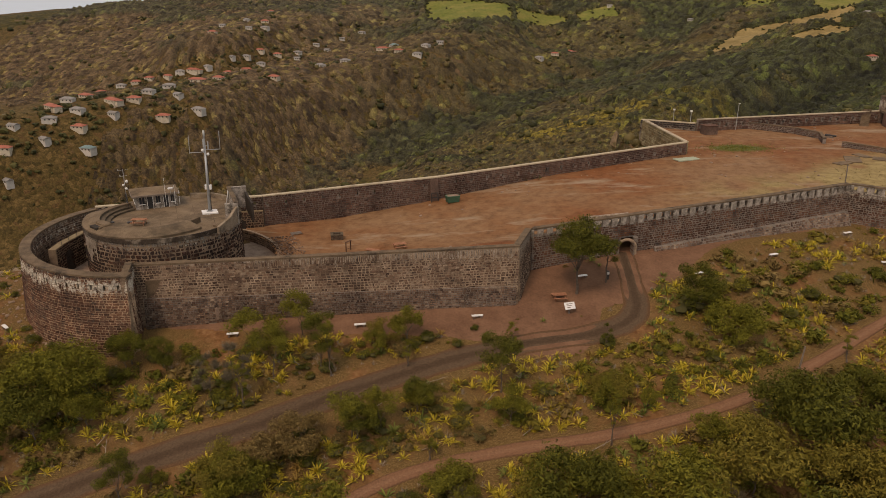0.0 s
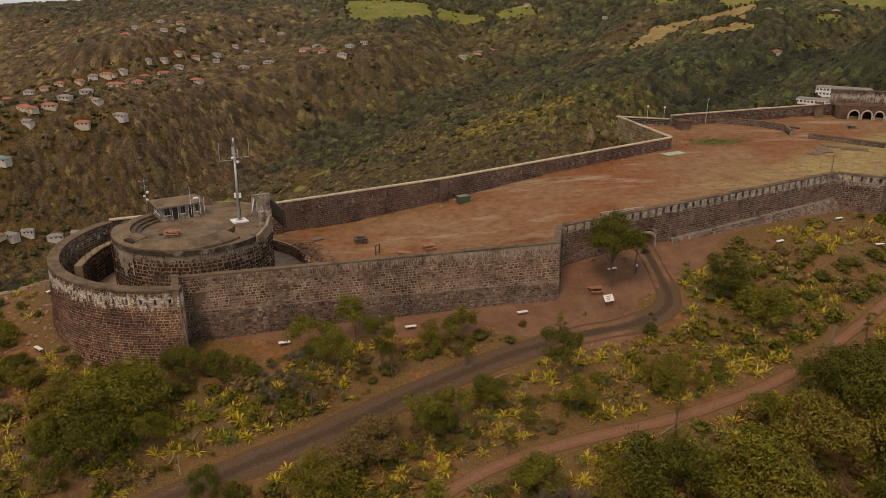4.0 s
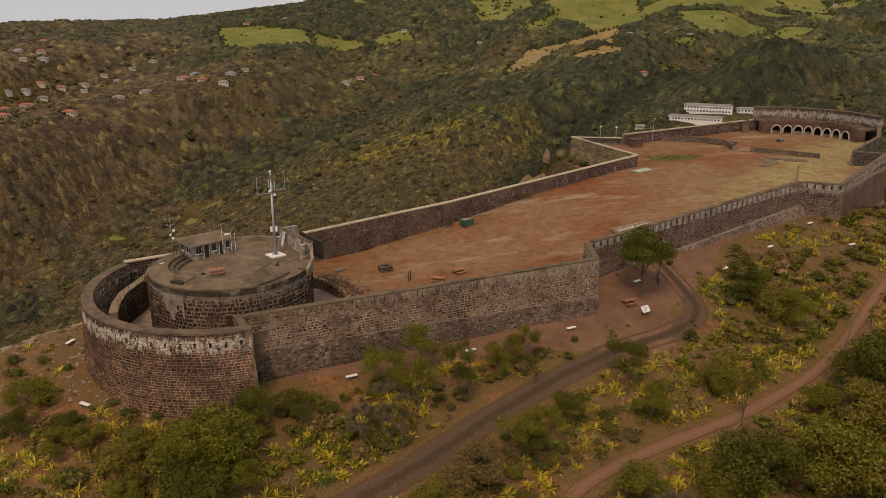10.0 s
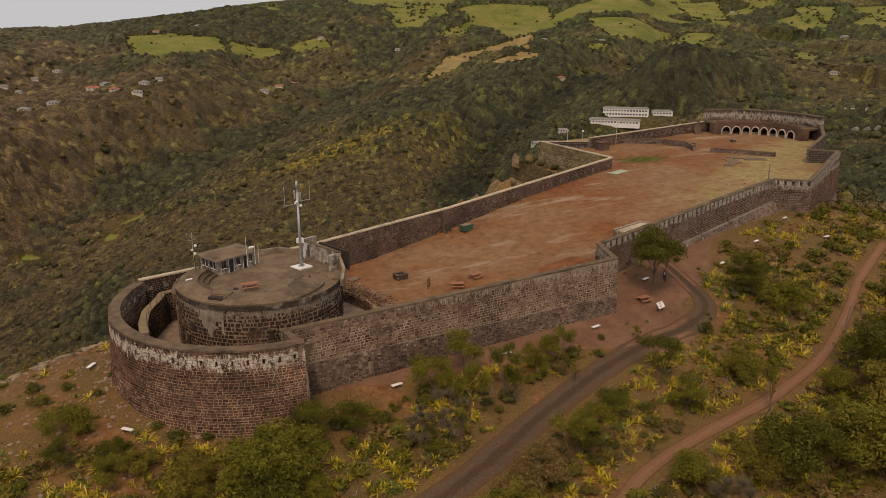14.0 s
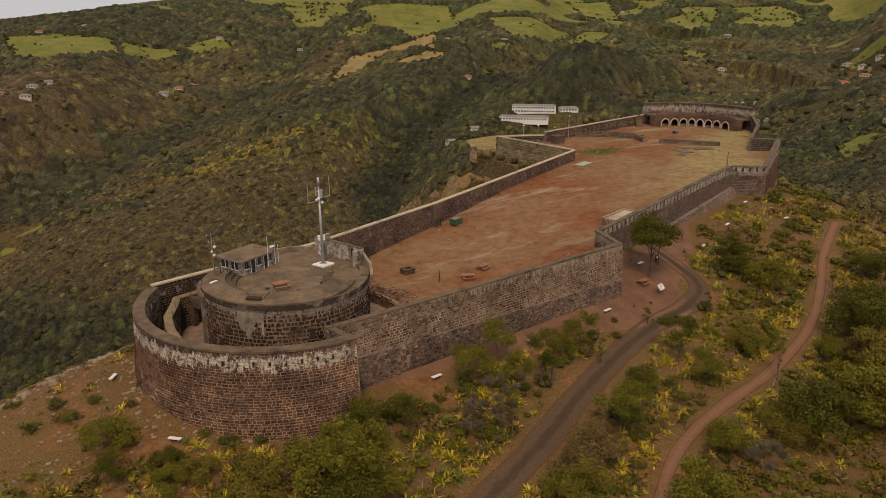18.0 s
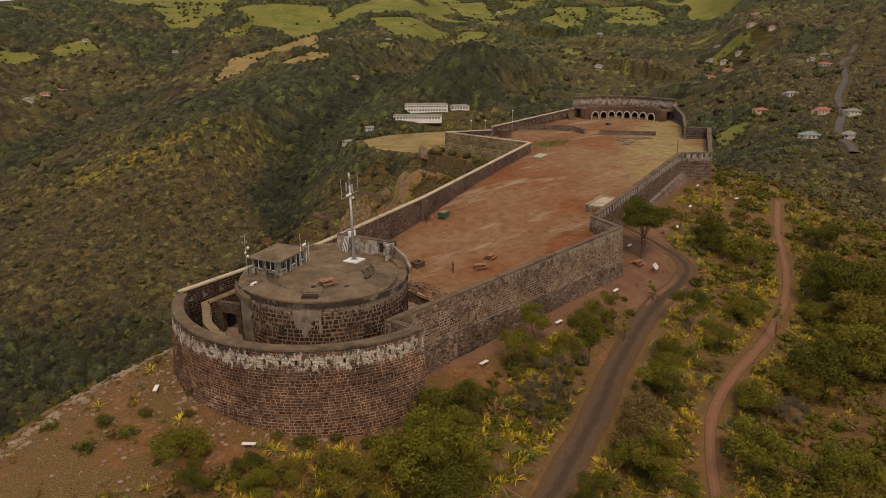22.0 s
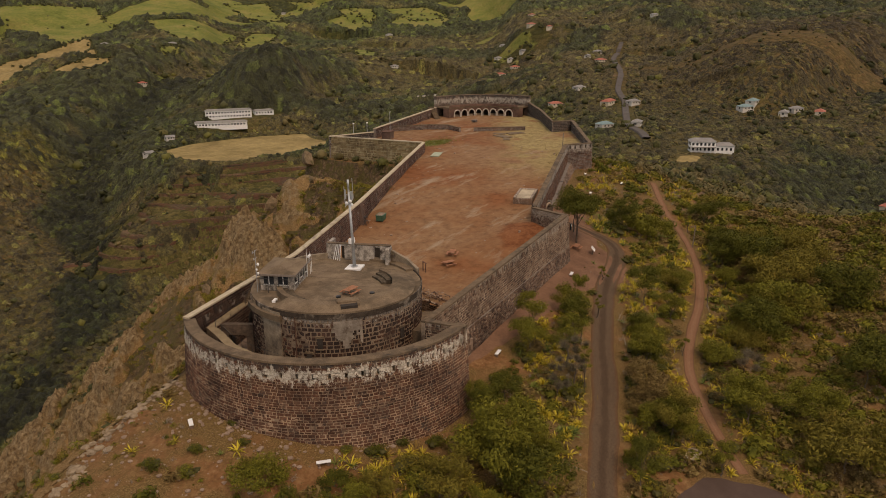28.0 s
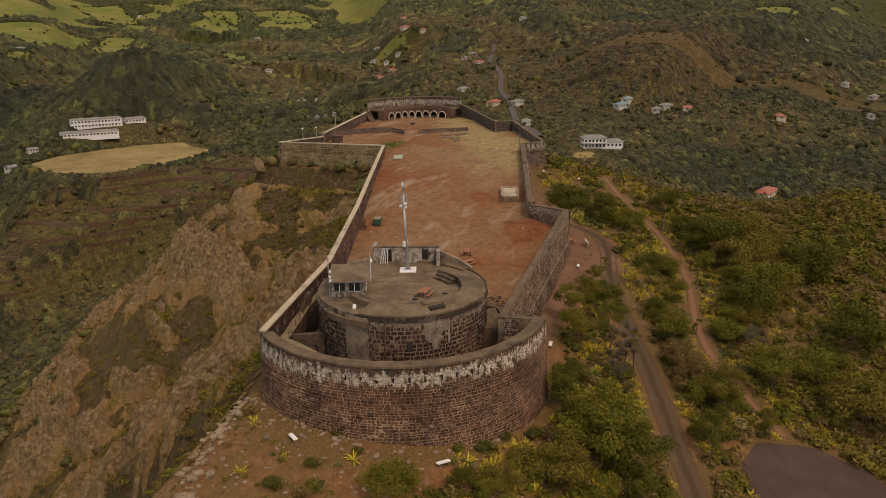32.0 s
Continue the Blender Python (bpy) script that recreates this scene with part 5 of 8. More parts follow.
        part("rail_post", tube(bmesh.new(), (x, y, 2.7), (x, y, 3.75), 0.03, n=6), BLACK_METAL, k)
        (x2, y2), (nx, ny) = line.at(min(q + 2.1, line.length)), line.right(min(q + 2.1, line.length))
        part("rail", tube(bmesh.new(), (x, y, 3.72), (x2 - nx * 1.4, y2 - ny * 1.4, 3.72), 0.02, n=5), BLACK_METAL, k)
    c = thing("wall_cross", "plastered cross wall with a dark archway", "wall", kind="structure")
    a, b = Vector((*on_tower(TOWER_R, 143), 0)), Vector((-51.0, 115.5, 0))
    m = Matrix.Translation(a) @ (b - a).to_track_quat("X", "Z").to_matrix().to_4x4()
    L = (b - a).length
    for x0, x1, z0, z1 in ((0, 0.9, -3, 2.6), (0.9, 3.1, 1.2, 2.6), (3.1, L, -3, 2.6)):
        part("wall", boxed(x0, x1, -0.35, 0.35, z0, z1, m=m), CROSS_STONE, c)
    for i in range(9):
        p, q = math.pi * i / 9, math.pi * (i + 1) / 9
        bm = bmesh.new()
        mid, r = 2.0, 1.1
        tube(bm, m @ Vector((mid + r * math.cos(p), -0.36, 0.1 + r * math.sin(p))), m @ Vector((mid + r * math.cos(q), -0.36, 0.1 + r * math.sin(q))), 0.12, n=6)
        part("arch_stone", bm, COPING, c)
    st = thing("stairs", "short flight of concrete stairs with iron rails", "stairs")
    a = Vector((-43.2, 116.2, 0))
    for i in range(8):
        m = Matrix.Translation(a) @ Matrix.Rotation(radians(22), 4, "Z")
        part("step", boxed(0.3 * i, 0.3 * i + 0.32, -1.1, 0, 2.6, 2.75 + 0.18 * (i + 1), m=m, bevel=0.015), COPING, st)
    for y in (-1.08, -0.02):
        part("handrail", tube(bmesh.new(), m @ Vector((0, y, 3.8)), m @ Vector((2.4, y, 5.2)), 0.03, n=6), BLACK_METAL, st)
    part("pier", boxed(2.35, 4.0, -1.4, 0.1, -3, 4.3, m=m), CROSS_STONE, st)


CROSS_STONE = plain("dark_rubble_face", (0.045, 0.033, 0.025), (0.17, 0.12, 0.085), 2.4, relief=0.8, stain=(0.04, 0.03, 0.024))
WALK_EARTH = plain("walk_earth", (0.17, 0.122, 0.07), (0.29, 0.215, 0.13), 0.8)
moat()


# ---- signal hut on the tower ----
def hut():
    o = thing("signal_hut", "small weathered lookout hut with a flat brown roof", "hut", pose(-43.4, 105.3, ROOF_Z, 0, 0, 29))
    X, Y, H = 5.9, 4.2, 2.05
    wall = lambda *a: part("wall", boxed(*a), HUT_WALL, o)
    # front: piers, sills and lintels round two doors and three windows
    gaps = [(0.55, 1.25, 0.8), (1.65, 2.4, 0.0), (2.85, 3.45, 0.8), (3.95, 4.6, 0.0), (4.95, 5.4, 0.8)]
    x = 0.0
    for a, b, sill in gaps:
        wall(x, a, 0, 0.2, 0, H)
        wall(a, b, 0, 0.2, 1.85, H)
        if sill:
            wall(a, b, 0, 0.2, 0, sill)
            w = part("window", boxed(a, b, 0.1, 0.14, sill, 1.85), DARK_GLASS, o)
            part("window_frame", boxed((a + b) / 2 - 0.03, (a + b) / 2 + 0.03, 0.06, 0.1, sill, 1.85), GREY_WOOD, w)
            part("sill", boxed(a - 0.08, b + 0.08, -0.08, 0.1, sill - 0.08, sill, bevel=0.01), WHITE, w)
        else:
            # Near-black slab fills the doorway in place of its inner shade.
            d = part("door", boxed(a, b, 0.12, 0.17, 0.02, 1.85), BLACK_METAL, o, "near-black slab drawn for a dark open doorway")
            part("door_frame", boxed(a - 0.06, a, -0.02, 0.1, 0, 1.9), WHITE, d)
            part("door_frame", boxed(b, b + 0.06, -0.02, 0.1, 0, 1.9), WHITE, d)
        x = b
    wall(x, X, 0, 0.2, 0, H)
    # side towards the ring: open veranda of posts with a glazed lookout
    wall(0, 0.2, 0.2, Y, 0, 0.75)
    wall(0, 0.2, 0.2, 0.7, 0.75, H)
    wall(0, 0.2, 2.0, 2.5, 0.75, H)
    wall(0, 0.2, Y - 0.4, Y, 0.75, H)
    wall(0.2, 0.3, 0.7, Y - 0.4, 1.75, H)
    for a, b in ((0.7, 2.0), (2.5, Y - 0.4)):
        w = part("window", boxed(0.1, 0.14, a, b, 0.75, 1.75), DARK_GLASS, o)
        part("window_frame", boxed(0.04, 0.1, (a + b) / 2 - 0.04, (a + b) / 2 + 0.04, 0.75, 1.75), WHITE, w)
        part("sill", boxed(-0.08, 0.12, a - 0.05, b + 0.05, 0.68, 0.75), WHITE, w)
    wall(0.2, X, Y - 0.2, Y, 0, H)
    wall(X - 0.2, X, 0.2, Y - 0.2, 0, H)
    bm = bmesh.new()
    v = [bm.verts.new(p) for p in ((-0.45, -0.4, H), (X + 0.35, -0.4, H), (X + 0.35, Y + 0.3, H + 0.02), (-0.45, Y + 0.3, H + 0.02), (-0.45, -0.4, H + 0.14), (X + 0.35, -0.4, H + 0.14), (X + 0.35, Y + 0.3, H + 0.16), (-0.45, Y + 0.3, H + 0.16), (X * 0.35, Y * 0.55, H + 0.62), (X * 0.7, Y * 0.55, H + 0.62))]
    for f in ((0, 3, 2, 1), (0, 1, 5, 4), (1, 2, 6, 5), (2, 3, 7, 6), (3, 0, 4, 7), (4, 5, 9, 8), (5, 6, 9), (6, 7, 8, 9), (7, 4, 8)):
        bm.faces.new([v[i] for i in f])
    part("roof", bm, SLAB, o, "low-pitched stained roof")
    part("fascia", boxed(-0.5, X + 0.4, -0.46, -0.4, H - 0.06, H + 0.18), GREY_WOOD, o)
    part("fascia", boxed(-0.51, -0.45, -0.4, Y + 0.3, H - 0.06, H + 0.18), GREY_WOOD, o)
    # scaffold rack with instruments outside the lookout
    for y in (0.4, 1.6, 2.9, 4.0):
        part("post", tube(bmesh.new(), (-1.0, y, -0.6), (-1.0, y, 1.9), 0.04, n=6), BLACK_METAL, o)
    for z in (0.35, 1.1, 1.85):
        part("rail", tube(bmesh.new(), (-1.0, 0.4, z), (-1.0, 4.0, z), 0.03, n=6), BLACK_METAL, o)
    # whip aerials and a camera on the front
    for x, h in ((4.2, 4.6), (5.5, 3.4), (6.1, 3.0)):
        part("aerial", tube(bmesh.new(), (x, -0.52, 0.4), (x, -0.52, h), 0.035, 0.02, n=6), WHITE, o)
    c = part("floodlight", boxed(4.55, 5.35, -0.75, -0.45, H + 0.75, H + 1.05, bevel=0.08), WHITE, o, "white floodlight casing")
    part("bracket", tube(bmesh.new(), (4.95, -0.5, H), (4.95, -0.55, H + 0.8), 0.03, n=6), STEEL, c)
    # instrument mast on the corner
    p = part("instrument_pole", tube(bmesh.new(), (-0.9, 4.3, -0.5), (-0.9, 4.3, 5.4), 0.045, n=8), STEEL, o)
    for z, r, dx in ((2.4, 0.2, 0.15), (3.0, 0.17, -0.22), (3.5, 0.22, 0.3)):
        bm = bmesh.new()
        bmesh.ops.create_uvsphere(bm, u_segments=12, v_segments=8, radius=r, matrix=Matrix.Translation((-0.9 + dx, 4.15, z)) @ Matrix.Diagonal((1, 0.7, 1, 1)))
        part("dish", bm, WHITE, p, "white radome dish", True)
    for z, w in ((4.3, 0.5), (5.2, 0.7)):
        part("cross_arm", tube(bmesh.new(), (-0.9 - w, 4.3, z), (-0.9 + w, 4.3, z + 0.06), 0.02, n=5), STEEL, p)
        part("sensor", boxed(-0.9 - w - 0.05, -0.9 - w + 0.05, 4.25, 4.35, z, z + 0.25), STEEL, p)
    ac = thing("air_conditioner", "white boxed air conditioning unit on the ledge", "air conditioner", pose(-47.2, 104.6, ROOF_Z - 0.5, 0, 0, 29))
    part("casing", boxed(-0.5, 0.5, -0.2, 0.2, 0.08, 0.75, bevel=0.03), WHITE, ac)
    part("fan_grille", tube(bmesh.new(), (-0.15, -0.22, 0.42), (-0.15, -0.2, 0.42), 0.25, n=16), BLACK_METAL, ac)
    for x in (-0.4, 0.4):
        part("foot", boxed(x - 0.04, x + 0.04, -0.2, 0.2, 0, 0.08), STEEL, ac)


HUT_WALL = plain("flaking_hut_wall", (0.045, 0.038, 0.031), (0.5, 0.44, 0.37), 2.2, relief=0.5, stain=(0.05, 0.043, 0.036))
hut()


def mast():
    o = thing("aerial_mast", "tall grey steel aerial mast on a pale concrete pad", "mast", pose(-32.4, 105.2, ROOF_Z, -3.0, 0, 0))
    part("pad", boxed(-1.1, 1.1, -1.1, 1.1, -0.1, 0.16, bevel=0.04, m=Matrix.Rotation(radians(25), 4, "Z")), WHITE, o, "pale concrete pad")
    part("pole", tube(bmesh.new(), (0, 0, 0.1), (0, 0, 10.4), 0.23, 0.13, 14), STEEL, o, smooth=True)
    part("flange", tube(bmesh.new(), (0, 0, 0.14), (0, 0, 0.26), 0.48, n=16), STEEL, o)
    part("top_pole", tube(bmesh.new(), (0, 0, 10.3), (0, 0, 11.0), 0.12, n=10), STEEL, o)
    part("top_aerial", tube(bmesh.new(), (0, 0, 10.9), (0, 0, 12.0), 0.15, n=14), STEEL, o, "white drum aerial", True)
    for dx, dy, z in ((0.45, 0.1, 9.2), (-0.3, 0.35, 9.5), (0.1, -0.45, 9.3)):
        part("panel_aerial", boxed(dx - 0.1, dx + 0.1, dy - 0.07, dy + 0.07, z, z + 1.2, bevel=0.03), STEEL, o)
        part("clamp", tube(bmesh.new(), (0, 0, z + 0.6), (dx, dy, z + 0.6), 0.04, n=6), STEEL, o)
    for d, z in ((Vector((-0.85, -0.45, 0)), 8.9), (Vector((0.85, 0.45, 0)), 9.2)):
        a = part("side_arm", tube(bmesh.new(), (0, 0, z), d * 2.2 + Vector((0, 0, z)), 0.05, n=6), STEEL, o)
        part("dipole", tube(bmesh.new(), d * 2.2 + Vector((0, 0, z - 0.1)), d * 2.2 + Vector((0, 0, z + 2.6)), 0.045, n=6), STEEL, a)
    for k in range(3):
        a = 2.1 * k
        bm = bmesh.new()
        bmesh.ops.create_uvsphere(bm, u_segments=10, v_segments=6, radius=0.22, matrix=Matrix.Translation((0.4 * math.cos(a), 0.4 * math.sin(a), 8.6 + 0.3 * k)))
        part("dish", bm, WHITE, o, "", True)
    for a in (0.4, 2.6):
        part("equipment_box", boxed(0.33 * math.cos(a) - 0.2, 0.33 * math.cos(a) + 0.2, 0.33 * math.sin(a) - 0.16, 0.33 * math.sin(a) + 0.16, 3.4, 4.1, bevel=0.03), WHITE, o)
    part("cable", tube(bmesh.new(), (0.24, 0.12, 0.3), (0.2, 0.06, 8.6), 0.04, n=6), BLACK_METAL, o)


mast()


# ---- arcaded barracks at the far end ----
def arcade():
    o = thing("arcaded_barracks", "curved two-level stone barracks with pale-edged arches", "barracks")
    L, R = Vector(ARCADE_L), Vector(ARCADE_R)
    n = Vector((0.79, 0.61))
    bow = 7.5
    pts = [tuple(L.lerp(R, t) + n * (4 * bow * t * (1 - t))) for t in np.linspace(0, 1, 25)]
    line = Line(pts)  # inside lies to the right of the way
    base, lower, top = 5.4, 10.0, 13.1
    s = Solid()
    band(s, line, 0, line.length, lambda q: base, lambda q: top, 0.9, 0.9, 0.4)
    part("upper_wall", s.mesh("upper_wall", ARC_STONE), ARC_STONE, o)
    st = Solid()
    stones(st, rng, line, 0, line.length, lambda q: top, 3.2, 0.4, (0.5, 1.1), 0.92, 0.0)
    stones(st, rng, line, 0, line.length, lambda q: top, 7.5, 0.5, (0.6, 1.2), 0.4, 0.0, side=-1)
    stone_part(st, ARC_STONE, o)
    for a in np.arange(0, line.length, 2.4):
        cap = Solid()
        band(cap, line, a, min(a + 2.38, line.length), lambda q: top, lambda q: top + 0.22, 1.0, 0.98, 0.5)
        part("coping_stone", cap.mesh("coping_stone", COPING), COPING, o)
    deck = Solid()
    band(deck, line, 0, line.length, lambda q: lower - 0.5, lambda q: lower, 7.0, 7.0, -0.95)
    part("terrace_deck", deck.mesh("terrace_deck", COPING), COPING, o)
    par = Solid()
    band(par, line, 0.5, line.length - 0.5, lambda q: lower, lambda q: lower + 0.7, 7.15, 7.15, -6.7)
    part("terrace_parapet", par.mesh("terrace_parapet", NORTH_STONE), NORTH_STONE, o)
    # Rear wall coloured near-black as the shade behind the arches.
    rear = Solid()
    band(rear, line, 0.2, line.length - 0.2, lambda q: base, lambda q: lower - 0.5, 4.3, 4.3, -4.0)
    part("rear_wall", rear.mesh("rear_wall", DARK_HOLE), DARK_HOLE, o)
    k = 8
    pitch = (line.length - 5) / k
    for i in range(k + 1):
        q = 2.5 + pitch * i
        p = Solid()
        a, b = (0.0, q + 0.4) if i == 0 else (q - 0.4, line.length) if i == k else (q - 0.4, q + 0.4)
        band(p, line, a, b, lambda z: base, lambda z: lower - 0.5, 6.9, 6.9, -4.2)
        part("pier", p.mesh("pier", NORTH_STONE), NORTH_STONE, o)
        if i == k:
            break
        mid, half = q + pitch / 2, pitch / 2 - 0.4
        head = Solid()
        steps = 8
        for j in range(steps):
            u0, u1 = -1 + 2 * j / steps, -1 + 2 * (j + 1) / steps
            zz = lambda u: 7.6 + 1.3 * math.sqrt(max(0, 1 - u * u))
            band(head, line, mid + u0 * half, mid + u1 * half, lambda z: zz((u0 + u1) / 2), lambda z: lower - 0.5, 6.9, 6.9, -6.2)
        part("arch_head", head.mesh("arch_head", NORTH_STONE), NORTH_STONE, o)
        bm = bmesh.new()
        ring = []
        for j in range(13):
            u = math.cos(math.pi * j / 12)
            x, y = line.at(mid + u * (half + 0.05))
            nx, ny = line.right(mid + u * half)
            ring.append(Vector((x + nx * 6.98, y + ny * 6.98, 7.6 + 1.35 * math.sin(math.pi * j / 12))))
        ring = [Vector((ring[0].x, ring[0].y, 6.4))] + ring + [Vector((ring[-1].x, ring[-1].y, 6.4))]
        bm.free()
        for c, d in zip(ring, ring[1:]):
            part("arch_stone", tube(bmesh.new(), c, d, 0.2, n=5), ARCH_PALE, o, "pale dressed arch stone")
        if i % 3 != 1:
            f = Solid()
            band(f, line, mid - half, mid + half, lambda z: base, lambda z: 7.3, 6.3, 6.3, -5.9)
            part("infill_wall", f.mesh("infill_wall", PLASTER), PLASTER, o)
    st = thing("outer_stairs", "stone stairs climbing to the barracks terrace", "stairs")
    for i in range(14):
        m = Matrix.Translation((101.5 + 0.18 * i, 187.6 + 0.34 * i, 0)) @ Matrix.Rotation(radians(62), 4, "Z")
        part("step", boxed(0, 0.42, -1.0, 1.0, 5.8, 6.75 + 0.25 * i, m=m), COPING, st)


ARC_STONE = masonry("barrack_stone", [(0.12, 0.085, 0.07), (0.2, 0.15, 0.12), (0.27, 0.22, 0.185)], 0.7, (9.5, 13.2), 0.5)
ARCH_PALE = plain("pale_dressed_stone", (0.34, 0.29, 0.23), (0.52, 0.46, 0.38), 0.8)
arcade()


# ---- gate ----
def gate():
    line = Line([STEP_IN, (14.9, 103.2), EAST_IN])
    mid = GATE_S + 1.25
    (x, y), (nx, ny) = line.at(mid), line.right(mid)
    m = Matrix.Translation((x, y, 0)) @ Matrix.Rotation(math.atan2(-nx, ny) + math.pi, 4, "Z")
    d = thing("door_1", "dark timber gate leaf standing open in a stone arch", "gate", kind="structure")
    part("leaf", boxed(0.75, 0.85, -1.2, 0.2, 0.0, 2.5, m=m @ Matrix.Rotation(radians(8), 4, "Z")), GREY_WOOD, d)
    for z in (0.5, 1.25, 2.0):
        part("ledge", boxed(0.7, 0.75, -1.2, 0.2, z, z + 0.12, m=m @ Matrix.Rotation(radians(8), 4, "Z")), RUST, d)
    bm = bmesh.new()
    ring = [Vector((1.3 * math.cos(a), -0.5, 1.75 + 1.15 * math.sin(a))) for a in np.linspace(0, math.pi, 13)]
    ring = [Vector((1.3, -0.5, 0))] + ring + [Vector((-1.3, -0.5, 0))]
    for a, b in zip(ring, ring[1:]):
        mm = m @ Matrix.Translation((0, 0, 0))
        tube(bm, mm @ a, mm @ b, 0.24, n=6)
    part("arch_surround", bm, MORTAR, d, "stone arch surround")
    for s in (-1, 1):
        part("spandrel", boxed(s * 1.3 - 0.35, s * 1.3 + 0.35, -0.42, 0.7, 2.45, 3.2, m=m), DARK_MORTAR, d)


gate()
tagged(new("floor_gate_passage", mesh_of("floor_gate_passage", [(28, 106.5, 0.14), (31.5, 107.8, 0.14), (30, 113, 0.3), (26.5, 111.7, 0.3)], [(0, 1, 2, 3)], APRON)), "trodden earth floor of the gateway", "floor", kind="structure")


# ---- small things in and round the fort ----
def picnic_table(name_label, mat, m, group=""):
    o = thing("picnic_table", name_label, "table", m, group)
    for i in range(5):
        y = -0.4 + 0.2 * i
        part("table_board", boxed(-1.0, 1.0, y - 0.09, y + 0.09, 0.72, 0.77, bevel=0.008), mat, o)
    for s in (-1, 1):
        for k in (0, 1):
            y = s * (0.72 + 0.17 * k)
            part("bench_board", boxed(-1.0, 1.0, y - 0.075, y + 0.075, 0.42, 0.46, bevel=0.008), mat, o)
    for x in (-0.72, 0.72):
        part("cross_beam", boxed(x - 0.04, x + 0.04, -0.92, 0.92, 0.34, 0.42), mat, o)
        part("top_beam", boxed(x - 0.04, x + 0.04, -0.45, 0.45, 0.65, 0.72), mat, o)
        for s in (-1, 1):
            part("leg", tube(bmesh.new(), (x + 0.07, s * 0.72, -0.06), (x + 0.07, s * 0.25, 0.7), 0.05, n=4), mat, o)
    return o


def yard_at(x, y, turn=0):
    return pose(x, y, float(yard_z(x, y)), 0, 0, turn)


def ground_at(x, y, turn=0, sink=0.0):
    return pose(x, y, float(ground_z(x, y)) - sink, 0, 0, turn)


ROOF_TABLE = picnic_table("red-brown wooden picnic table on the tower roof", WOOD, pose(-40.2, 98.9, ROOF_Z, 0, 0, 5))
T1 = picnic_table("red-brown wooden picnic table on the red earth", WOOD, yard_at(-4.8, 108.3, 24), "picnic tables in the yard")
copy_thing(T1, yard_at(-8.7, 106.3, -20))
tagged(copy_thing(ROOF_TABLE, ground_at(18.3, 96.4, 10)), "dark red wooden picnic table under the tree")

o = thing("well_head", "low square dark stone well head in the courtyard", "well", yard_at(-15.4, 113.9, 12))
for a in ((-0.95, 0.95, -0.8, -0.5), (-0.95, 0.95, 0.5, 0.8), (-0.95, -0.6, -0.5, 0.5), (0.6, 0.95, -0.5, 0.5)):
    part("wall", boxed(*a, -0.1, 0.78, bevel=0.03), CROSS_STONE, o)
for a in ((-1.02, 1.02, -0.86, -0.46), (-1.02, 1.02, 0.46, 0.86), (-1.02, -0.56, -0.46, 0.46), (0.56, 1.02, -0.46, 0.46)):
    part("coping", boxed(*a, 0.78, 0.88, bevel=0.02), STEP_STONE, o)
# Near-black floor colour gives the well its inner shade.
part("shaft", boxed(-0.6, 0.6, -0.5, 0.5, -0.1, 0.2), DARK_HOLE, o)
o = thing("flat_pallet", "low wooden pallet lying on the earth", "pallet", yard_at(-22.5, 116.0, 30))
for i in range(5):
    part("board", boxed(-0.9, 0.9, -0.6 + 0.26 * i, -0.42 + 0.26 * i, 0.14, 0.18), GREY_WOOD, o)
for x in (-0.8, 0, 0.8):
    part("bearer", boxed(x - 0.05, x + 0.05, -0.6, 0.62, 0.0, 0.14), GREY_WOOD, o)

o = thing("information_frame", "empty dark wooden information frame on two posts", "sign frame", yard_at(-12.65, 108.3, 60))
for x in (-0.55, 0.55):
    part("post", boxed(x - 0.06, x + 0.06, -0.06, 0.06, -0.1, 1.5), RUST, o)
part("top_rail", boxed(-0.7, 0.7, -0.12, 0.12, 1.5, 1.58, bevel=0.02), RUST, o)
part("bottom_rail", boxed(-0.5, 0.5, -0.03, 0.03, 0.35, 0.43), RUST, o)

o = thing("green_skip", "green painted metal skip beside the wall", "skip", yard_at(2.6, 130.0, 22))
bm = boxed(-1.2, 1.2, -0.7, 0.7, 0.12, 1.2)
for v in bm.verts:
    if v.co.z < 0.5:
        v.co.x *= 0.86
        v.co.y *= 0.86
part("body", bm, GREEN_PAINT, o)
part("rim", boxed(-1.25, 1.25, -0.75, 0.75, 1.2, 1.27, bevel=0.02), GREEN_PAINT, o)
part("load", boxed(-1.05, 1.05, -0.58, 0.58, 1.05, 1.285), RUBBLE, o)
for x in (-0.9, 0.9):
    for y in (-0.55, 0.55):
        part("wheel", tube(bmesh.new(), (x, y - 0.05, 0.1), (x, y + 0.05, 0.1), 0.13, n=12), BLACK_METAL, o)
o = thing("stacked_frames", "dark metal frames leaning beside a skip", "frames", yard_at(-0.6, 130.6, 22))
for k in range(3):
    for a, b in (((-0.6, 0, 0), (-0.6, 0.25, 1.6)), ((0.6, 0, 0), (0.6, 0.25, 1.6)), ((-0.6, 0.25, 1.6), (0.6, 0.25, 1.6)), ((-0.6, 0.12, 0.8), (0.6, 0.12, 0.8))):
        part("bar", tube(bmesh.new(), Vector(a) + Vector((0.12 * k, 0.2 * k, 0)), Vector(b) + Vector((0.12 * k, 0.2 * k, 0)), 0.035, n=6), BLACK_METAL, o)
o = thing("wall_buttress", "stone buttress against the long parapet wall", "buttress", pose(-0.9, 132.1, 0, 0, 0, 25), kind="structure")
bm = boxed(-0.75, 0.75, -0.9, 0.5, 1.0, 5.6)
for v in bm.verts:
    if v.co.z > 4 and v.co.y < 0:
        v.co.y = -0.25
part("stone", bm, NORTH_STONE, o)

o = thing("slab_cover", "pale green concrete slab cover on the ground", "slab", yard_at(48.9, 150.3, 25))
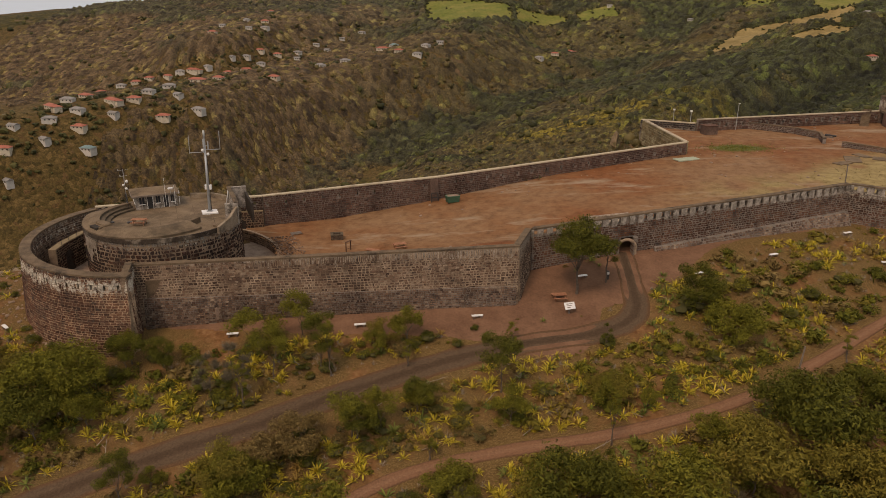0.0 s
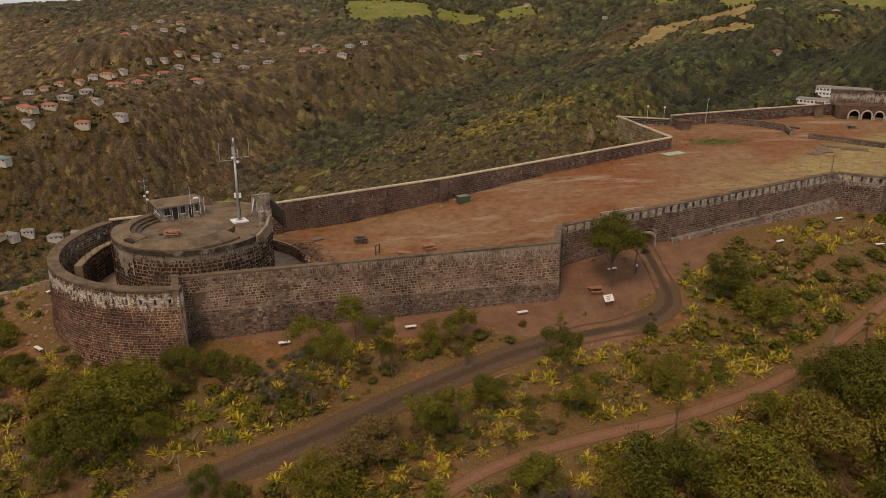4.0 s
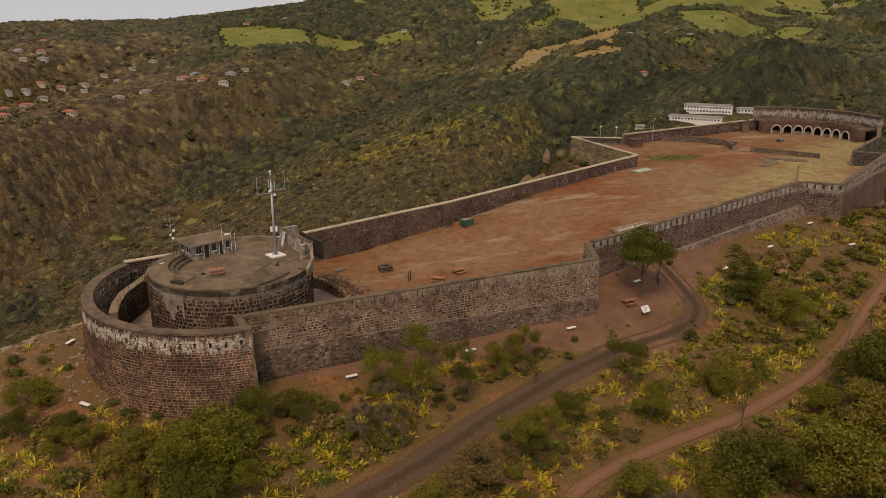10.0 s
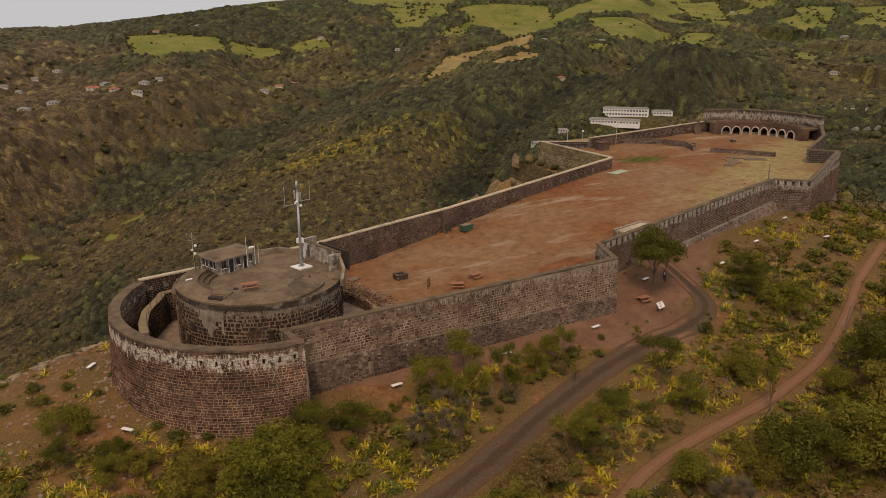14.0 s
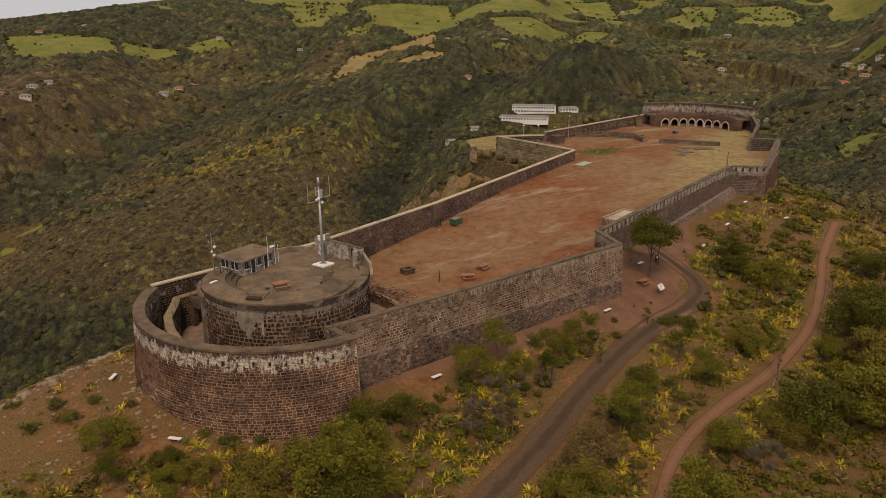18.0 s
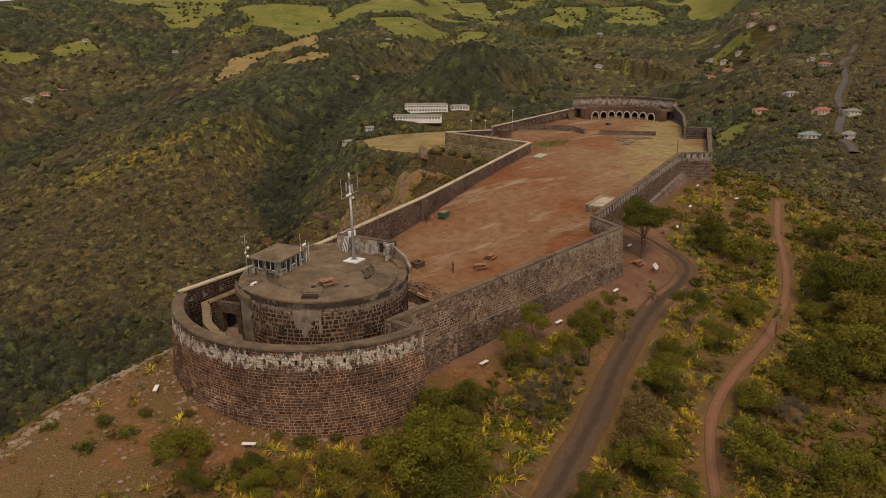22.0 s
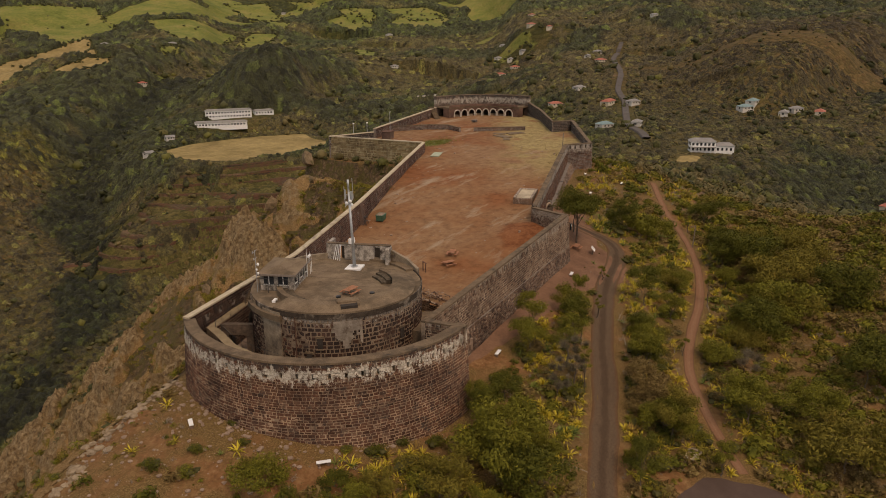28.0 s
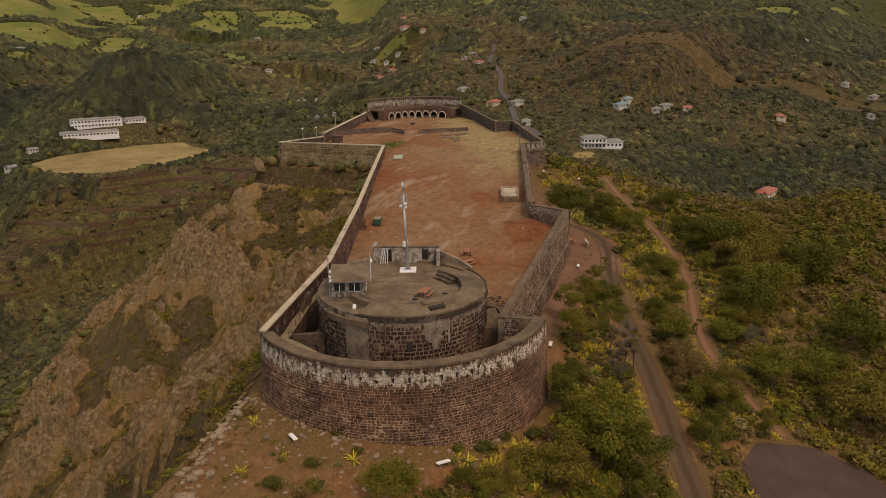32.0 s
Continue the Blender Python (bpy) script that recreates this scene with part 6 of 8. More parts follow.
part("slab", boxed(-2.6, 2.6, -1.1, 1.1, 0.0, 0.22, bevel=0.03), plain("pale_green_concrete", (0.27, 0.31, 0.22), (0.4, 0.43, 0.32), 1.0), o)
for k in range(4):
    x, y, w = 82 + 3.4 * k, 143 + 2.2 * (k % 3) + k, 1.0 + 0.5 * (k % 2)
    o = thing("foundation_slab", "broken pale concrete foundation slab in dry grass", "slab", yard_at(x - 4, y + 4, 30 + 40 * k), "foundation slabs")
    part("slab", boxed(-1.8 * w, 1.8 * w, -w, w, -0.05, 0.16, bevel=0.03), SLAB, o)

o = thing("timber_pole", "dark leaning timber pole beside the parapet", "pole", pose(68.0, 124.6, float(yard_z(68, 124.6)) - 0.2, 3, -4, 0))
part("pole", tube(bmesh.new(), (0, 0, 0), (0, 0, 5.4), 0.12, 0.09, 8), GREY_WOOD, o)
part("insulator", tube(bmesh.new(), (-0.3, 0, 5.2), (0.3, 0, 5.2), 0.04, n=6), GREY_WOOD, o)
o = thing("timber_pole", "dark leaning timber pole beside the footpath", "pole", pose(45.8, 83.3, float(ground_z(45.8, 83.3)) - 0.3, 2, 3, 0))
part("pole", tube(bmesh.new(), (0, 0, 0), (0, 0, 5.0), 0.13, 0.1, 8), GREY_WOOD, o)
o = thing("lamp_post", "slim pale lamp post by the inner wall", "lamp post", yard_at(68.6, 181.5))
part("post", tube(bmesh.new(), (0, 0, -0.2), (0, 0, 6.2), 0.1, 0.06, 8), STEEL, o)
part("lamp_head", boxed(-0.12, 0.45, -0.1, 0.1, 6.15, 6.28, bevel=0.03), WHITE, o)
for k, (x, y) in enumerate(((57.5, 180.8), (54.0, 182.8))):
    o = thing("flood_light", "short post with a small white flood light", "lamp post", pose(x, y, 6.0), "small flood lights")
    part("post", tube(bmesh.new(), (0, 0, -1.0), (0, 0, 4.6), 0.07, n=8), STEEL, o)
    part("lamp_head", boxed(-0.25, 0.25, -0.15, 0.15, 4.5, 4.85, bevel=0.05), WHITE, o)
o = thing("store_box", "small square stone store by the parapet", "store", yard_at(60.6, 175.8, 18))
part("wall", boxed(-1.5, 1.5, -1.2, 1.2, -0.3, 2.0), NORTH_STONE, o)
part("roof", boxed(-1.65, 1.65, -1.35, 1.35, 2.0, 2.15, bevel=0.03), RUST, o)
o = thing("rest_table", "dark square stone table in the upper yard", "table", yard_at(101.5, 173))
part("top", boxed(-1.1, 1.1, -0.8, 0.8, 0.6, 0.75, bevel=0.03), DARK_MORTAR, o)
part("base", boxed(-0.7, 0.7, -0.5, 0.5, -0.1, 0.6), DARK_MORTAR, o)
o = thing("gun_barrel", "old iron gun barrel lying by the inner wall", "cannon", yard_at(86.8, 172.4, -40))
part("barrel", tube(bmesh.new(), (-1.2, 0, 0.45), (1.2, 0, 0.5), 0.3, 0.18, 12), BLACK_METAL, o)
part("carriage", boxed(-0.8, 0.6, -0.35, 0.35, -0.05, 0.35), GREY_WOOD, o)

# ruined stone enclosure inside the gate wall, with a levelled top
o = thing("ruined_enclosure", "low ruined stone enclosure with a pale levelled top", "ruin", pose(27.5, 112.4, 0, 0, 0, 21))
for a in ((-4.2, 4.2, -1.9, -1.4), (-4.2, 4.2, 1.4, 1.9), (-4.2, -3.7, -1.4, 1.4), (3.7, 4.2, -1.4, 1.4)):
    part("wall", boxed(*a, 2.5, 4.95 if a[1] > -3 else 4.7, bevel=0.06), GREY_STONE, o)
part("top", boxed(-3.7, 3.7, -1.4, 1.4, 2.5, 4.75), PALE_COPING, o)

o = thing("stone_table", "round pale stone table on a short pedestal by the car park", "table", ground_at(-20.0, 61.9))
part("top", tube(bmesh.new(), (0, 0, 0.66), (0, 0, 0.78), 0.85, 0.82, n=24), PALE_COPING, o)
part("pedestal", tube(bmesh.new(), (0, 0, -0.2), (0, 0, 0.66), 0.32, 0.26, n=16), RUBBLE, o)
for k in range(3):
    a = radians(40 + 120 * k)
    part("bench_block", boxed(-0.35, 0.35, -0.18, 0.18, -0.1, 0.42, bevel=0.03, m=Matrix.Translation((1.25 * math.cos(a), 1.25 * math.sin(a), 0)) @ Matrix.Rotation(a + math.pi / 2, 4, "Z")), RUBBLE, o)

# tumbled stones in the courtyard and below the walls
def pebble(seed, r=1.0, sub=1):
    bm = bmesh.new()
    bmesh.ops.create_icosphere(bm, subdivisions=sub, radius=r)
    rr = random.Random(seed)
    for v in bm.verts:
        v.co *= rr.uniform(0.7, 1.15)
        v.co.z *= 0.7
    return bm


def scatter(name, label, protos, spots, mat, category="", smooth=False):
    """One mesh of many copies of the prototype shapes; spots: x, y, z, size, turn, squash."""
    rr = random.Random(name)
    vs, fs, k = [], [], 0
    for x, y, z, size, turn, squash in spots:
        pv, pf = rr.choice(protos)
        c, s = math.cos(turn), math.sin(turn)
        q = np.empty_like(pv)
        q[:, 0], q[:, 1], q[:, 2] = (pv[:, 0] * c - pv[:, 1] * s) * size + x, (pv[:, 0] * s + pv[:, 1] * c) * size + y, pv[:, 2] * size * squash + z
        vs.append(q)
        fs.append(pf + k)
        k += len(pv)
    me = mesh_of(name, np.concatenate(vs), np.concatenate(fs), mat, smooth)
    return tagged(new(name, me), label, category or name.replace("_", " "), kind="stuff")


def arrays(bm):
    bmesh.ops.triangulate(bm, faces=bm.faces[:])
    v = np.array([q.co[:] for q in bm.verts])
    bm.verts.index_update()
    f = np.array([[w.index for w in q.verts] for q in bm.faces])
    bm.free()
    return v, f


PEBBLES = [arrays(pebble(k)) for k in range(5)]
nr = np.random.RandomState(5)


def spots_on(x, y, z, lo, hi, squash=(0.7, 1.2), power=2.0):
    size = lo + (hi - lo) * nr.rand(len(x)) ** power
    return np.c_[x, y, z, size, nr.rand(len(x)) * 6.28, nr.uniform(*squash, len(x))]


x, y = nr.uniform(-22, 118, 1500), nr.uniform(92, 185, 1500)
ok = inside(x, y, YARD) & ((lumps(x, y, 10, 3, 2) > 0.08) | (np.hypot((x - 60) / 12, (y - 158) / 8) < 1) | (np.hypot((x - 8) / 12, (y - 104) / 6) < 1))
x, y = x[ok], y[ok]
scatter("yard_rubble", "scattered small pale stones on red earth", PEBBLES, spots_on(x, y, yard_z(x, y) + 0.02, 0.05, 0.4, power=4), RUBBLE)
a, r = nr.uniform(radians(-45), radians(40), 900), nr.uniform(15.6, 19.6, 900)
x, y = TOWER[0] + r * np.cos(a), TOWER[1] + r * np.sin(a)
scatter("rubble_bank", "bank of broken stone rubble beside the tower ditch", PEBBLES, spots_on(x, y, yard_z(x, y) + 0.35 * np.exp(-((r - 16.6) / 1.3) ** 2), 0.06, 0.26), GREY_STONE)
a, r = nr.uniform(radians(140), radians(262), 900), 18.9 + 16 * nr.rand(900) ** 1.6
x, y = RING[0] + r * np.cos(a), RING[1] + r * np.sin(a)
ok = beyond(x, y, CLIFF) < 1
scatter("scree", "loose reddish scree stones below the ring wall", PEBBLES, spots_on(x[ok], y[ok], ground_z(x[ok], y[ok]) + 0.03, 0.06, 0.4, power=4), RUBBLE)

# low white-edged boundary wall along the brink
BRINK = plain("weathered_brink_stone", (0.17, 0.115, 0.07), (0.36, 0.275, 0.18), 1.5, relief=0.5, stain=(0.14, 0.095, 0.058))
s = Solid()
edge = Line([(-54.6, 115.1), (-58.5, 114.8), (-63.5, 113.6), (-68.5, 112.0), (-73, 108.8), (-77, 105.8)])
for q in np.arange(0, edge.length - 0.5, 0.75):
    if q < 5 or (9 < q < 12) or nr.rand() < 0.25:
        g = float(ground_z(*edge.at(q)))
        band(s, edge, q, q + 0.72, lambda t: g - 0.8, lambda t: g + 0.1 + 0.25 * nr.rand(), 0.3, 0.2, 0.25)
q = nr.rand(150) * edge.length
at = edge.at(q) + edge.right(q) * nr.normal(0, 0.8, 150)[:, None]
scatter("brink_rocks", "broken pale rocks along the brink of the slope", PEBBLES, spots_on(at[:, 0], at[:, 1], ground_z(at[:, 0], at[:, 1]), 0.12, 0.75, (0.6, 1.1), 2.4), BRINK, "rock")
tagged(new("wall_brink", s.mesh("wall_brink", BRINK)), "low broken pale wall along the cliff edge", "wall", kind="structure")

# white-topped stone markers along the walls
def marker(x, y, turn, first=[]):
    m = ground_at(x, y, turn, 0.05)
    if first:
        return copy_thing(first[0], m)
    o = thing("stone_bench", "small bench with a white slab top on stone feet", "bench", m, "white benches below the walls")
    part("slab", boxed(-0.75, 0.75, -0.24, 0.24, 0.42, 0.55, bevel=0.03), WHITE, o)
    for k in (-0.5, 0.5):
        part("foot", boxed(k - 0.13, k + 0.13, -0.2, 0.2, 0, 0.42, bevel=0.02), GREY_STONE, o)
    first.append(o)


for x, y, turn in ((7.1, 91.9, 15), (-8.2, 89.6, 12), (-24.4, 87.3, 12), (-55.7, 89.2, -40), (-60.2, 104.7, 60), (51.6, 109, 24), (66, 117, 24), (67.9, 108.2, 10), (38.9, 103.2, 25)):
    marker(x, y, turn)
o = thing("sign_board", "white information board on a dark post", "sign", ground_at(19.4, 93.6, 20))
part("post", boxed(-0.08, 0.08, -0.08, 0.08, -0.2, 0.95), GREY_WOOD, o)
bd = part("board", boxed(-0.75, 0.75, -0.04, 0.04, -0.5, 0.5, m=Matrix.Translation((0, -0.05, 1.15)) @ Matrix.Rotation(radians(-40), 4, "X"), bevel=0.01), WHITE, o)
for k in range(3):
    part("text_bar", boxed(-0.45, 0.45 - 0.2 * k, -0.052, -0.041, 0.2 - 0.24 * k, 0.3 - 0.24 * k, m=Matrix.Translation((0, -0.05, 1.15)) @ Matrix.Rotation(radians(-40), 4, "X")), GREY_WOOD, bd)
marker(22.0, 101.2, 20)
o = thing("post_box", "slim dark post with a white plate", "post", ground_at(25.6, 101.2))
part("post", boxed(-0.14, 0.14, -0.14, 0.14, -0.1, 1.3), BLACK_METAL, o)
part("plate", boxed(-0.16, 0.16, -0.17, -0.14, 0.8, 1.2), WHITE, o)
o = thing("round_table", "round stone table with a pale patterned top", "table", ground_at(-18.8, 61.9))
part("top", tube(bmesh.new(), (0, 0, 0.62), (0, 0, 0.74), 0.85, n=24), PLASTER, o)
part("hub", tube(bmesh.new(), (0, 0, 0.74), (0, 0, 0.755), 0.3, n=16), GREY_STONE, o)
part("pedestal", tube(bmesh.new(), (0, 0, -0.1), (0, 0, 0.62), 0.3, 0.24, 14), GREY_STONE, o)

# car park and trodden apron
def patch(name, label, cat, test, x0, x1, y0, y1, mat, lift, step=0.7):
    xs, ys = np.arange(x0, x1, step), np.arange(y0, y1, step)
    gx, gy = np.meshgrid(xs, ys)
    t = test(gx, gy)
    gz = ground_z(gx, gy) + lift * np.clip(t * 3, -1.5, 1)
    keep = t[:-1, :-1] > -0.25
    i = np.arange(gx.size).reshape(gx.shape)
    f = np.stack([i[:-1, :-1], i[:-1, 1:], i[1:, 1:], i[1:, :-1]], -1)[keep]
    used = np.unique(f)
    back = np.full(gx.size, -1)
    back[used] = np.arange(len(used))
    return tagged(new(name, mesh_of(name, np.stack([gx, gy, gz], -1).reshape(-1, 3)[used], back[f], mat, True)), label, cat, kind="structure")


ROAD_LINE, TRAIL_LINE = smooth_line(ROAD_PTS, 5), smooth_line(TRAIL_PTS, 5)


def strip_gap(x, y):
    return np.minimum(np.abs(beyond(x, y, ROAD_LINE)) - 2.2, np.abs(beyond(x, y, TRAIL_LINE)) - 1.3)


def apron(x, y):
    """Positive on the bare red ground between the walls and the road."""
    wall = np.abs(beyond(x, y, [LONG_START, STEP, STEP_IN, EAST_IN]))
    upto = np.interp(x, [-42, -30, -8, 8, 20, 30, 45, 70], [0.5, 2.0, 4.5, 7.5, 12, 11, 2.5, 1.5])
    return np.minimum((upto - wall) / 3 + 0.8 * lumps(x, y, 6, 3, 7), 1)


patch("pavement_apron", "bare trodden red soil below the rampart", "ground", apron, -44, 72, 78, 124, APRON, 0.05)
lot = lambda x, y: np.clip((10.5 - np.hypot((x + 27) / 1.0, (y - 50.5) / 1.0)) / 2 + 0.5 * lumps(x, y, 4, 3, 3), -1, 1)
patch("pavement_car_park", "old dark tarmac car park edge", "car park", lot, -42, -12, 36, 66, TARMAC, 0.08, 0.5)


# ---- plants ----
def leaf_ball(seed, lobes, leaves, leaf, flat=0.8, spread=0.55):
    """Loose leaves on several lobes within a unit crown: verts and triangles."""
    r = np.random.RandomState(seed)
    c = r.normal(size=(lobes, 3))
    c = c / np.linalg.norm(c, axis=1, keepdims=True) * r.uniform(0.25, spread, (lobes, 1))
    c[:, 2] = np.abs(c[:, 2]) * flat
    rad = r.uniform(0.3, 0.52, lobes)
    which = r.randint(0, lobes, leaves)
    d = r.normal(size=(leaves, 3))
    d /= np.linalg.norm(d, axis=1, keepdims=True)
    p = c[which] + d * (rad[which] * r.uniform(0.6, 1.05, leaves))[:, None]
    p[:, 2] *= flat
    p[:, 2] += 0.28
    n = d + 0.5 * r.normal(size=(leaves, 3)) + (0, 0, 0.35)
    n /= np.linalg.norm(n, axis=1, keepdims=True)
    u = np.cross(n, r.normal(size=(leaves, 3)))
    u /= np.linalg.norm(u, axis=1, keepdims=True)
    w = np.cross(n, u)
    s = leaf * r.uniform(0.6, 1.4, leaves)[:, None]
    v = np.stack([p - u * s + w * s * 0.1, p + w * s * 0.62 + n * s * 0.15, p + u * s], 1).reshape(-1, 3)
    f = np.arange(leaves * 3).reshape(-1, 3)
    return v, f


def core_ball(seed, lobes=5, flat=0.8, sub=0):
    """Solid lobes that fill the inside of a crown."""
    bm = bmesh.new()
    r = random.Random(seed)
    for _ in range(lobes):
        m = Matrix.Translation((r.uniform(-0.4, 0.4), r.uniform(-0.4, 0.4), r.uniform(0.15, 0.5))) @ Matrix.Diagonal((0.29, 0.29, 0.27 * flat, 1))
        # a twelve-cornered ball
        g = (1 + 5**0.5) / 2
        pts = [bm.verts.new(m @ (Vector(p).normalized())) for p in ((-1, g, 0), (1, g, 0), (-1, -g, 0), (1, -g, 0), (0, -1, g), (0, 1, g), (0, -1, -g), (0, 1, -g), (g, 0, -1), (g, 0, 1), (-g, 0, -1), (-g, 0, 1))]
        for f in ((0, 11, 5), (0, 5, 1), (0, 1, 7), (0, 7, 10), (0, 10, 11), (1, 5, 9), (5, 11, 4), (11, 10, 2), (10, 7, 6), (7, 1, 8), (3, 9, 4), (3, 4, 2), (3, 2, 6), (3, 6, 8), (3, 8, 9), (4, 9, 5), (2, 4, 11), (6, 2, 10), (8, 6, 7), (9, 8, 1)):
            bm.faces.new([pts[i] for i in f])
    for v in bm.verts:
        v.co *= r.uniform(0.85, 1.1)
    return arrays(bm)


def joined(*pieces):
    vs, fs, k = [], [], 0
    for v, f in pieces:
        vs.append(v)
        fs.append(f + k)
        k += len(v)
    return np.concatenate(vs), np.concatenate(fs)


def blades(seed, n=30, length=1.0, lift=0.55):
    """A rosette of stiff tapering blades."""
    r = np.random.RandomState(seed)
    vs, fs = [], []
    for i in range(n):
        a = 6.2832 * i / n * 2.4 + r.uniform(-0.3, 0.3)
        up = r.uniform(0.15, 1.25)
        L = length * r.uniform(0.65, 1.1)
        d = np.array([math.cos(a) * math.cos(up), math.sin(a) * math.cos(up), math.sin(up)])
        side = np.array([-math.sin(a), math.cos(a), 0])
        p0, p1 = d * 0.06 * L, d * 0.6 * L
        p2 = d * L + np.array([0, 0, -0.22 * L * math.cos(up)])
        w = 0.055 * L
        k = len(vs)
        vs += [p0 - side * w * 0.7, p0 + side * w * 0.7, p1 - side * w, p1 + side * w, p2]
        fs += [(k, k + 1, k + 3), (k, k + 3, k + 2), (k + 2, k + 3, k + 4)]
    return np.array(vs), np.array(fs)


def twigs(seed, n=40, thick=0.018):
    """A bare shrub of thin sticks."""
    r = np.random.RandomState(seed)
    vs, fs = [], []
    for i in range(n):
        a, up = r.uniform(0, 6.28), r.uniform(0.35, 1.4)
        d = np.array([math.cos(a) * math.cos(up), math.sin(a) * math.cos(up), math.sin(up)])
        o = d * r.uniform(0, 0.45)
        d2 = d + r.normal(size=3) * 0.4
        e = o + d2 / np.linalg.norm(d2) * r.uniform(0.3, 0.6)
        s = np.cross(d, r.normal(size=3))
        s = s / np.linalg.norm(s) * thick
        k = len(vs)
        vs += [o - s, o + s, e]
        fs += [(k, k + 1, k + 2)]
    return np.array(vs), np.array(fs)


SHRUBS = [leaf_ball(k, 11, 820, 0.068) for k in range(4)]
CORES = [core_ball(k) for k in range(3)]
ROSETTES = [blades(k) for k in range(4)]
TWIGS = [twigs(k) for k in range(3)]
LIGHT_ROSETTES = [blades(30 + k, 19) for k in range(5)]
BARE = [twigs(20 + k, 330, 0.011) for k in range(2)]
GREY_TWIG = foliage("grey_bare_twigs", (0.085, 0.07, 0.045), (0.19, 0.155, 0.105))
leafy = {}


def plant_mesh(kind, k, mat):
    key = (kind, k, mat.name)
    if key not in leafy:
        v, f = {"shrub": SHRUBS, "core": CORES, "rosette": ROSETTES, "twig": TWIGS}[kind][k]
        leafy[key] = mesh_of(kind, v, f, mat)
    return leafy[key]


KINDS = {
    "dark": (LEAF_DARK, "dense dark green shrub growing on the dry slope"),
    "mid": (LEAF_MID, "bright mid-green leafy shrub on the dry slope"),
    "olive": (LEAF_OLIVE, "open olive-coloured shrub with dry tips"),
    "dry": (LEAF_DRY, "brownish dry shrub with sparse leaves"),
}
# Dark tone for the lobes: the crown's inner shade put into their colour.
SHADE_CORE = foliage("crown_inner_shade", (0.034, 0.033, 0.012), (0.075, 0.066, 0.024), 4.0)


def shrub(x, y, size, tone, tall=0.85, first={}):
    k = rng.randrange(4)
    m = Matrix.Translation((x, y, float(ground_z(x, y)) - 0.06 * size)) @ Matrix.Rotation(rng.uniform(0, 6.28), 4, "Z")
    o = new("shrub")
    o.matrix_basis = m @ Matrix.Diagonal((size * rng.uniform(0.85, 1.15), size * rng.uniform(0.85, 1.15), size * tall, 1))
    mat, label = KINDS[tone]
    tagged(o, label, "shrub", "shrubs on the slope")
    c = part("foliage", plant_mesh("shrub", k, mat), mat, o)
    part("inner_shade_lobes", plant_mesh("core", k % 3, SHADE_CORE), SHADE_CORE, o)
    if tone == "dry":
        part("bare_twigs", plant_mesh("twig", k % 3, DRY_WOOD), DRY_WOOD, o)
    return o


def tree(x, y, height, spread, tone, trunk=0.16, clear=0.45, label="", lean=0.0, layers=7):
    """A tapered trunk, forked limbs, and a crown of separate leaf clumps."""
    r = random.Random(int(x * 71 + y * 13))
    spread = min(spread, max(float(strip_gap(np.array(x), np.array(y))) * 1.15, 0.9))
    z = float(ground_z(x, y)) - 0.2
    o = thing("tree", label or "slender tree with an open leafy crown", "tree", pose(x, y, z, 0, 0, r.uniform(0, 360)))
    bm = bmesh.new()
    p, rad, top = Vector((0, 0, 0)), trunk, []
    for i in range(5):
        q = Vector((lean * (i + 1) * 0.2 + r.uniform(-0.12, 0.12), r.uniform(-0.12, 0.12), height * clear * 1.5 * (i + 1) / 5))
        tube(bm, p, q, rad, rad * 0.82, 8)
        p, rad = q, rad * 0.82
        if i >= 2:
            top.append((q, rad))
    part("trunk", bm, BARK, o)
    clumps = []
    for i in range(layers):
        q, rad = top[i % len(top)]
        a = 2.4 * i + r.uniform(-0.4, 0.4)
        e = q + Vector((math.cos(a) * spread * r.uniform(0.35, 0.8), math.sin(a) * spread * r.uniform(0.35, 0.8), (height - q.z) * r.uniform(0.15, 0.8)))
        part("limb", tube(bmesh.new(), q, e, rad * 0.5, rad * 0.2, 6), BARK, o)
        clumps.append((e, r.uniform(0.5, 0.75) * spread))
    clumps.append((Vector((p.x, p.y, height * 0.82)), 0.6 * spread))
    mat = GREY_TWIG if tone == "bare" else KINDS[tone][0]
    pieces = []
    for e, s in clumps:
        v, f = BARE[r.randrange(2)] if tone == "bare" else SHRUBS[r.randrange(4)]
        t = r.uniform(0, 6.28)
        w = np.stack([v[:, 0] * math.cos(t) - v[:, 1] * math.sin(t), v[:, 0] * math.sin(t) + v[:, 1] * math.cos(t), (v[:, 2] - 0.35) * 1.05], -1) * s + np.array(e)
        pieces.append((w, f))
    v, f = joined(*pieces)
    part("crown", mesh_of("crown", v, f, mat), mat, o)
    return o


TREE_LABELS = {
    "mid": "small leafy green tree branching low on the slope", "dark": "dense dark green small tree on the slope", "olive": "olive-coloured bushy small tree with dry tips",
    "dry": "brownish bushy small tree with sparse leaves", "bare": "leafless grey small tree with fine bare twigs",
}
tree(20.8, 97.6, 11.2, 4.4, "dark", 0.22, 0.36, "tall slender tree with an open green crown by the gate road", layers=15)
tree(25.2, 100.4, 7.4, 2.4, "dark", 0.14, 0.5)
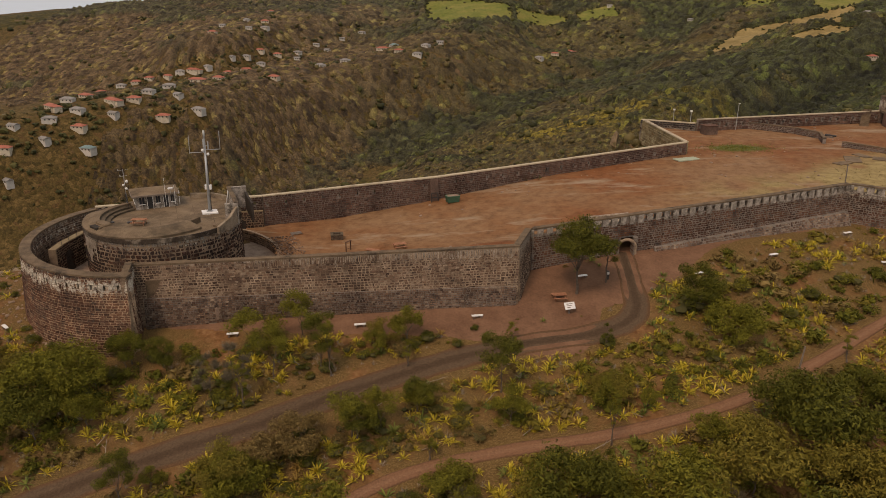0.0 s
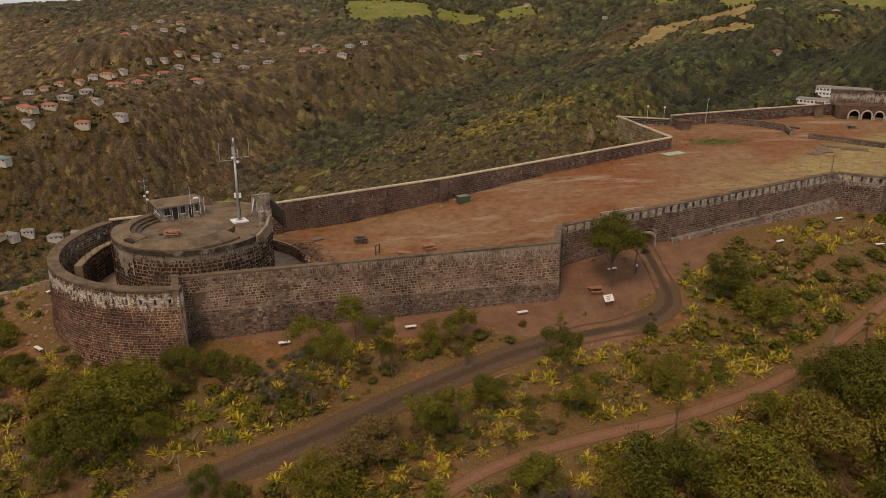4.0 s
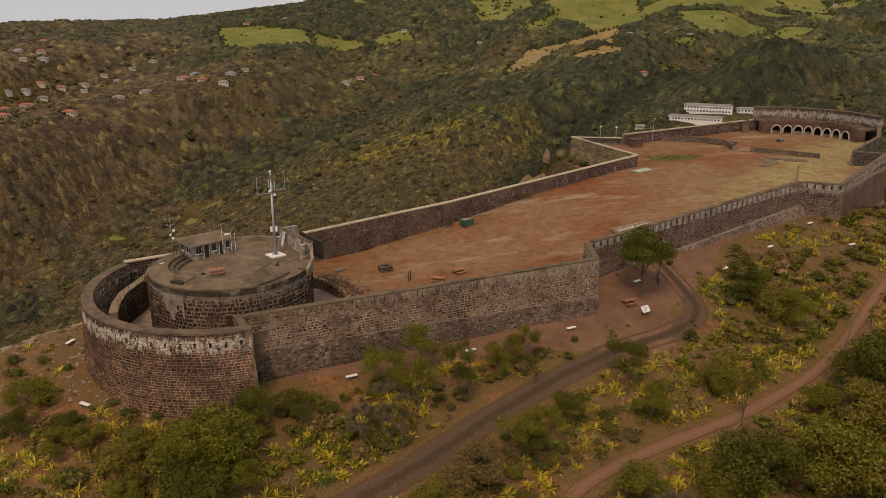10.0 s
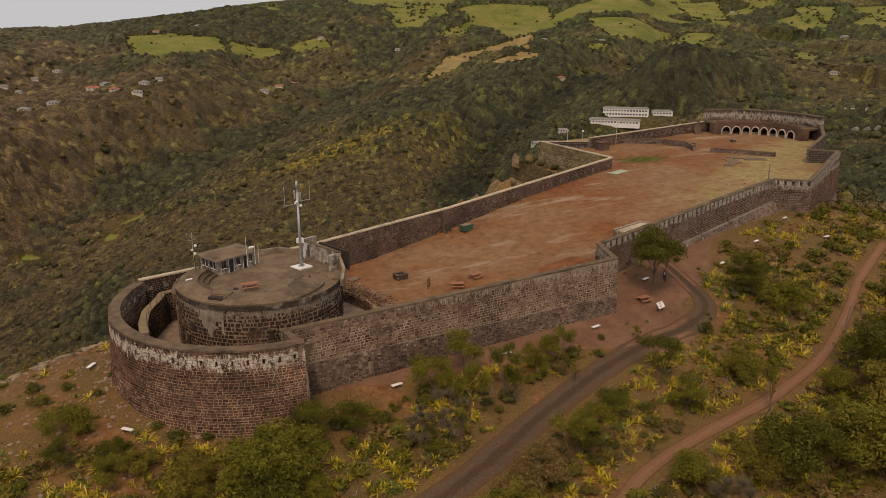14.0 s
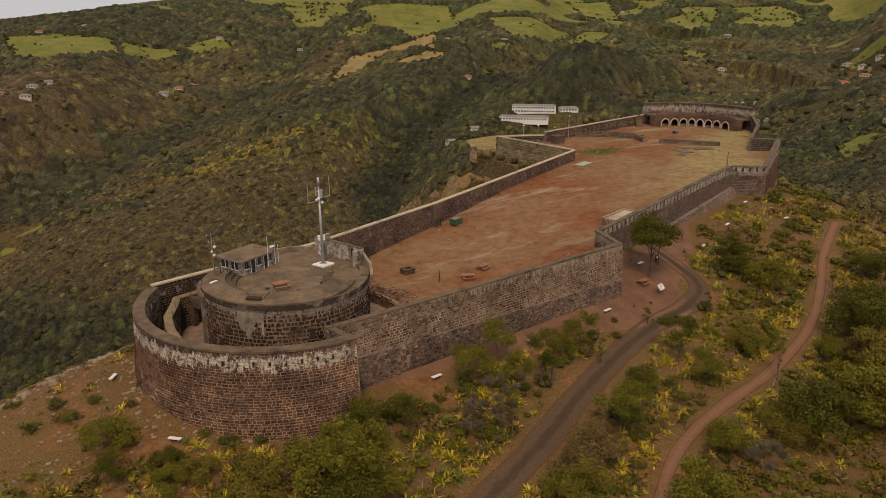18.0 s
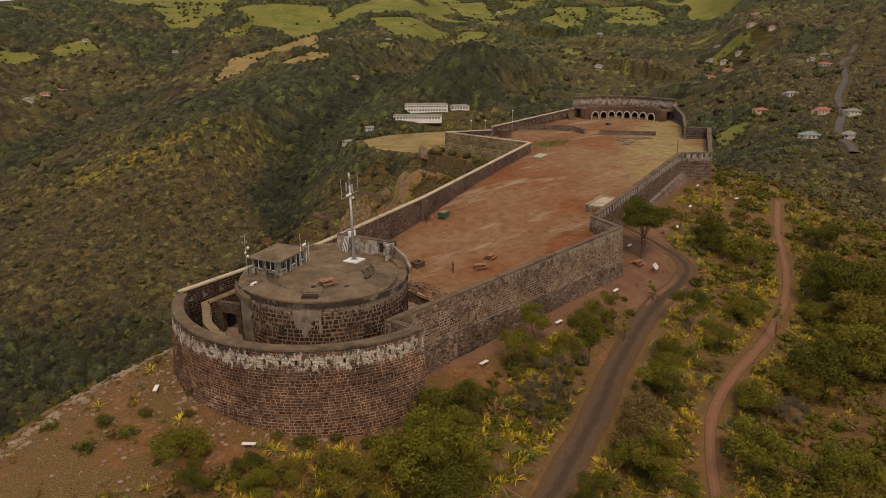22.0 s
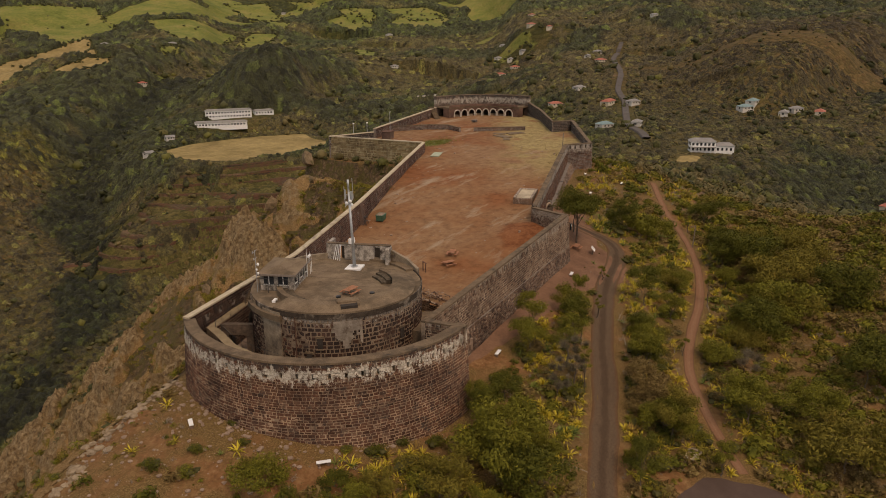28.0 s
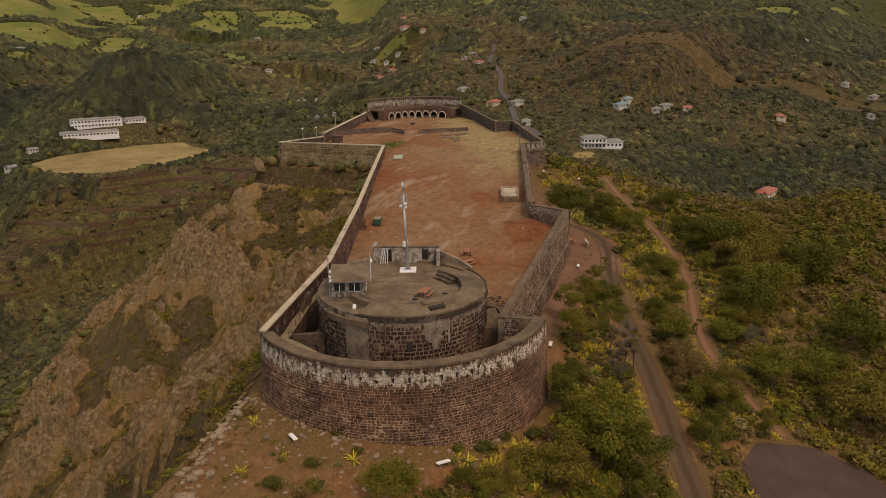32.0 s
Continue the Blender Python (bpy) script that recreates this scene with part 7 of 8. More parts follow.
GREEN_TREES = [(-39.9, 76.4, 8, 4.1), (-10.7, 81.5, 9, 3.9), (-17.4, 80.4, 9, 2.5), (-27.5, 66.6, 3.1, 2.3), (-17.9, 66.4, 4.7, 4.2), (0.3, 76.7, 3.6, 2), (11.1, 75.6, 5, 2.4), (27.2, 78.7, 2.7, 1.6), (40.8, 90.6, 4.3, 4.5), (53.2, 86.8, 4.5, 2.1), (29.6, 66.8, 4.9, 3.4), (33, 72.9, 4.5, 2.5), (4.8, 66, 4, 3.5), (14.9, 65.6, 3.4, 3.2), (2, 70.6, 3.4, 2.6), (11.6, 88.1, 3.1, 1.5), (-49.8, 73.8, 4.8, 2.3), (-57.6, 82.9, 3.4, 2.2), (-20.1, 76.6, 7.8, 3.4), (-15.4, 87.4, 7, 2.6), (-6.7, 73.1, 5.8, 3.1), (-1.4, 83.1, 4.7, 1.5)]
GREEN_TREES_MORE = [(-5.8, 85.8, 3.2, 1.9), (22.5, 78.9, 3.5, 2.9), (26.4, 61.9, 8, 5.8), (20.5, 65.3, 4.8, 3.8), (-43, 76.2, 8, 4.5), (-35.8, 82.7, 4.4, 2.1), (-20.3, 84.6, 5.8, 3.2), (-6.7, 58.5, 8, 5.6), (-19.4, 58.3, 4.9, 1.7), (-0.1, 51.6, 6.6, 4.5), (-62.6, 91.9, 2.8, 3.3), (22.1, 73, 7.8, 6.2), (-1.9, 87.1, 5.7, 2.7), (-37.4, 73.5, 4.9, 2.7), (-3.8, 74.1, 5.6, 2.6)]
DARK_TREES = [(-42.6, 71.6, 6.9, 4.4), (-47.3, 69.6, 6.2, 2.6), (-31.5, 82.1, 4.7, 2.2), (-36.3, 81.9, 4.7, 2.6), (-6.2, 72.9, 5.6, 2.6), (10, 80, 8.1, 3.2), (23.4, 87.5, 4.4, 2.3), (37, 95.3, 7.9, 3.4), (45.2, 72.6, 8, 6.2), (-62.6, 86.8, 3.4, 2.0), (-11.9, 82.1, 9, 3.9), (0.7, 77.5, 3.9, 2.2), (41.8, 76.1, 8, 4.1), (-30, 64.7, 7.5, 3.9), (16.4, 63, 8, 5.1), (-56.8, 86.7, 1.9, 1.8), (14.5, 47, 8, 5.5), (40, 54.5, 8, 6.2), (52.5, 79.5, 5, 3.4), (62, 86, 6, 3.8)]
BARE_TREES = [(-21.1, 77.6, 9, 3.8), (-24.5, 78.2, 6.7, 2.1), (6.5, 62.5, 4.2, 3.0), (31.5, 63.5, 5, 3.2), (47.5, 77.8, 4.5, 2.8)]
BROWN_TREES = [(-15.8, 68.8, 4.8, 3.2), (-12.6, 70.8, 5.2, 3.4), (38.2, 70.4, 4.6, 3.2)]
OLIVE_TREES = [(43.6, 64.7, 7.4, 5.3), (28.3, 60.9, 7, 5.4), (56, 73, 6, 4.6), (50, 63, 6.4, 5.0), (60, 66, 6, 4.8), (22.9, 79.1, 3.8, 2.9), (35.5, 66.5, 8, 5.5), (-5.3, 86.9, 3.1, 2.2), (-49.1, 78.1, 4.9, 3.5), (13.9, 63.9, 4.6, 3.6), (-18.9, 64.9, 9, 3.1), (-7.3, 46.4, 7.2, 6), (-54.7, 83.4, 2.6, 2.4)]
for grove, tone in ((GREEN_TREES, "mid"), (GREEN_TREES_MORE, "mid"), (DARK_TREES, "dark"), (BARE_TREES, "bare"), (BROWN_TREES, "dry"), (OLIVE_TREES, "olive")):
    for x, y, h, s in grove:
        tree(x, y, h, s, tone, 0.13, 0.24, TREE_LABELS[tone], layers=6 if s < 3.4 else 9)

# larger single shrubs
for x, y, s, t in ((-40.9, 78.2, 3.6, "mid"), (-37.0, 80.8, 2.2, "dark"), (-33.0, 83.2, 2.0, "dark"), (-29.2, 84.6, 1.8, "mid"), (-27.6, 82.9, 2.0, "dark"), (-44.5, 83.2, 1.9, "dark"), (-49.5, 83.0, 2.8, "olive"), (-50.5, 86.6, 1.7, "dark"),
                   (-54.5, 84.0, 2.3, "olive"), (-58.6, 86.6, 1.7, "dark"), (-61.4, 93.8, 1.5, "dark"), (-62.6, 100.6, 1.3, "dark"), (-65.2, 98.5, 1.6, "mid"), (-57.6, 100.9, 0.9, "dark"), (-59.0, 97.4, 1.0, "dark"), (-66.6, 102.4, 1.7, "dark"), (-52.6, 88.9, 1.1, "mid"), (-47.3, 85.6, 1.4, "dark"),
                   (23.6, 88.3, 2.2, "dark"), (35.8, 95.8, 3.0, "dark"), (39.0, 97.6, 2.6, "mid"), (44.0, 100.5, 2.8, "mid"), (30.2, 87.2, 1.6, "olive"), (15.0, 80.0, 2.0, "mid"), (-6.3, 84.9, 1.6, "mid"), (-2.2, 86.6, 1.2, "dark"), (4.6, 86.9, 1.3, "dark"), (6.8, 89.9, 1.0, "dark"), (2.0, 88.2, 0.9, "dry"),
                   (36.5, 86.6, 1.9, "dark"), (31, 82.8, 1.5, "dark"), (53.5, 99.5, 2.6, "dark"), (60, 103, 2.4, "mid"), (49, 95, 2.2, "dark"), (-13.6, 58.9, 2.2, "mid"), (-9.8, 52.8, 2.4, "mid"), (-24.6, 64.6, 2.6, "mid"), (-28.6, 63.0, 2.0, "olive"), (-50.3, 80.6, 3.2, "mid"), (-55.8, 79.0, 3.0, "olive")):
    shrub(x, y, s, t)


def bare(x, y):
    """True where plants may stand."""
    fort = inside(x, y, YARD) | (np.hypot(x - RING[0], y - RING[1]) < 20.3) | (np.abs(beyond(x, y, [JOIN, STEP, EAST_IN, EAST_OUT, EAST_FAR])) < 2.2)
    fort |= inside(x, y, [KINK, LEFT_1, TOWER])
    return ~fort & (strip_gap(x, y) > 0.3) & (lot(x, y) < -0.4)


# shrubs over the near slope: the closest as single plants
n = 9500
x, y = nr.uniform(-86, 96, n), nr.uniform(34, 122, n)
tipped = smooth01(-x, 46, 58) * smooth01(y, 86, 95)
want = 0.58 + 1.1 * lumps(x, y, 13, 3, 12) + 0.25 * smooth01(x, 20, 60) * smooth01(90 - y, 0, 20) + 0.22 * smooth01(70 - y, 0, 14) - 0.75 * np.clip(apron(x, y) + 0.6, 0, 1) - 0.5 * tipped
want += 0.3 * smooth01(8 - x, 0, 12) * smooth01(82 - y, 0, 6) * smooth01(x, -60, -50)
want -= 0.42 * smooth01(lumps(x, y, 7, 3, 21), 0.04, 0.16) * smooth01(y, 60, 72)
want -= 0.36 * smooth01(x, 26, 40) * smooth01(y, 80, 92)
ok = bare(x, y) & (strip_gap(x, y) > 0.9) & (beyond(x, y, CLIFF) < 2) & (nr.rand(n) < want)
x, y = x[ok], y[ok]
size = np.clip(0.6 + 1.5 * nr.rand(len(x)) ** 1.5 + 1.1 * smooth01(x, 25, 60) * nr.rand(len(x)) + 0.8 * smooth01(66 - y, 0, 12) * nr.rand(len(x)), 0.5, 3.6)
tones = np.array(["dark", "mid", "olive", "dry"])[np.clip((nr.rand(len(x)) * 4.4 + 1.5 * lumps(x, y, 16, 2, 3)).astype(int), 0, 3)]
near = np.argsort(np.hypot(x + 8, y - 76))[:185]
single = np.zeros(len(x), bool)
single[near] = True
for i in near:
    shrub(x[i], y[i], size[i], tones[i], rng.uniform(0.65, 1.0))
FULL = [joined(leaf_ball(30 + k, 7, 110, 0.17), core_ball(30 + k, 2)) for k in range(5)]
for tone in ("dark", "mid", "olive", "dry"):
    k = ~single & (tones == tone)
    scatter("scrub", "mixed scrub of rounded bushes covering the slope", FULL, np.c_[x[k], y[k], ground_z(x[k], y[k]) - 0.1, size[k], nr.rand(k.sum()) * 6.28, nr.uniform(0.65, 1.0, k.sum())], KINDS[tone][0])

# rosettes: thickets of stiff yellow-green blades
n = 15000
x, y = nr.uniform(-78, 84, n), nr.uniform(40, 116, n)
patchy = 0.34 + lumps(x, y, 7, 3, 21) * 3.2
patchy += 1.2 * np.exp(-(((x + 33) / 7) ** 2 + ((y - 78) / 3.6) ** 2)) + 0.35 * np.exp(-((np.abs(beyond(x, y, TRAIL_LINE)) - 4) / 3) ** 2) + 0.25 * np.exp(-((np.abs(beyond(x, y, ROAD_LINE)) - 4) / 2.2) ** 2)
patchy -= 0.45 * smooth01(-beyond(x, y, TRAIL_LINE[::-1]), 5, 14) * (x > -12)
patchy -= 0.5 * tipped.mean() + 0.9 * smooth01(-x, 44, 52) * smooth01(y, 87, 94) + 1.2 * np.clip(apron(x, y) + 0.5, 0, 1)
ok = bare(x, y) & (beyond(x, y, CLIFF) < -2) & (nr.rand(n) < np.clip(patchy, 0.02, 0.75))
x, y = x[ok], y[ok]
size = nr.uniform(0.65, 1.5, len(x))
tint = lumps(x, y, 14, 2, 30) + 0.35 * nr.normal(size=len(x))
order = np.argsort(np.hypot(x + 16, y - 78))
single = np.zeros(len(x), bool)
single[order[:240]] = True
BLADES = [(BLADE, "yellow-green spiky rosette plant on the dry slope"), (BLADE_GREEN, "fresh green spiky rosette plant on the dry slope"), (BLADE_RUST, "rust-tinged spiky rosette plant on the dry slope")]
which = np.where(tint < -0.28, 1, np.where(tint > 0.4, 2, 0))
for i in np.nonzero(single)[0]:
    key = (int(which[i]), rng.randrange(4))
    mat, label = BLADES[key[0]]
    o = part("rosette_plant", plant_mesh("rosette", key[1], mat), mat)
    o.matrix_basis = Matrix.Translation((x[i], y[i], float(ground_z(x[i], y[i])) + 0.02)) @ Matrix.Rotation(rng.uniform(0, 6.28), 4, "Z") @ Matrix.Scale(size[i], 4)
    tagged(o, label, "plant", "rosette plants on the slope")
for w in range(3):
    k = ~single & (which == w)
    if k.sum():
        scatter("rosette_thicket", "thicket of spiky yellow-green rosette plants", LIGHT_ROSETTES, np.c_[x[k], y[k], ground_z(x[k], y[k]), size[k], nr.rand(k.sum()) * 6.28, nr.uniform(0.8, 1.1, k.sum())], BLADES[w][0])

# dry sticks and low herbs between them
n = 17000
x, y = nr.uniform(-86, 92, n), nr.uniform(40, 120, n)
ok = bare(x, y) & (beyond(x, y, CLIFF) < 1) & (nr.rand(n) < 0.55 - 0.5 * np.clip(apron(x, y) + 0.7, 0, 1) - 0.3 * smooth01(-x, 46, 56) * smooth01(y, 84, 92))
x, y = x[ok], y[ok]
half = nr.rand(len(x)) < 0.42
scatter("dry_sticks", "tangle of bleached dry twigs and dead stems", TWIGS, spots_on(x[half], y[half], ground_z(x[half], y[half]), 0.4, 1.3), DRY_WOOD)
SMALL = [leaf_ball(40 + k, 4, 34, 0.2, 0.5) for k in range(3)]
x, y = x[~half], y[~half]
pick = nr.rand(len(x)) + 0.6 * lumps(x, y, 10, 2, 33)
for lo, hi, mat in ((-1, 0.4, LEAF_OLIVE), (0.4, 0.75, LEAF_DRY), (0.75, 2, LEAF_MID)):
    k = (pick >= lo) & (pick < hi)
    scatter("low_herbs", "low dry herbs and grass tufts on bare soil", SMALL, spots_on(x[k], y[k], ground_z(x[k], y[k]) - 0.05, 0.25, 0.95), mat)
for k in range(26):
    a, px, py = rng.uniform(0, 180), rng.uniform(-40, 40), rng.uniform(66, 84)
    if bool(bare(np.array(px), np.array(py))):
        L = rng.uniform(1.2, 3.2)
        m = ground_at(px, py, a)
        o = part("dead_branch", tube(tube(bmesh.new(), (-L / 2, 0, 0.12), (L / 2, 0.2, 0.35 + 0.2 * L), 0.05, 0.02, 5), (0, 0.1, 0.3), (L * 0.3, 0.7, 0.6), 0.03, 0.01, 5), DRY_WOOD)
        o.matrix_basis = m
        tagged(o, "fallen bleached dead branch among plants", "branch", "dead branches")

# dry grass along the eastern edge of the yard
n = 5200
x, y = nr.uniform(34, 122, n), nr.uniform(108, 172, n)
ok = inside(x, y, YARD) & (np.abs(beyond(x, y, [(30, 110), EAST_IN, (118, 157)])) < 17) & (lumps(x, y, 7, 4, 8) > -0.1) & (x > 40 + 10 * nr.rand(n))
x, y = x[ok], y[ok]
STRAW = foliage("straw_grass", (0.17, 0.12, 0.05), (0.34, 0.26, 0.11), 0.3)
TUFT = [blades(60 + k, 12, 0.5) for k in range(3)]
scatter("dry_grass", "straw-coloured dry grass tufts along the wall", TUFT, spots_on(x, y, yard_z(x, y), 0.3, 0.9), STRAW)
n = 700
x, y = nr.normal(62, 4.5, n), nr.normal(160.5, 2.2, n)
ok = inside(x, y, YARD) & (lumps(x, y, 6, 3, 4) < 0.12)
scatter("green_weeds", "patch of green weeds in a damp hollow", TUFT, spots_on(x[ok], y[ok], yard_z(x[ok], y[ok]), 0.4, 0.9), LEAF_MID)

# ---- the steep side: crags and scrub ----
CRAG, n, l, b = material("shaded_crevice_crag", 0.95)
geo = n.new("ShaderNodeNewGeometry")
p = geo.outputs["Position"]
g1, g2, g3 = tex(n, l, "Noise", 0.9, 7, p, 0.75), tex(n, l, "Noise", 0.16, 6, p, 0.72), tex(n, l, "Noise", 3.0, 5, p, 0.75)
# Dark end of the rock ramp paints crevice shade into the bump's hollows.
rock = ramp(n, l, g1.outputs["Fac"], [(0.32, (0.055, 0.033, 0.016)), (0.46, (0.17, 0.108, 0.053)), (0.58, (0.27, 0.186, 0.098)), (0.7, (0.38, 0.28, 0.16))])
soil = ramp(n, l, g3.outputs["Fac"], [(0.3, (0.11, 0.06, 0.024)), (0.5, (0.255, 0.15, 0.064)), (0.7, (0.39, 0.255, 0.12))])
turf = ramp(n, l, g3.outputs["Fac"], [(0.3, (0.055, 0.047, 0.009)), (0.5, (0.135, 0.108, 0.02)), (0.7, (0.21, 0.17, 0.036))])
bare_rock = n.new("ShaderNodeAttribute")
bare_rock.attribute_name = "rock"
shift = maths(n, l, "MULTIPLY", maths(n, l, "SUBTRACT", g1.outputs["Fac"], 0.5), 1.3)
cover = mix(n, l, ramp(n, l, g2.outputs["Fac"], [(0.5, (0, 0, 0)), (0.6, (1, 1, 1))]), soil, turf)
l.new(mix(n, l, ramp(n, l, maths(n, l, "ADD", bare_rock.outputs["Fac"], shift), [(0.4, (0, 0, 0)), (0.6, (1, 1, 1))]), cover, rock), b.inputs["Base Color"])
bump(n, l, b, maths(n, l, "ADD", g1.outputs["Fac"], maths(n, l, "MULTIPLY", g3.outputs["Fac"], 0.35)), 1.0, 0.6)

n = 8000
t, d = nr.rand(n), 2 + 110 * nr.rand(n) ** 1.3
side = Line(CLIFF[1:9])
p, q = side.at(t * side.length), side.right(t * side.length)
x, y = p[:, 0] - q[:, 0] * d, p[:, 1] - q[:, 1] * d
z = ground_z(x, y)


def jag(seed):
    """A fractured block of rock."""
    r = np.random.RandomState(seed)
    v, f = arrays(pebble(20 + seed, 1.0, 1))
    for _ in range(14):
        d = r.normal(size=3) * (1, 1, 0.8)
        d /= np.linalg.norm(d)
        h = v @ d
        v = v - np.maximum(h - r.uniform(0.35, 0.8), 0)[:, None] * d
    return v * (1.25, 0.65, 0.95), f


BOULDERS = [jag(k) for k in range(12)]
ribs = (np.abs(lumps(x, y, 34, 4, 4)) < 0.07) | (np.abs(lumps(x, y, 12, 4, 8)) < 0.03) | (lumps(x, y, 30, 3, 12) > 0.2)
k = ribs & (nr.rand(n) < 0.3) & (d > 4)
scatter("crags", "pale weathered rock outcrops on the steep slope", BOULDERS, spots_on(x[k], y[k], z[k] - 0.1, 0.2, 1.3, (0.6, 1.3), 2.6), CRAG)
k = nr.rand(n) < 0.5
scatter("slope_stones", "small broken stones lying on the steep slope", BOULDERS, spots_on(x[k], y[k], z[k] + 0.3, 0.1, 0.4, (0.6, 1.2), 2.0), CRAG)
for lo, tone in ((0.0, "olive"), (0.4, "dry"), (0.75, "mid")):
    u = nr.rand(n)
    j = (u > lo) & (u < lo + 0.24)
    scatter("slope_scrub", "low dry scrub clinging to the steep slope", SMALL, spots_on(x[j], y[j], z[j] + 0.3, 0.4, 1.9, power=1.8), KINDS[tone][0])



def ridged(u, v, size, octaves, seed):
    return 1 - 4 * np.abs(lumps(u, v, size, octaves, seed))


def crag_sheet():
    """The steep side's own skin: rock ribs running down it, ledges and gullies between."""
    step = 0.75
    x, y = np.meshgrid(np.arange(-135, 66, step), np.arange(60, 262, step))
    d = beyond(x, y, CLIFF)
    u, v = 0.92 * x + 0.39 * y, 0.92 * y - 0.39 * x
    warp = 9 * lumps(x, y, 30, 3, 57)
    # broken ribs that follow the brink, one below the other, cut by gullies running down
    broken = smooth01(lumps(u, v, 12, 4, 54), -0.08, 0.1)
    m = smooth01(ridged(u * 0.34 + 0.3 * d, d + warp, 15, 4, 51), 0.3, 0.85) * broken
    m = np.maximum(m, 0.75 * smooth01(ridged(u * 0.45 + 0.2 * d, d + warp, 6.5, 4, 60), 0.35, 0.9) * smooth01(lumps(x, y, 16, 3, 61), -0.06, 0.1))
    gully = ridged(u + 0.2 * d, d * 0.25, 21, 3, 55)
    block = np.maximum(ridged(u, d * 0.8, 6.5, 2, 52), ridged(u * 0.8, d, 3.4, 2, 56) * 0.8)
    spike = ridged(u, d, 2.0, 2, 58)
    h = m * (3.0 + 3.2 * block + 1.1 * spike) - 1.7 * np.maximum(gully, 0) + 2.2 * lumps(x, y, 9, 3, 53) + 1.3 * lumps(x, y, 2.6, 2, 59) - 0.4
    cut = 1.5 * (np.floor(h / 1.5) + smooth01(h / 1.5 - np.floor(h / 1.5), 0.5, 1.0))
    h = np.where(m > 0.1, 0.4 * h + 0.6 * cut, h)
    h = h * smooth01(d, 0.8, 6 + 8 * smooth01(-x, 48, 60)) + 0.1 - 1.6 * smooth01(d, 95, 118)
    z = ground_z(x, y) + h
    keep = (d > 0.6) & (d < 120)
    keep = keep[:-1, :-1] & keep[1:, 1:] & keep[1:, :-1] & keep[:-1, 1:]
    i = np.arange(x.size).reshape(x.shape)
    f = np.stack([i[:-1, :-1], i[:-1, 1:], i[1:, 1:], i[1:, :-1]], -1)[keep]
    used = np.unique(f)
    back = np.full(x.size, -1)
    back[used] = np.arange(len(used))
    me = mesh_of("crag_ribs", np.stack([x, y, z], -1).reshape(-1, 3)[used], back[f], CRAG)
    at = me.attributes.new("rock", "FLOAT", "POINT")
    at.data.foreach_set("value", np.clip(m * 0.95 + 0.4 * lumps(x, y, 5, 3, 62) * (m > 0.05), 0, 1).ravel()[used].astype(np.float32))
    tagged(new("crag_ribs", me), "jagged brown rock ribs and turf on the steep slope", "rock", kind="stuff")


STRATA, n, l, b = material("red_layered_rock", 0.95)
p = place(n)
mp = n.new("ShaderNodeMapping")
mp.inputs["Scale"].default_value = (0.02, 0.02, 0.42)
l.new(p, mp.inputs["Vector"])
lay, spot = tex(n, l, "Noise", 1.0, 6, mp.outputs["Vector"], 0.7), tex(n, l, "Noise", 0.25, 6, p, 0.75)
col = ramp(n, l, lay.outputs["Fac"], [(0.38, (0.035, 0.026, 0.02)), (0.47, (0.12, 0.056, 0.032)), (0.55, (0.075, 0.05, 0.033)), (0.64, (0.16, 0.095, 0.058))])
l.new(mix(n, l, ramp(n, l, spot.outputs["Fac"], [(0.5, (0, 0, 0)), (0.58, (0.8, 0.8, 0.8))]), col, (0.075, 0.06, 0.024)), b.inputs["Base Color"])
bump(n, l, b, spot.outputs["Fac"], 1.0, 1.5)


def layered_cliff():
    """The red cliff across the ravine, in ledges."""
    x, y = np.meshgrid(np.arange(150, 420, 1.6), np.arange(430, 600, 1.6))
    z = ground_z(x, y)
    z0 = z + 2.5 * lumps(x, y, 30, 4, 71) + 1.2 * lumps(x, y, 6, 3, 72)
    q = z0 / 6.5
    z1 = 6.5 * (np.floor(q) + smooth01(q - np.floor(q), 0.6, 0.95))
    d, _ = line_height(x, y, LEDGES[2])
    edge = d + 25 * lumps(x, y, 40, 3, 73)
    h = z1 - z + 1.2 - 6 * smooth01(edge, 34, 52)
    keep = (h > -4)[:-1, :-1]
    i = np.arange(x.size).reshape(x.shape)
    f = np.stack([i[:-1, :-1], i[:-1, 1:], i[1:, 1:], i[1:, :-1]], -1)[keep]
    used = np.unique(f)
    back = np.full(x.size, -1)
    back[used] = np.arange(len(used))
    me = mesh_of("red_cliff", np.stack([x, y, z + h], -1).reshape(-1, 3)[used], back[f], STRATA)
    tagged(new("red_cliff", me), "dark red cliff of layered rock above the gorge", "cliff", kind="structure")


layered_cliff()
crag_sheet()
# bushes below the north wall
for k in range(120):
    q, d = rng.uniform(0.1, 0.98) * side.length, rng.uniform(1.5, 14.0)
    (px, py), (nx, ny) = side.at(q), side.right(q)
    px, py = px - nx * d, py - ny * d
    if lumps(px, py, 14, 3, 61) > -0.08 and px < 44:
        shrub(px, py, rng.uniform(0.6, 1.8), rng.choice(("mid", "olive", "olive", "dark")), rng.uniform(0.6, 0.9))
for cx, cy, r, h in ((42.0, 190, 3.4, 4.4), (38, 192.5, 3.0, 4.0), (33.0, 195, 3.2, 4.0), (28.6, 198, 3.4, 4.2), (40.0, 186.5, 2.2, 3.0), (21, 199, 3.6, 3.6), (12, 199, 3.6, 3.4), (36, 188.5, 2.0, 2.4)):
    o = part("rock_outcrop", mesh_of("rock_outcrop", *jag(int(cx)), ROCK), ROCK)
    o.matrix_basis = Matrix.Translation((cx, cy, float(ground_z(cx, cy)) + 0.15 * h)) @ Matrix.Rotation(rng.uniform(0, 6), 4, "Z") @ Matrix.Diagonal((r, r * 0.8, h, 1))
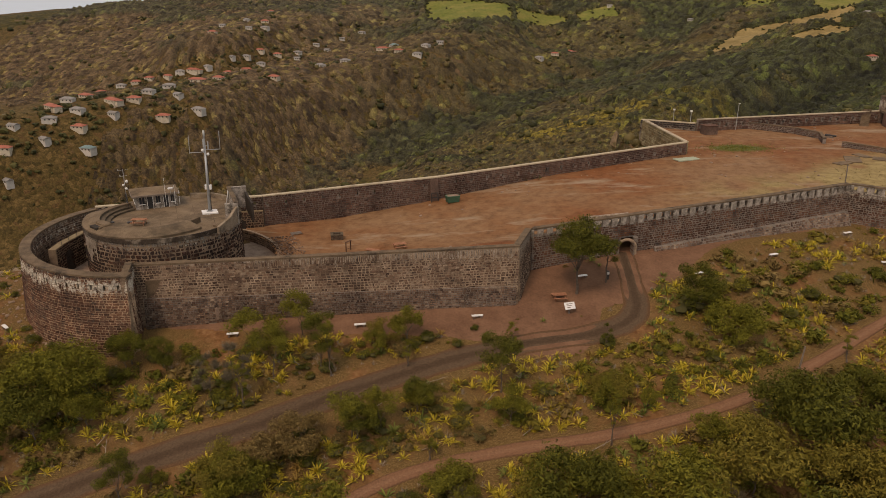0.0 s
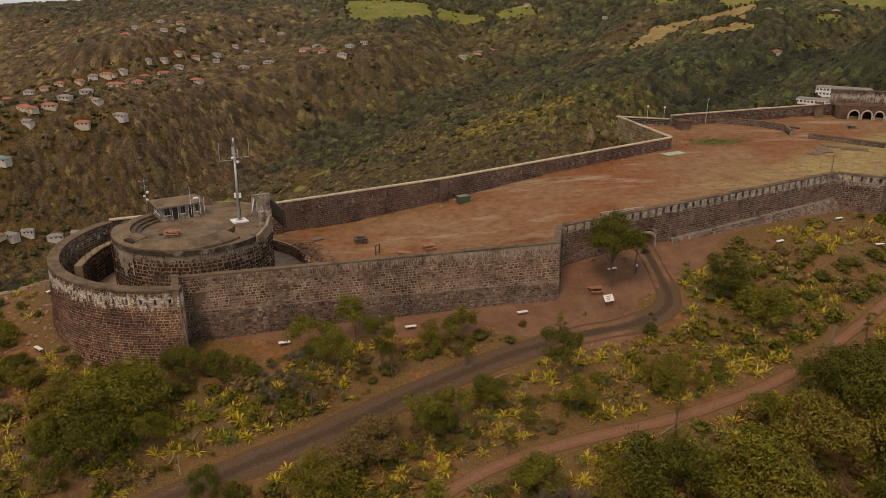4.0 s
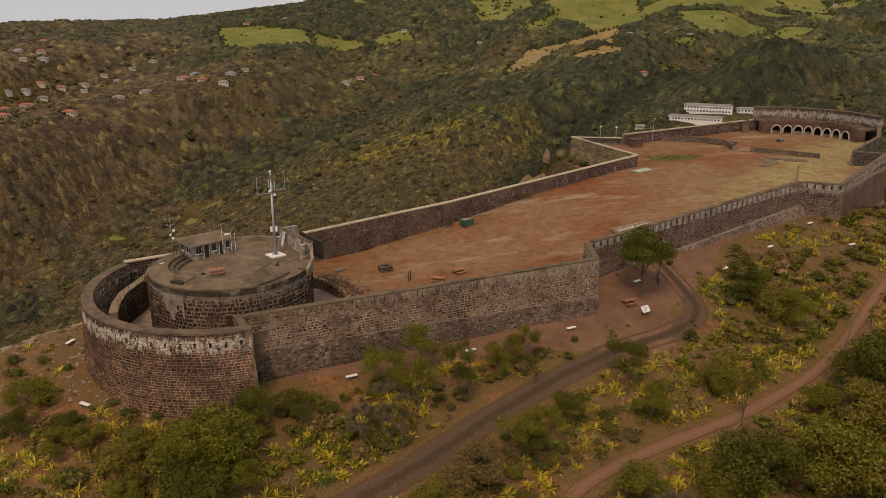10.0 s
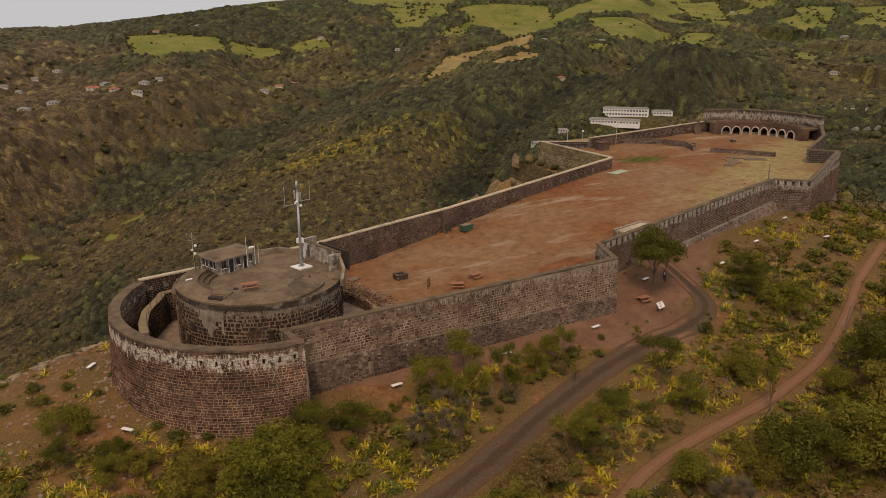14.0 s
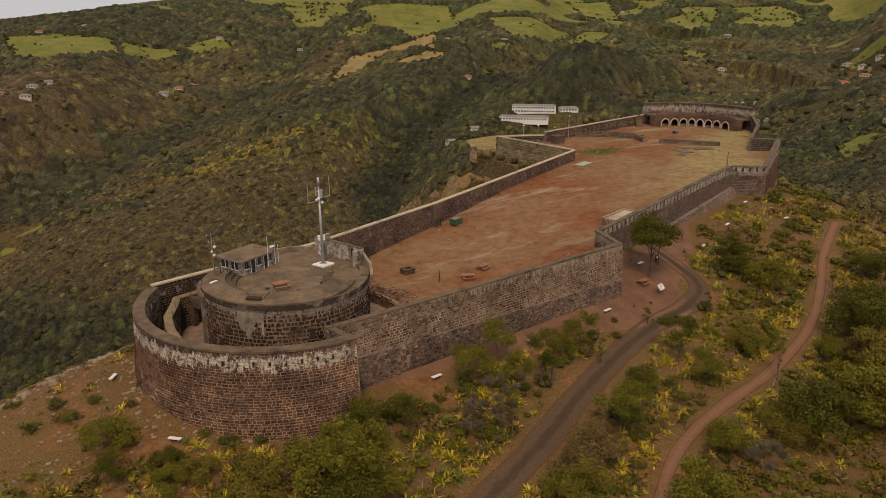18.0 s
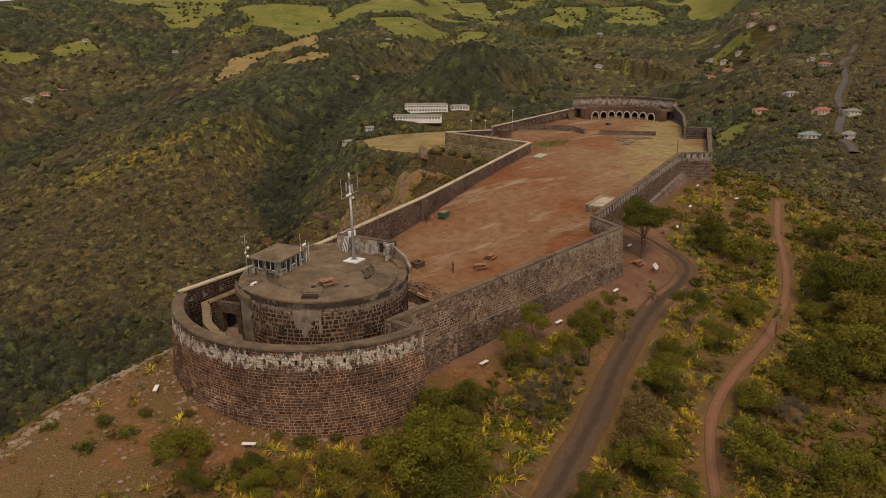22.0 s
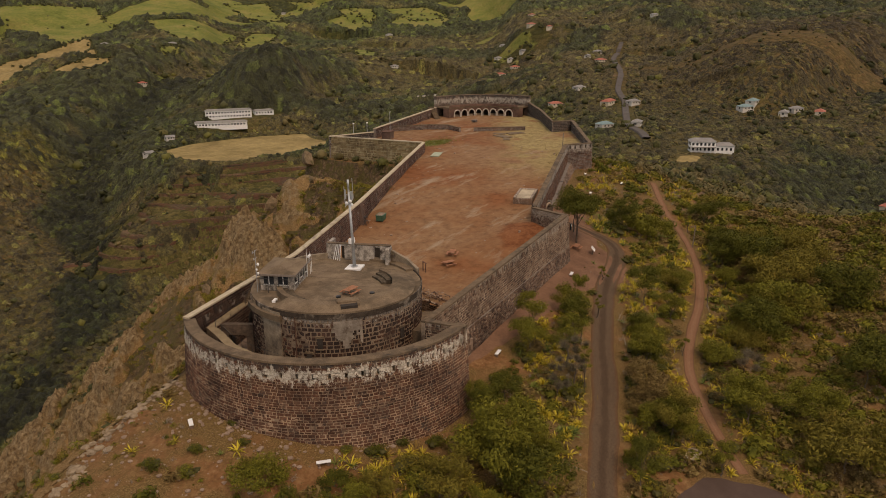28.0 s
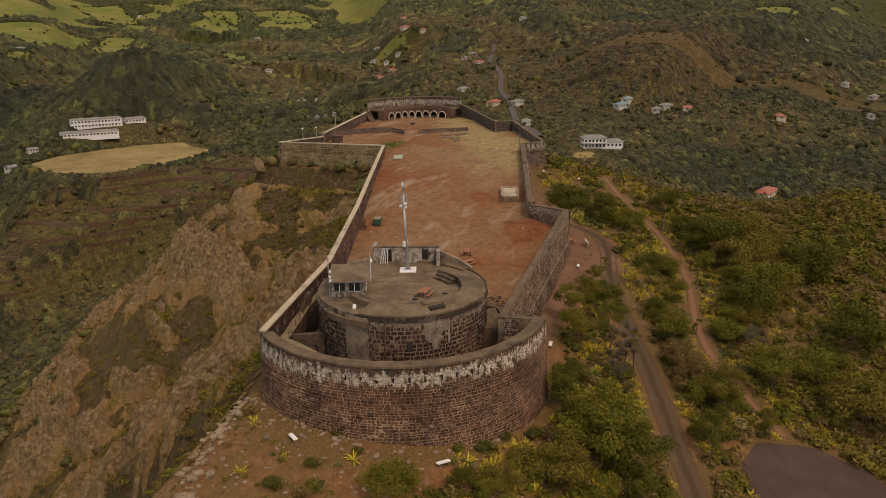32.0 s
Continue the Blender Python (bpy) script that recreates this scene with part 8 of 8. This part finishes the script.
    tagged(o, "large pale rock outcrop beside the bastion", "rock", "rock outcrops")


# ---- distance: houses, school, woods ----
def house(name, label, w, d, h, wall, roof_mat, hip=True, wing=False):
    o = thing(name, label, "house", pose(0, 0, -50), "houses in the valley")
    part("wall", boxed(-w / 2, w / 2, -d / 2, d / 2, -4.5, h), wall, o)
    bm = bmesh.new()
    e, r = 0.5, (w / 2 - d / 2 if hip else w / 2 + 0.4)
    v = [bm.verts.new(p) for p in ((-w / 2 - e, -d / 2 - e, h), (w / 2 + e, -d / 2 - e, h), (w / 2 + e, d / 2 + e, h), (-w / 2 - e, d / 2 + e, h), (-r, 0, h + d * 0.26), (r, 0, h + d * 0.26))]
    for f in ((0, 1, 5, 4), (1, 2, 5), (2, 3, 4, 5), (3, 0, 4), (3, 2, 1, 0)):
        bm.faces.new([v[i] for i in f])
    rf = part("roof", bm, roof_mat, o)
    if wing:
        part("wing", boxed(w / 2 - 0.1, w / 2 + 4, -d / 2 + 1, d / 2, -2.5, h - 0.3), wall, o)
        part("wing_roof", boxed(w / 2 - 0.1, w / 2 + 4.4, -d / 2 + 0.6, d / 2 + 0.4, h - 0.3, h - 0.05), roof_mat, o)
    for k in range(3):
        x = -w / 2 + w * (k + 0.7) / 3.4
        wd = part("window", boxed(x, x + 1.3, -d / 2 - 0.05, -d / 2 + 0.05, 0.9, 2.1), DARK_GLASS, o)
    part("door", boxed(w / 2 - 1.6, w / 2 - 0.7, -d / 2 - 0.05, -d / 2 + 0.05, 0, 2.1), GREY_WOOD, o)
    part("window", boxed(-w / 2 - 0.05, -w / 2 + 0.05, -0.8, 0.8, 0.9, 2.1), DARK_GLASS, o)
    return o


TYPES = [
    ("bungalow", "cream bungalow with a red hipped roof", 12, 7.5, 2.6, CREAM, RED_ROOF, True, False),
    ("bungalow", "white bungalow with a pale grey roof", 12, 7, 2.8, PALE_WALL, GREY_ROOF, True, False),
    ("cottage", "small white cottage with a grey gabled roof", 9, 6, 2.7, PALE_WALL, GREY_ROOF, False, False),
    ("bungalow", "long cream bungalow with a red roof and a wing", 17, 8, 3.0, CREAM, RED_ROOF, True, True),
    ("bungalow", "white house with a blue-green metal roof", 12, 8, 2.8, PALE_WALL, TEAL_ROOF, True, False),
]
# houses in the country round the fort: x, y, type
SITES = [
    (-379, 670, 3), (-375, 691, 1), (-367, 710, 0), (-487, 979, 0), (-355, 669, 1), (-332, 691, 3), (-315, 699, 0), (-325, 675, 2), (-448, 999, 0), (-432, 1007, 0), (-407, 1009, 0), (-392, 1015, 1),
    (-375, 1018, 3), (-357, 1025, 1), (-291, 802, 3), (-270, 811, 0), (-298, 743, 1), (-309, 719, 1), (-280, 719, 2), (-286, 692, 0), (-259, 712, 1), (-372, 650, 1), (-347, 652, 0), (-368, 631, 2),
    (-394, 612, 0), (-336, 641, 4), (-384, 594, 2), (-466, 994, 1), (-331, 1031, 0), (-312, 1051, 3),
]
LANE = [
    (-318, 1074, 1), (-332, 1054, 2), (-300, 1082, 1), (-216, 834, 0), (-286, 1123, 0), (-306, 1104, 0), (-262, 1152, 1), (-258, 1129, 2), (-159, 971, 1), (-185, 941, 1),
    (-121, 1054, 3), (-107, 1074, 4), (-95, 1017, 0), (-69, 999, 1), (-60, 1036, 1), (-42, 1057, 2), (-184, 1293, 1), (-211, 1252, 2), (-242, 1196, 2), (-222, 1180, 2),
    (-376, 1158, 2), (-367, 1085, 0), (-353, 1209, 1), (-330, 1139, 2), (-311, 1159, 1), (-321, 1196, 0), (-352, 1354, 0), (-375, 1345, 0), (-381, 1416, 1), (-396, 634, 2),
]
VILLAGE = [
    (102, 1140, 1), (127, 1165, 0), (153, 1218, 3),
    (-36, 1462, 0), (36, 1484, 1), (375, 1353, 2), (606, 1222, 1), (641, 1091, 1), (486, 947, 0), (244, 1404, 2), (795, 767, 1), (305, 671, 2), (359, 714, 2), (1154, 1383, 2), (1031, 665, 0),
    (929, 609, 0), (924, 655, 1), (881, 595, 2), (833, 580, 0), (879, 636, 1), (787, 578, 3),
]
EAST_SIDE = [
    (868, 608, 1), (838, 459, 1), (741, 411, 0), (786, 449, 2), (581, 362, 1), (542, 367, 0), (537, 312, 3), (443, 274, 4), (453, 252, 1), (1033, 971, 1), (563, 200, 4), (574, 171, 1),
    (994, 443, 1), (921, 574, 0), (578, 198, 4), (588, 165, 1), (582, 145, 0), (369, 69, 3), (282, 32, 0), (660, -5, 2), (773, -14, 1), (586, 69, 0), (804, 12, 1), (774, 561, 0),
    (1023, 55, 1), (548, 293, 1),
]
TOWN = [(-294, 619, 1), (-280, 630, 2), (-322, 604, 1), (-312, 612, 2), (-336, 596, 3)]
HOMES = SITES + LANE + VILLAGE + EAST_SIDE + TOWN
protos = [house(*t) for t in TYPES]
used = [False] * len(TYPES)
for i, (x, y, k) in enumerate(HOMES):
    m = pose(x, y, float(ground_z(x, y)) + 0.4, 0, 0, (37 * i) % 60 - 40)
    if used[k]:
        copy_thing(protos[k], m)
    else:
        protos[k].matrix_basis, used[k] = m, True


def school_block(x, y, turn, w, d, storeys, label):
    z = float(ground_z(x, y)) + 0.3
    o = thing("school_building", label, "school", pose(x, y, z, 0, 0, turn))
    part("wall", boxed(-w / 2, w / 2, -d / 2, d / 2, -4, 4.0 * storeys), WHITE, o)
    bm = bmesh.new()
    h = 4.0 * storeys
    v = [bm.verts.new(p) for p in ((-w / 2 - 0.6, -d / 2 - 0.6, h), (w / 2 + 0.6, -d / 2 - 0.6, h), (w / 2 + 0.6, d / 2 + 0.6, h), (-w / 2 - 0.6, d / 2 + 0.6, h), (-w / 2 + 2, 0, h + 1.6), (w / 2 - 2, 0, h + 1.6))]
    for f in ((0, 1, 5, 4), (1, 2, 5), (2, 3, 4, 5), (3, 0, 4), (3, 2, 1, 0)):
        bm.faces.new([v[i] for i in f])
    part("roof", bm, SCHOOL_ROOF, o)
    for s in range(storeys):
        n = int(w / 3.2)
        for k in range(n):
            x0 = -w / 2 + 0.7 + (w - 1.4) * k / n
            wd = part("window", boxed(x0, x0 + 1.9, -d / 2 - 0.06, -d / 2 + 0.05, 4.0 * s + 1.0, 4.0 * s + 2.7), DARK_GLASS, o)
            part("mullion", boxed(x0 + 0.9, x0 + 1.0, -d / 2 - 0.1, -d / 2 - 0.06, 4.0 * s + 1.0, 4.0 * s + 2.7), WHITE, wd)
        part("sill_band", boxed(-w / 2 - 0.05, w / 2 + 0.05, -d / 2 - 0.16, -d / 2, 4.0 * s + 0.82, 4.0 * s + 0.96), WHITE, o)
    return o


SCHOOL_ROOF = plain("school_roof", (0.17, 0.16, 0.14), (0.27, 0.25, 0.22), 0.2)
school_block(416, 702, -38, 54, 12, 1, "long white single-storey school block by the sports field")
school_block(446, 726, -34, 50, 11, 2, "white two-storey school block with rows of windows")
school_block(488, 716, -24, 22, 10, 1, "small white school annexe with a grey roof")
for k in range(4):
    x, y = 639 + 1.5 * k, 604 - 7.5 * k
    o = thing("fuel_tank", "pale cylindrical storage tank in the valley", "tank", pose(x, y, float(ground_z(x, y))), "storage tanks")
    part("shell", tube(bmesh.new(), (0, 0, -2), (0, 0, 4.6), 2.0, n=20), CREAM, o)
    part("lid", tube(bmesh.new(), (0, 0, 4.6), (0, 0, 5.2), 2.0, 0.4, n=20), GREY_ROOF, o)
for k in range(3):
    x, y = 590 + 4 * k, 545 - 9 * k
    o = thing("greenhouse", "long pale polytunnel greenhouse", "greenhouse", pose(x, y, float(ground_z(x, y)), 0, 0, 30), "greenhouses")
    bm = bmesh.new()
    tube(bm, (-12, 0, 0), (12, 0, 0), 2.6, n=16)
    part("cover", bm, GREY_ROOF, o)
VALLEY_ROAD = [(395, 222), (420, 236), (445, 254), (473, 268), (500, 280), (551, 302), (592, 326), (660, 352), (725, 385), (800, 420), (895, 450)]
track("road_valley", "winding grey tarmac road in the valley", VALLEY_ROAD, 3.2, plain("valley_tarmac", (0.075, 0.064, 0.056), (0.12, 0.1, 0.087), 0.2), 1.5, False)

# the large white house among the trees
o = thing("mansion", "large white two-storey house with a verandah and a grey roof", "house", pose(370, 177, float(ground_z(370, 177)) + 0.3, 0, 0, -62))
part("main_wall", boxed(-7.5, 7.5, -4.5, 4.5, -3, 6.4), WHITE, o)
part("wing", boxed(7.4, 19, -3.4, 3.4, -3, 3.8), WHITE, o)
for x0, x1, d, h in ((-8.1, 8.1, 5.1, 6.4), (7.5, 19.6, 4.0, 3.8)):
    bm = bmesh.new()
    v = [bm.verts.new(p) for p in ((x0, -d, h), (x1, -d, h), (x1, d, h), (x0, d, h), (x0 + 3, 0, h + 1.9), (x1 - 3, 0, h + 1.9))]
    for f in ((0, 1, 5, 4), (1, 2, 5), (2, 3, 4, 5), (3, 0, 4), (3, 2, 1, 0)):
        bm.faces.new([v[i] for i in f])
    part("roof", bm, GREY_ROOF, o)
for z in (0.9, 4.0):
    for k in range(6):
        part("window", boxed(-6.7 + 2.4 * k, -5.4 + 2.4 * k, -4.56, -4.45, z, z + 1.6), DARK_GLASS, o)
        part("window", boxed(-7.56, -7.45, -3.9 + 1.3 * k, -3.1 + 1.3 * k, z, z + 1.6), DARK_GLASS, o)
for k in range(4):
    part("window", boxed(8.6 + 2.6 * k, 9.8 + 2.6 * k, -3.46, -3.35, 0.9, 2.5), DARK_GLASS, o)
part("verandah_roof", boxed(-7.5, 7.5, -6.6, -4.5, 3.0, 3.2), GREY_ROOF, o)
for k in range(6):
    part("verandah_post", boxed(-7.3 + 2.9 * k, -7.1 + 2.9 * k, -6.5, -6.3, -1, 3.0), WHITE, o)


# woods and scrub over the valley and the hills, thinning with distance
def crown_ball(seed):
    """An uneven rounded crown."""
    r = np.random.RandomState(seed)
    v, f = arrays(core_shape())
    v = v * r.uniform(0.3, 0.78, (len(v), 1)) * (1, 1, 0.85)
    v[:, 2] += 0.42
    return v, f


def core_shape():
    bm = bmesh.new()
    bmesh.ops.create_icosphere(bm, subdivisions=1, radius=1.0)
    return bm


CROWNS = [joined(leaf_ball(120 + k, 7, 58, 0.22, 0.95, 0.62), crown_ball(95 + k)) for k in range(8)]
FAR_CROWNS = [joined(leaf_ball(80 + k, 5, 8, 0.42, 0.95, 0.66), crown_ball(90 + k)) for k in range(8)]


def wood(n, r0, r1, lo, hi, protos, seed, names):
    r = np.random.RandomState(seed)
    dist = np.exp(r.uniform(math.log(r0), math.log(r1), n))
    a = r.uniform(radians(-32), radians(126), n)
    x, y = 0 + dist * np.cos(a), 70 + dist * np.sin(a)
    f = np.maximum(pasture_mask(x, y), field_mask(x, y, STRAW_FIELDS))
    ok = (f < 0.44) & ~inside(x, y, YARD) & (np.hypot(x - RING[0], y - RING[1]) > 40) & (strip_gap(x, y) > 1.5)
    ok &= ~((x > -86) & (x < 94) & (y > 34) & (y < 122)) & ~((beyond(x, y, CLIFF) > -1) & (beyond(x, y, CLIFF) < 55) & (x < 62))
    ok &= (np.hypot((x - 450) / 62, (y - 712) / 30) > 1) & (np.abs(beyond(x, y, VALLEY_ROAD)) > 6) & (np.hypot(x - 372, y - 178) > 22)
    ok &= np.abs(beyond(x, y, [EAST_IN, EAST_OUT, EAST_FAR, (118, 157), ARCADE_R, (132, 186), (108, 198), FAR_LEFT])) > 4
    for hx, hy, _ in HOMES:
        ok &= np.hypot(x - hx, y - hy) > 10
    w, _, _ = growth(x, y)
    w = w + 0.2 * smooth01(x, 80, 160) * smooth01(460 - y, 0, 120) + 0.5 * lumps(x, y, 45, 3, 44) + 0.35 * (r.rand(n) - 0.5)
    ok &= (w > 0.5) | (lumps(x, y, 28, 4, 41) > -0.2)
    x, y, dist, w = x[ok], y[ok], dist[ok], w[ok]
    size = (lo + (hi - lo) * r.rand(len(x)) ** 2.4) * np.clip(dist / 480, 0.74, 1.7) * np.where(w > 0.5, 1.15, 0.8)
    u = r.rand(len(x))
    low = 0.32 * smooth01(330 - dist, 0, 120)  # fresher crowns close to the fort
    kind = np.where(w > 0.5, np.where(u < 0.6 - low, 0, np.where(u < 0.9 - 1.4 * low, 1, 2)), np.where(u < 0.55, 3, np.where(u < 0.66, 4, 0)))
    for k, mat in enumerate((FAR_LEAF, FAR_LEAF, FAR_FRESH, FAR_SCRUB, FAR_SCRUB)):
        g = kind == k
        scatter(names[k][0], names[k][1], protos, np.c_[x[g], y[g], ground_z(x[g], y[g]) - 0.08 * size[g], size[g], r.rand(g.sum()) * 6.28, r.uniform(0.75, 1.25, g.sum())], mat, smooth=True)


# closed canopy and scrub over the gorge and the hills: crown beside crown
def crown_field(x, y, cell, seed):
    """For each point the nearest crown of a jittered lattice: how far off it is, and three random numbers of its own."""
    i, j = np.floor(x / cell).astype(int), np.floor(y / cell).astype(int)
    best, who = np.full(x.shape, 1e9), np.zeros(x.shape + (3,))
    for a in (-1, 0, 1):
        for b in (-1, 0, 1):
            u, v = (i + a + 37 * seed) % 256, (j + b + 91 * seed) % 256
            jx, jy = LATTICE[u, v], LATTICE[(v + 57) % 256, (u + 113) % 256]
            size = LATTICE[(u + 171) % 256, (v + 23) % 256]
            d = np.hypot(x - (i + a + jx) * cell, y - (j + b + jy) * cell) / (0.75 + 0.5 * size)
            near = d < best
            best = np.where(near, d, best)
            who = np.where(near[..., None], np.stack([jx, jy, size], -1), who)
    return best, who


CANOPY, n, l, b = material("canopy_leaves", 0.85)
# Stronger sheen lightens the far canopy in place of haze.
b.inputs["Specular IOR Level"].default_value = 0.3
p = place(n)
at = n.new("ShaderNodeAttribute")
at.attribute_name = "leaf"
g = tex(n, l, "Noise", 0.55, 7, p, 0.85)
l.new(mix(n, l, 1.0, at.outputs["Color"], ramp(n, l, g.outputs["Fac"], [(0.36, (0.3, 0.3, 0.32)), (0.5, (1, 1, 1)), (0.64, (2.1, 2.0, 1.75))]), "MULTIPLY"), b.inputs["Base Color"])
bump(n, l, b, g.outputs["Fac"], 1.0, 2.5)


def canopy(name, label, x0, x1, y0, y1, step, cell, seed, test):
    r = np.random.RandomState(seed)
    x, y = np.meshgrid(np.arange(x0, x1, step), np.arange(y0, y1, step))
    ok = test(x, y)
    x, y = x + r.uniform(-0.3, 0.3, x.shape) * step, y + r.uniform(-0.3, 0.3, x.shape) * step
    i = np.arange(x.size).reshape(x.shape)
    f = np.stack([i[:-1, :-1], i[:-1, 1:], i[1:, 1:], i[1:, :-1]], -1)[ok[:-1, :-1] & ok[1:, 1:]]
    used = np.unique(f)
    back = np.full(x.size, -1)
    back[used] = np.arange(len(used))
    x, y, f = x.ravel()[used], y.ravel()[used], back[f]
    open_land = np.maximum(pasture_mask(x, y), field_mask(x, y, STRAW_FIELDS))
    for hx, hy, _ in HOMES:
        k = (np.abs(x - hx) < 16) & (np.abs(y - hy) < 16)
        open_land[k] = np.maximum(open_land[k], np.hypot(x[k] - hx, y[k] - hy) < 10)
    open_land = np.maximum(open_land, np.hypot((x - 450) / 60, (y - 710) / 24) < 1)
    open_land = np.maximum(open_land, np.hypot(x - 374, y - 178) < 19)
    open_land = np.maximum(open_land, np.abs(beyond(x, y, VALLEY_ROAD)) < 7)
    open_land = np.maximum(open_land, (line_height(x, y, LEDGES[2])[0] + 25 * lumps(x, y, 40, 3, 73) < 36) & (lumps(x, y, 14, 3, 74) < 0.07))
    wood, fresh, spur = growth(x, y)
    wood = smooth01(wood + 0.5 * lumps(x, y, 40, 3, 44), 0.4, 0.62)
    d, who = crown_field(x, y, cell, seed)
    size = (0.6 + 0.9 * who[:, 2]) * (0.5 + 0.5 * wood)
    reach = cell * (0.5 + 0.16 * wood)
    dome = np.sqrt(np.clip(1 - (d / reach) ** 2, 0, 1)) * size * cell * 0.75
    z = ground_z(x, y) + np.where(open_land > 0.42, -2.5, dome - 0.35) + r.uniform(-0.12, 0.12, x.shape) * step
    rim = np.bincount(f.ravel(), minlength=len(x)) < 4
    z = np.where(rim, ground_z(x, y) - 2.0, z)
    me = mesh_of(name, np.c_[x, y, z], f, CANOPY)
    c = np.array((0.08, 0.062, 0.026)) + wood[:, None] * (np.array((0.046, 0.047, 0.02)) - np.array((0.08, 0.062, 0.026)))
    t = np.clip((fresh - 0.5) * 2.2 + 0.5 * (who[:, 0] - 0.5), -1, 1)[:, None]
    c = c * np.where(t > 0, 1 + t * np.array((0.08, 0.22, 0.0)), 1 - t * np.array((0.1, -0.04, -0.08)))
    c = c + (spur * (who[:, 1] > 0.35))[:, None] * (np.array((0.2, 0.155, 0.025)) - c)
    green = ((who[:, 1] > 0.86) & (spur < 0.4))[:, None]
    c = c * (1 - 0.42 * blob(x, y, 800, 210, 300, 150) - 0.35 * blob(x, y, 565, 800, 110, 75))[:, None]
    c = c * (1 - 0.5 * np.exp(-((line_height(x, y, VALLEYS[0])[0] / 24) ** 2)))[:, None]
    c = c * (1 + smooth01(60 - x, 0, 320) * smooth01(y, 480, 760))[:, None] ** np.array((0.5, 0.4, 0.75))  # haze over the western hills, painted into the canopy colour
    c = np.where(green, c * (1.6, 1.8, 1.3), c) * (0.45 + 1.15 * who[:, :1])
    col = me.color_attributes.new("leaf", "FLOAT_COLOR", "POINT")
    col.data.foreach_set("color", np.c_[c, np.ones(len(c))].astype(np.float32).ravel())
    return tagged(new(name, me), label, name.replace("_", " "), kind="stuff")


def sight(x, y, r0, r1):
    """Between two ranges from the fort, on the landward sides."""
    d, a = np.hypot(x - 20, y - 100), np.degrees(np.arctan2(y - 70, x + 20))
    return (d > r0) & (d < r1) & (a > -28) & (a < 124)


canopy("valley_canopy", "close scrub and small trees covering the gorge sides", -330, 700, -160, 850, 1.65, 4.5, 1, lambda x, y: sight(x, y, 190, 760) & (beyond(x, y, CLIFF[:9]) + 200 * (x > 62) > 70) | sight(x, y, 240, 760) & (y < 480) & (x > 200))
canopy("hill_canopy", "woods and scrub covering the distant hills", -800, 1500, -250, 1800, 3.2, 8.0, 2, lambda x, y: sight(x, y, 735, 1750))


wood(20000, 48, 430, 1.3, 4.8, CROWNS, 1, [("valley_woodland", "dark green woodland on the valley slopes"), ("valley_thicket", "dense dark thicket on the valley slopes"), ("valley_trees", "fresh green tree crowns in the valley woodland"), ("valley_scrub", "mixed dry scrub covering the valley slopes"), ("valley_bushes", "olive-coloured bushes among the valley scrub")])
wood(9000, 400, 1650, 1.5, 5.2, FAR_CROWNS, 2, [("hill_woodland", "dark woodland on the distant hillsides"), ("hill_thicket", "dense dark thicket on the distant hillsides"), ("hill_trees", "fresh green tree crowns on the distant hillsides"), ("hill_scrub", "brownish scrub on the distant hillsides"), ("hill_bushes", "olive bushes on the distant hillsides")])


# hedges and tree lines along the pastures, single trees in them, and gardens by the houses
hr = np.random.RandomState(31)
spots = []
for poly in PASTURES + STRAW_FIELDS[:2]:
    for (ax, ay), (bx, by) in zip(poly, poly[1:] + poly[:1]):
        k = int(math.hypot(bx - ax, by - ay) / 6)
        t = hr.rand(k)
        spots.append(np.c_[ax + t * (bx - ax), ay + t * (by - ay)] + hr.normal(0, 3.5, (k, 2)))
    cx, cy = np.mean(poly, axis=0)
    spots.append(np.c_[hr.normal(cx, 25, 5), hr.normal(cy, 25, 5)])
for x, y, _ in HOMES:
    a, d = hr.uniform(0, 6.28, 9), hr.uniform(9, 19, 9)
    spots.append(np.c_[x + d * np.cos(a), y + d * np.sin(a)])
spots = np.concatenate(spots)
size = hr.uniform(2.0, 5.2, len(spots))
scatter("hedges", "lines of dark trees along pastures and round houses", FAR_CROWNS, np.c_[spots, ground_z(spots[:, 0], spots[:, 1]) - 0.1 * size, size, hr.rand(len(spots)) * 6.28, hr.uniform(0.7, 1.2, len(spots))], FAR_LEAF)
